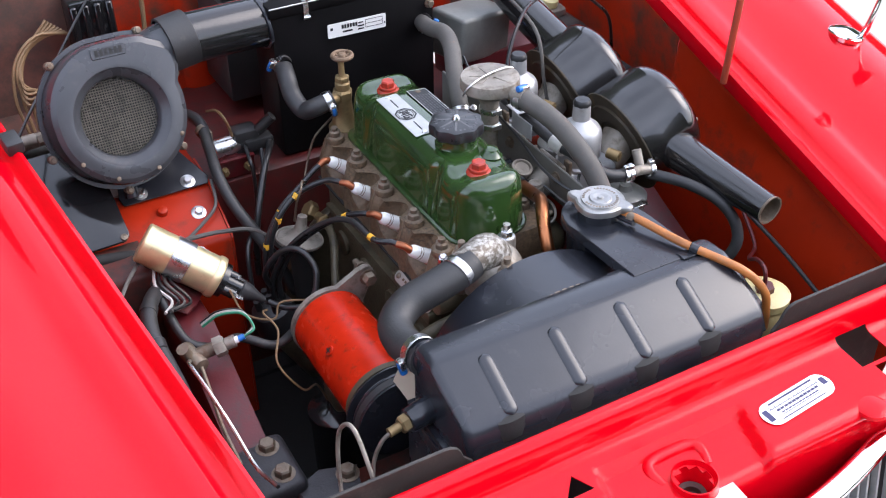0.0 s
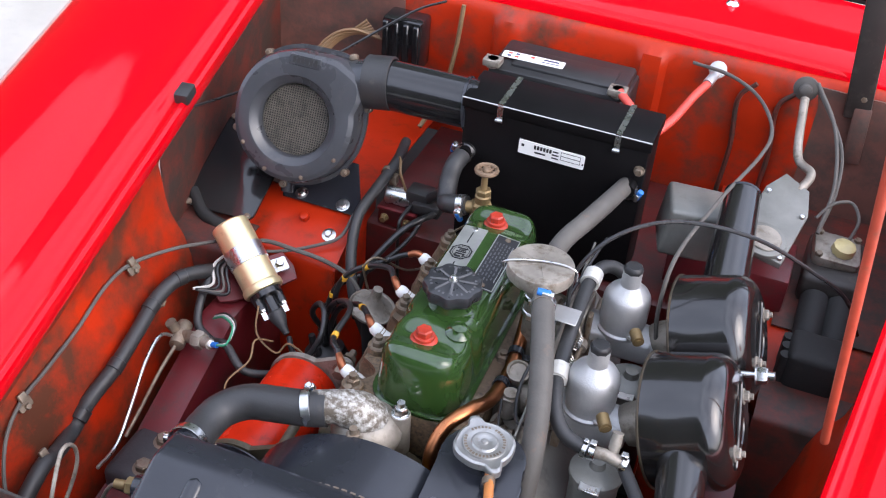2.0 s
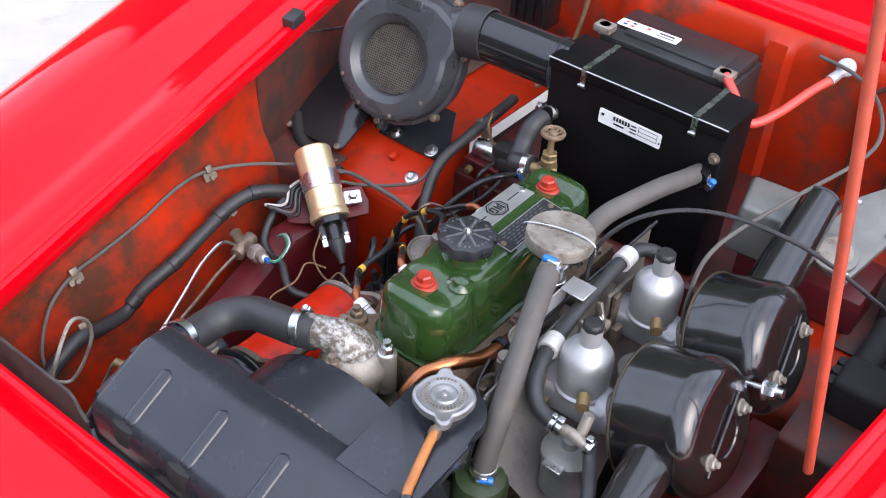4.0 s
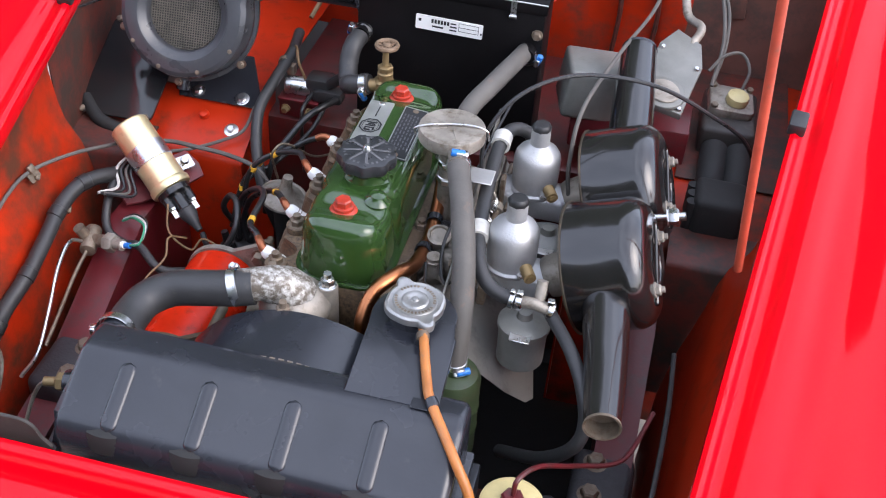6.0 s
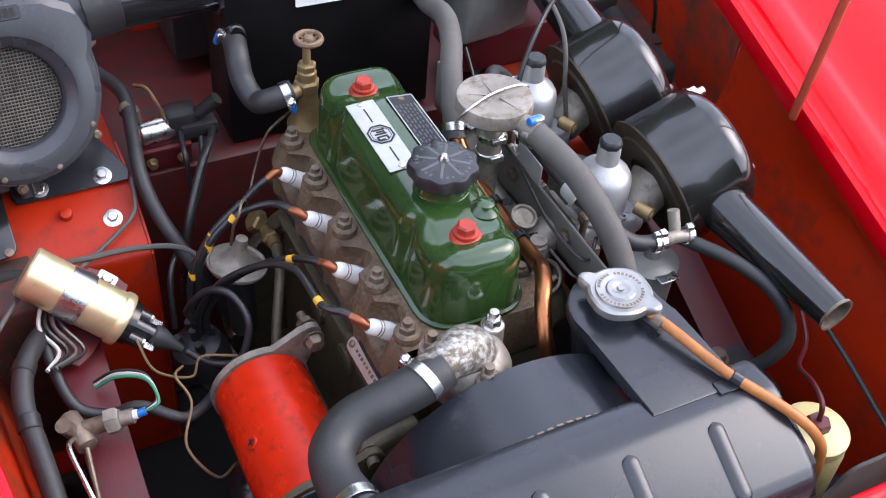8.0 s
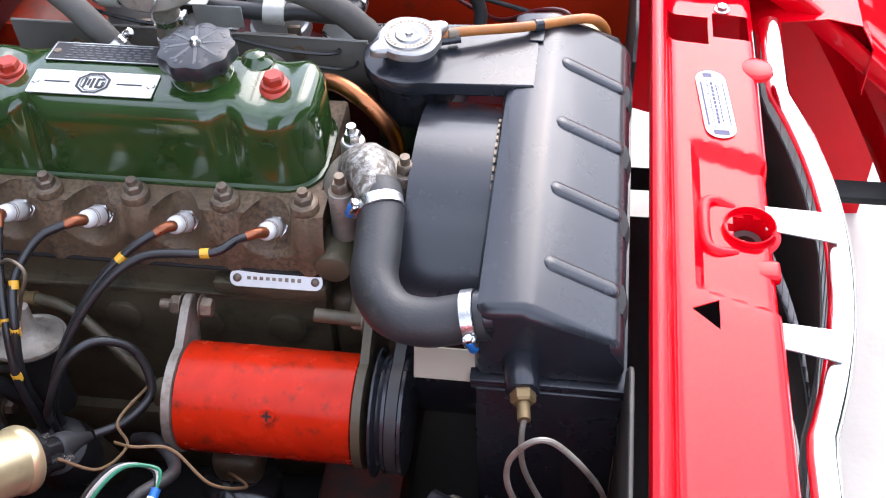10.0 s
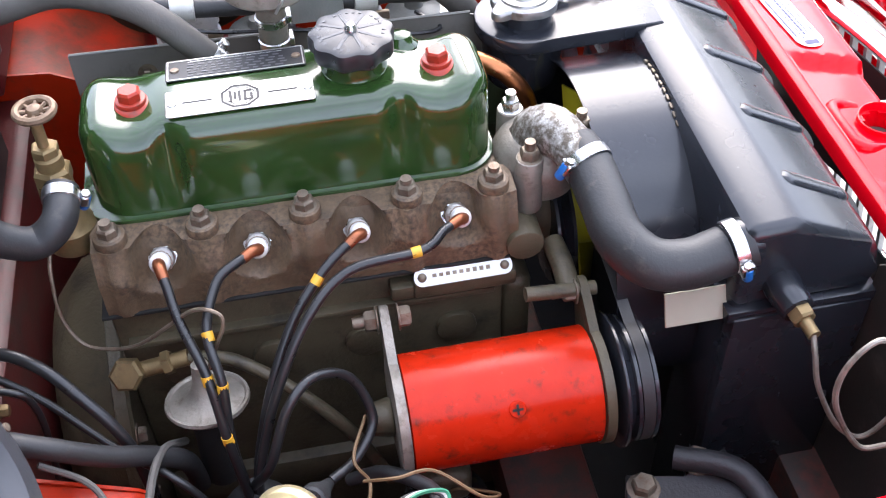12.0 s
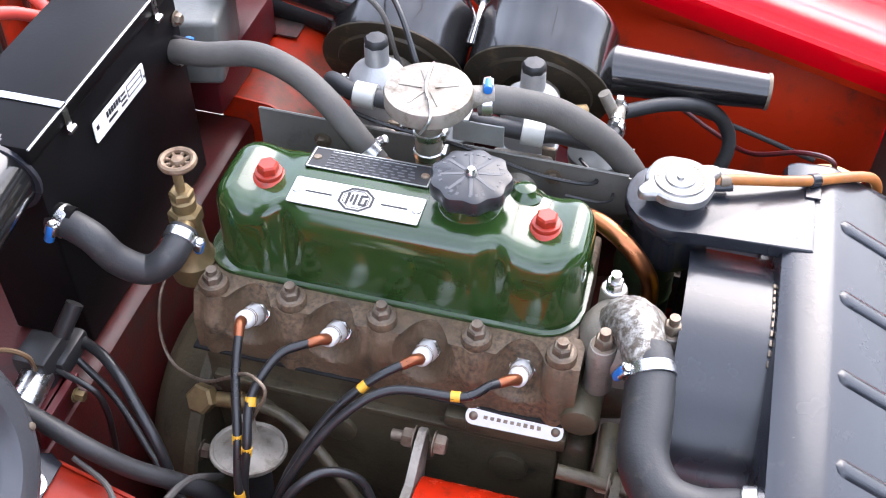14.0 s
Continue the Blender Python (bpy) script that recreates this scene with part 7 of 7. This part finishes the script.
for p in ((-0.311, 0.221, 0.640), (-0.364, 0.177, 0.606)):
    bm = new_bm()
    m2 = at(V(*p), pn, V(0.053, 0.044, 0.034))
    prism(bm, round_rect(0.026, 0.022, 0.003), m2 @ Matrix.Translation((0, 0, -0.002)), 0.0035, 0.0006, 1)
    wsh = part("washer_plate", bm, STEEL, cbk, "bright square washer")
    bm = new_bm()
    bolt(bm, V(*p) + pn * 0.002, pn, 0.0068, 0.008, 0.0)
    part("nut", bm, STEEL, wsh)

# wiring along the near inner wing
wh = hose("wiring_harness", [(-0.372, 0.205, 0.615), (-0.392, 0.165, 0.640), (-0.412, 0.120, 0.652), (-0.421, 0.077, 0.645), (-0.418, 0.03, 0.632), (-0.416, -0.033, 0.612), (-0.424, -0.085, 0.590), (-0.428, -0.117, 0.567), (-0.41, -0.17, 0.585), (-0.40, -0.21, 0.60), (-0.395, -0.28, 0.57)], 0.0105, RUBBER, "black taped wiring harness on the inner wing", "wiring harness", 12)
for p, d in (((-0.412, 0.120, 0.652), (0.4, 1, -0.1)), ((-0.4205, 0.060, 0.6415), (0.05, 1, 0.3)), ((-0.416, -0.033, 0.612), (0, 1, 0.3)), ((-0.426, -0.10, 0.579), (0.1, 1, 0.6))):
    bm = new_bm()
    lathe(bm, Vector(p), d, [(0.0106, -0.008), (0.0116, -0.007), (0.0116, 0.007), (0.0106, 0.008)], 18, False)
    part("tape_band", bm, BLACK_PLASTIC, wh, "wrapped black tape band")
hose("wiring_harness", [(-0.385, 0.19, 0.64), (-0.386, 0.14, 0.628), (-0.375, 0.10, 0.600), (-0.345, 0.085, 0.59), (-0.315, 0.075, 0.60), (-0.275, 0.055, 0.585), (-0.235, 0.09, 0.565), (-0.22, 0.12, 0.54)], 0.006, RUBBER, "black sleeved branch of the wiring harness", "wiring harness", 10)
for k in range(4):
    hose("wire", [(-0.380 + 0.006 * k, 0.20, 0.655 - 0.003 * k), (-0.388 + 0.007 * k, 0.17, 0.648), (-0.376 + 0.008 * k, 0.145, 0.636 - 0.003 * k), (-0.392 + 0.004 * k, 0.12, 0.64)], 0.0022, (WIRE_WHITE, CABLE, RUBBER_WORN, CABLE)[k], "thin coloured wire of the harness", "wire", 6)
hose("brake_pipe", [(-0.372, 0.255, 0.66), (-0.40, 0.205, 0.665), (-0.43, 0.14, 0.684), (-0.456, 0.075, 0.693), (-0.460, 0.02, 0.690), (-0.454, -0.05, 0.675), (-0.450, -0.12, 0.665), (-0.448, -0.169, 0.658), (-0.438, -0.215, 0.64), (-0.42, -0.25, 0.60), (-0.40, -0.26, 0.57)], 0.0027, RUBBER_WORN, "thin brown pipe clipped along the inner wing", "pipe", 8)
for p in ((-0.456, 0.075, 0.691), (-0.448, -0.169, 0.657), (-0.421, 0.077, 0.643), (-0.406, -0.196, 0.605)):
    bm = new_bm()
    d = V(0.85, 0, 0.5).normalized()
    mm = at(V(*p), d, (0, 1, 0))
    prism(bm, round_rect(0.022, 0.013, 0.003), mm @ Matrix.Translation((0, -0.006, -0.001)), 0.0015)
    bolt(bm, mm @ V(0, -0.010, 0.0005), d, 0.0042, 0.004)
    box(bm, (-0.006, -0.002, 0.0), (0.006, 0.010, 0.006), 0.002, 2, mm)
    solo("pipe_clip", bm, STEEL_OLD, "small metal clip holding a pipe", "pipe clip", "clips on the inner wing")
sw = thing("brake_light_switch", (-0.365, 0.062, 0.60), "brass pipe union with a grey pressure switch", "pressure switch")
bm = new_bm()
cyl(bm, (-0.385, 0.085, 0.605), (-0.375, 0.045, 0.600), 0.011, seg=14, bevel=0.002)
cyl(bm, (-0.380, 0.066, 0.602), (-0.345, 0.058, 0.612), 0.009, seg=14)
cyl(bm, (-0.384, 0.066, 0.602), (-0.392, 0.06, 0.625), 0.008, seg=12)
part("union", bm, STEEL_OLD, sw)
bm = new_bm()
hexa(bm, (-0.352, 0.059, 0.610), (1, -0.2, 0.25), 0.0135, 0.014)
cyl(bm, (-0.338, 0.056, 0.613), (-0.326, 0.053, 0.616), 0.008, seg=14)
part("switch_body", bm, ALLOY_OLD, sw)
bm = new_bm()
cyl(bm, (-0.327, 0.053, 0.616), (-0.314, 0.051, 0.620), 0.0042, seg=10)
part("connector", bm, BLUE, sw, "blue crimp connector")
bm = new_bm()
cyl(bm, (-0.331, 0.054, 0.616), (-0.322, 0.052, 0.618), 0.005, seg=10)
part("blade_cover", bm, WHITE, sw)
for k, mt in enumerate((WIRE_GREEN, WIRE_WHITE, CABLE)):
    hose("wire", [(-0.315, 0.051, 0.620), (-0.300, 0.052 + 0.003 * k, 0.627), (-0.305, 0.078 + 0.004 * k, 0.634), (-0.330, 0.097 + 0.004 * k, 0.628), (-0.352, 0.105 + 0.004 * k, 0.612)], 0.0018, mt, ("green", "grey-white", "black")[k] + " wire looping from the pressure switch", "wire", 6)
hose("brake_pipe", [(-0.384, 0.058, 0.603), (-0.392, 0.035, 0.620), (-0.386, -0.01, 0.612), (-0.376, -0.06, 0.585), (-0.368, -0.11, 0.560), (-0.36, -0.16, 0.57)], 0.0026, STEEL, "bare steel brake pipe down the inner wing", "pipe", 8)
hose("brake_pipe", [(-0.376, 0.044, 0.600), (-0.378, 0.01, 0.585), (-0.380, -0.03, 0.56), (-0.378, -0.08, 0.54)], 0.0026, STEEL_OLD, "brown brake pipe down the inner wing", "pipe", 8)
hose("dynamo_wire", [(-0.262, 0.11, 0.60), (-0.275, 0.085, 0.617), (-0.268, 0.055, 0.607), (-0.285, 0.02, 0.585), (-0.262, 0.0, 0.545), (-0.232, 0.03, 0.515), (-0.215, 0.04, 0.47)], 0.0015, WIRE_BROWN, "thin yellow-brown wire looping below the coil", "wire", 6)
hose("dynamo_wire", [(-0.300, 0.14, 0.628), (-0.29, 0.115, 0.60), (-0.255, 0.105, 0.585), (-0.24, 0.115, 0.60), (-0.20, 0.10, 0.60)], 0.0015, WIRE_BROWN, "thin brown wire to the dynamo", "wire", 6)
# control box on the shelf
reg = thing("flasher_unit", (-0.19, 0.41, 0.64), "small electrical unit with a bright can on the shelf", "relay")
bm = new_bm()
cyl(bm, (-0.222, 0.402, 0.684), (-0.180, 0.406, 0.684), 0.0145, seg=20, bevel=0.003)
part("bright_can", bm, STEEL, reg, "bright metal can")
bm = new_bm()
box(bm, (-0.188, 0.392, 0.660), (-0.150, 0.425, 0.705), 0.004)
box(bm, (-0.175, 0.385, 0.672), (-0.130, 0.410, 0.692), 0.004)
cyl(bm, (-0.150, 0.398, 0.70), (-0.128, 0.39, 0.722), 0.008, seg=12)
part("unit_body", bm, BLACK_PLASTIC, reg)
bm = new_bm()
box(bm, (-0.228, 0.386, 0.638), (-0.165, 0.390, 0.672), 0.001)
box(bm, (-0.228, 0.380, 0.668), (-0.165, 0.43, 0.672), 0.001)
ubr = part("unit_bracket", bm, BROWN_RED, reg, "maroon folded bracket")
for x in (-0.215, -0.178):
    bm = new_bm()
    bolt(bm, (x, 0.380, 0.656), (0, -1, 0), 0.0055, 0.008, 0.007)
    part("screw", bm, BRASS, ubr)
hose("wire", [(-0.190, 0.40, 0.70), (-0.198, 0.395, 0.73), (-0.205, 0.41, 0.742), (-0.215, 0.43, 0.735)], 0.0022, WIRE_BROWN, "short brown wire at the relay", "wire", 6)
for k, pts in enumerate(([(-0.135, 0.398, 0.684), (-0.140, 0.381, 0.682), (-0.150, 0.360, 0.683), (-0.165, 0.337, 0.677), (-0.180, 0.317, 0.660), (-0.195, 0.297, 0.638), (-0.205, 0.286, 0.614), (-0.212, 0.281, 0.581), (-0.215, 0.280, 0.53)], [(-0.150, 0.395, 0.68), (-0.165, 0.35, 0.645), (-0.20, 0.30, 0.615), (-0.235, 0.25, 0.60), (-0.245, 0.22, 0.54)], [(-0.175, 0.392, 0.684), (-0.180, 0.361, 0.677), (-0.180, 0.352, 0.662), (-0.180, 0.351, 0.629), (-0.180, 0.359, 0.56)])):
    hose("cable", pts, (0.0052, 0.0035, 0.003)[k], CABLE, "black cable dropping from the shelf behind the engine", "cable", 10)
big = hose("battery_lead", [(-0.245, 0.53, 0.70), (-0.226, 0.445, 0.715), (-0.232, 0.385, 0.700), (-0.238, 0.335, 0.680), (-0.232, 0.300, 0.650), (-0.218, 0.270, 0.620), (-0.20, 0.25, 0.58), (-0.17, 0.25, 0.50)], 0.0085, RUBBER, "thick grey-black cable over the footwell edge", "cable", 14)
bm = new_bm()
lathe(bm, (-0.229, 0.425, 0.711), (0.1, -1, -0.2), [(0.009, 0), (0.0105, 0.001), (0.0105, 0.008), (0.009, 0.009)], 16, False)
box(bm, (-0.226, 0.418, 0.69), (-0.214, 0.43, 0.706), 0.001)
part("cable_clip", bm, STEEL_OLD, big)
for k, pts in enumerate(([(-0.385, 0.215, 0.650), (-0.36, 0.262, 0.640), (-0.31, 0.268, 0.636), (-0.26, 0.27, 0.63), (-0.215, 0.262, 0.620), (-0.18, 0.25, 0.58)], [(-0.37, 0.22, 0.648), (-0.33, 0.26, 0.632), (-0.28, 0.292, 0.640), (-0.255, 0.310, 0.652), (-0.248, 0.34, 0.675)])):
    hose("wire", pts, (0.0035, 0.0026, 0.0022)[k], RUBBER_WORN if k < 2 else CABLE, "dusty wire across the footwell front", "wire", 8)
# rear corner: terminal block, bundled wires, fan relay
tb = thing("control_box", (-0.32, 0.67, 0.67), "black ribbed control box on the rear bulkhead", "control box")
bm = new_bm()
box(bm, (-0.345, 0.645, 0.76), (-0.275, 0.695, 0.85), 0.006)
for k in range(4):
    box(bm, (-0.342 + 0.018 * k, 0.640, 0.765), (-0.332 + 0.018 * k, 0.648, 0.845), 0.002, 1)
part("box_cover", bm, BLACK_GLOSS, tb)
for k in range(8):
    hose("wire", [(-0.35 - 0.004 * k, 0.66, 0.80 + 0.004 * k), (-0.40 - 0.005 * k, 0.64, 0.815 - 0.006 * k), (-0.44, 0.62 - 0.005 * k, 0.79 - 0.008 * k), (-0.455 + 0.01 * k, 0.60, 0.74), (-0.45 + 0.008 * k, 0.58, 0.69)], 0.0026, WIRE_BROWN, "brown wire of a bundle in the rear corner", "wire", 6, "bundled wires in the rear corner")
bm = new_bm()
cyl(bm, (-0.50, 0.50, 0.72), (-0.45, 0.49, 0.725), 0.011, seg=14, bevel=0.002)
hexa(bm, (-0.45, 0.49, 0.725), (1, -0.1, 0.1), 0.010, 0.010)
solo("pipe_union", bm, ALLOY_OLD, "dull metal union in the rear corner", "pipe union")
hose("corner_pipe", [(-0.51, 0.44, 0.68), (-0.50, 0.48, 0.70), (-0.47, 0.50, 0.70), (-0.42, 0.52, 0.69)], 0.008, BLACK_MATT, "dark pipe in the rear corner", "pipe", 10)
hose("bonnet_cable", [(-0.515, 0.30, 0.80), (-0.47, 0.42, 0.79), (-0.40, 0.55, 0.80), (-0.30, 0.66, 0.86), (-0.25, 0.69, 0.88)], 0.0022, CABLE, "thin black release cable", "cable", 6)
hose("bulkhead_cable", [(-0.22, 0.69, 0.88), (-0.225, 0.68, 0.80), (-0.235, 0.66, 0.73), (-0.25, 0.60, 0.69)], 0.004, WIRE_BROWN, "brown cable down the rear bulkhead", "cable", 8)
hose("side_pipe", [(0.35, 0.69, 0.875), (0.40, 0.62, 0.83), (0.41, 0.56, 0.79), (0.40, 0.50, 0.75)], 0.003, RUBBER_WORN, "grey pipe from the scuttle", "pipe", 8)
# sticker on the locking panel
st = thing("sticker", (0.166, -0.416, 0.669), "white oval paper sticker with dark printing", "sticker")
mm = at((0.166, -0.416, 0.6695), (0, -0.084, 1), (1, 0.10, 0))
bm = new_bm()
prism(bm, round_rect(0.108, 0.032, 0.0155, 8), mm, 0.0008)
part("sticker_paper", bm, LABEL_WHITE, st)
up = mm @ Matrix.Translation((0, 0, 0.0008))
bm = new_bm()
rows = [(-0.046, 0, 0.007, 0.016), (0.046, 0.003, 0.007, 0.010), (0.0, 0.0115, 0.070, 0.0022), (0.0, -0.0115, 0.070, 0.0012)]
rows += [(-0.0375 + 0.0075 * k, 0.0070, 0.0006, 0.0035) for k in range(11)] + [(0.0, 0.0048, 0.078, 0.0008), (0.004, -0.0068, 0.066, 0.0007)]
rows += [(-0.030 + 0.0062 * k, 0.0005, 0.0050, 0.0028) for k in range(11)] + [(-0.027 + 0.0055 * k, -0.0042, 0.0044, 0.0016) for k in range(11)]
bars(bm, up, rows)
part("printing", bm, INK_BLUE, st)
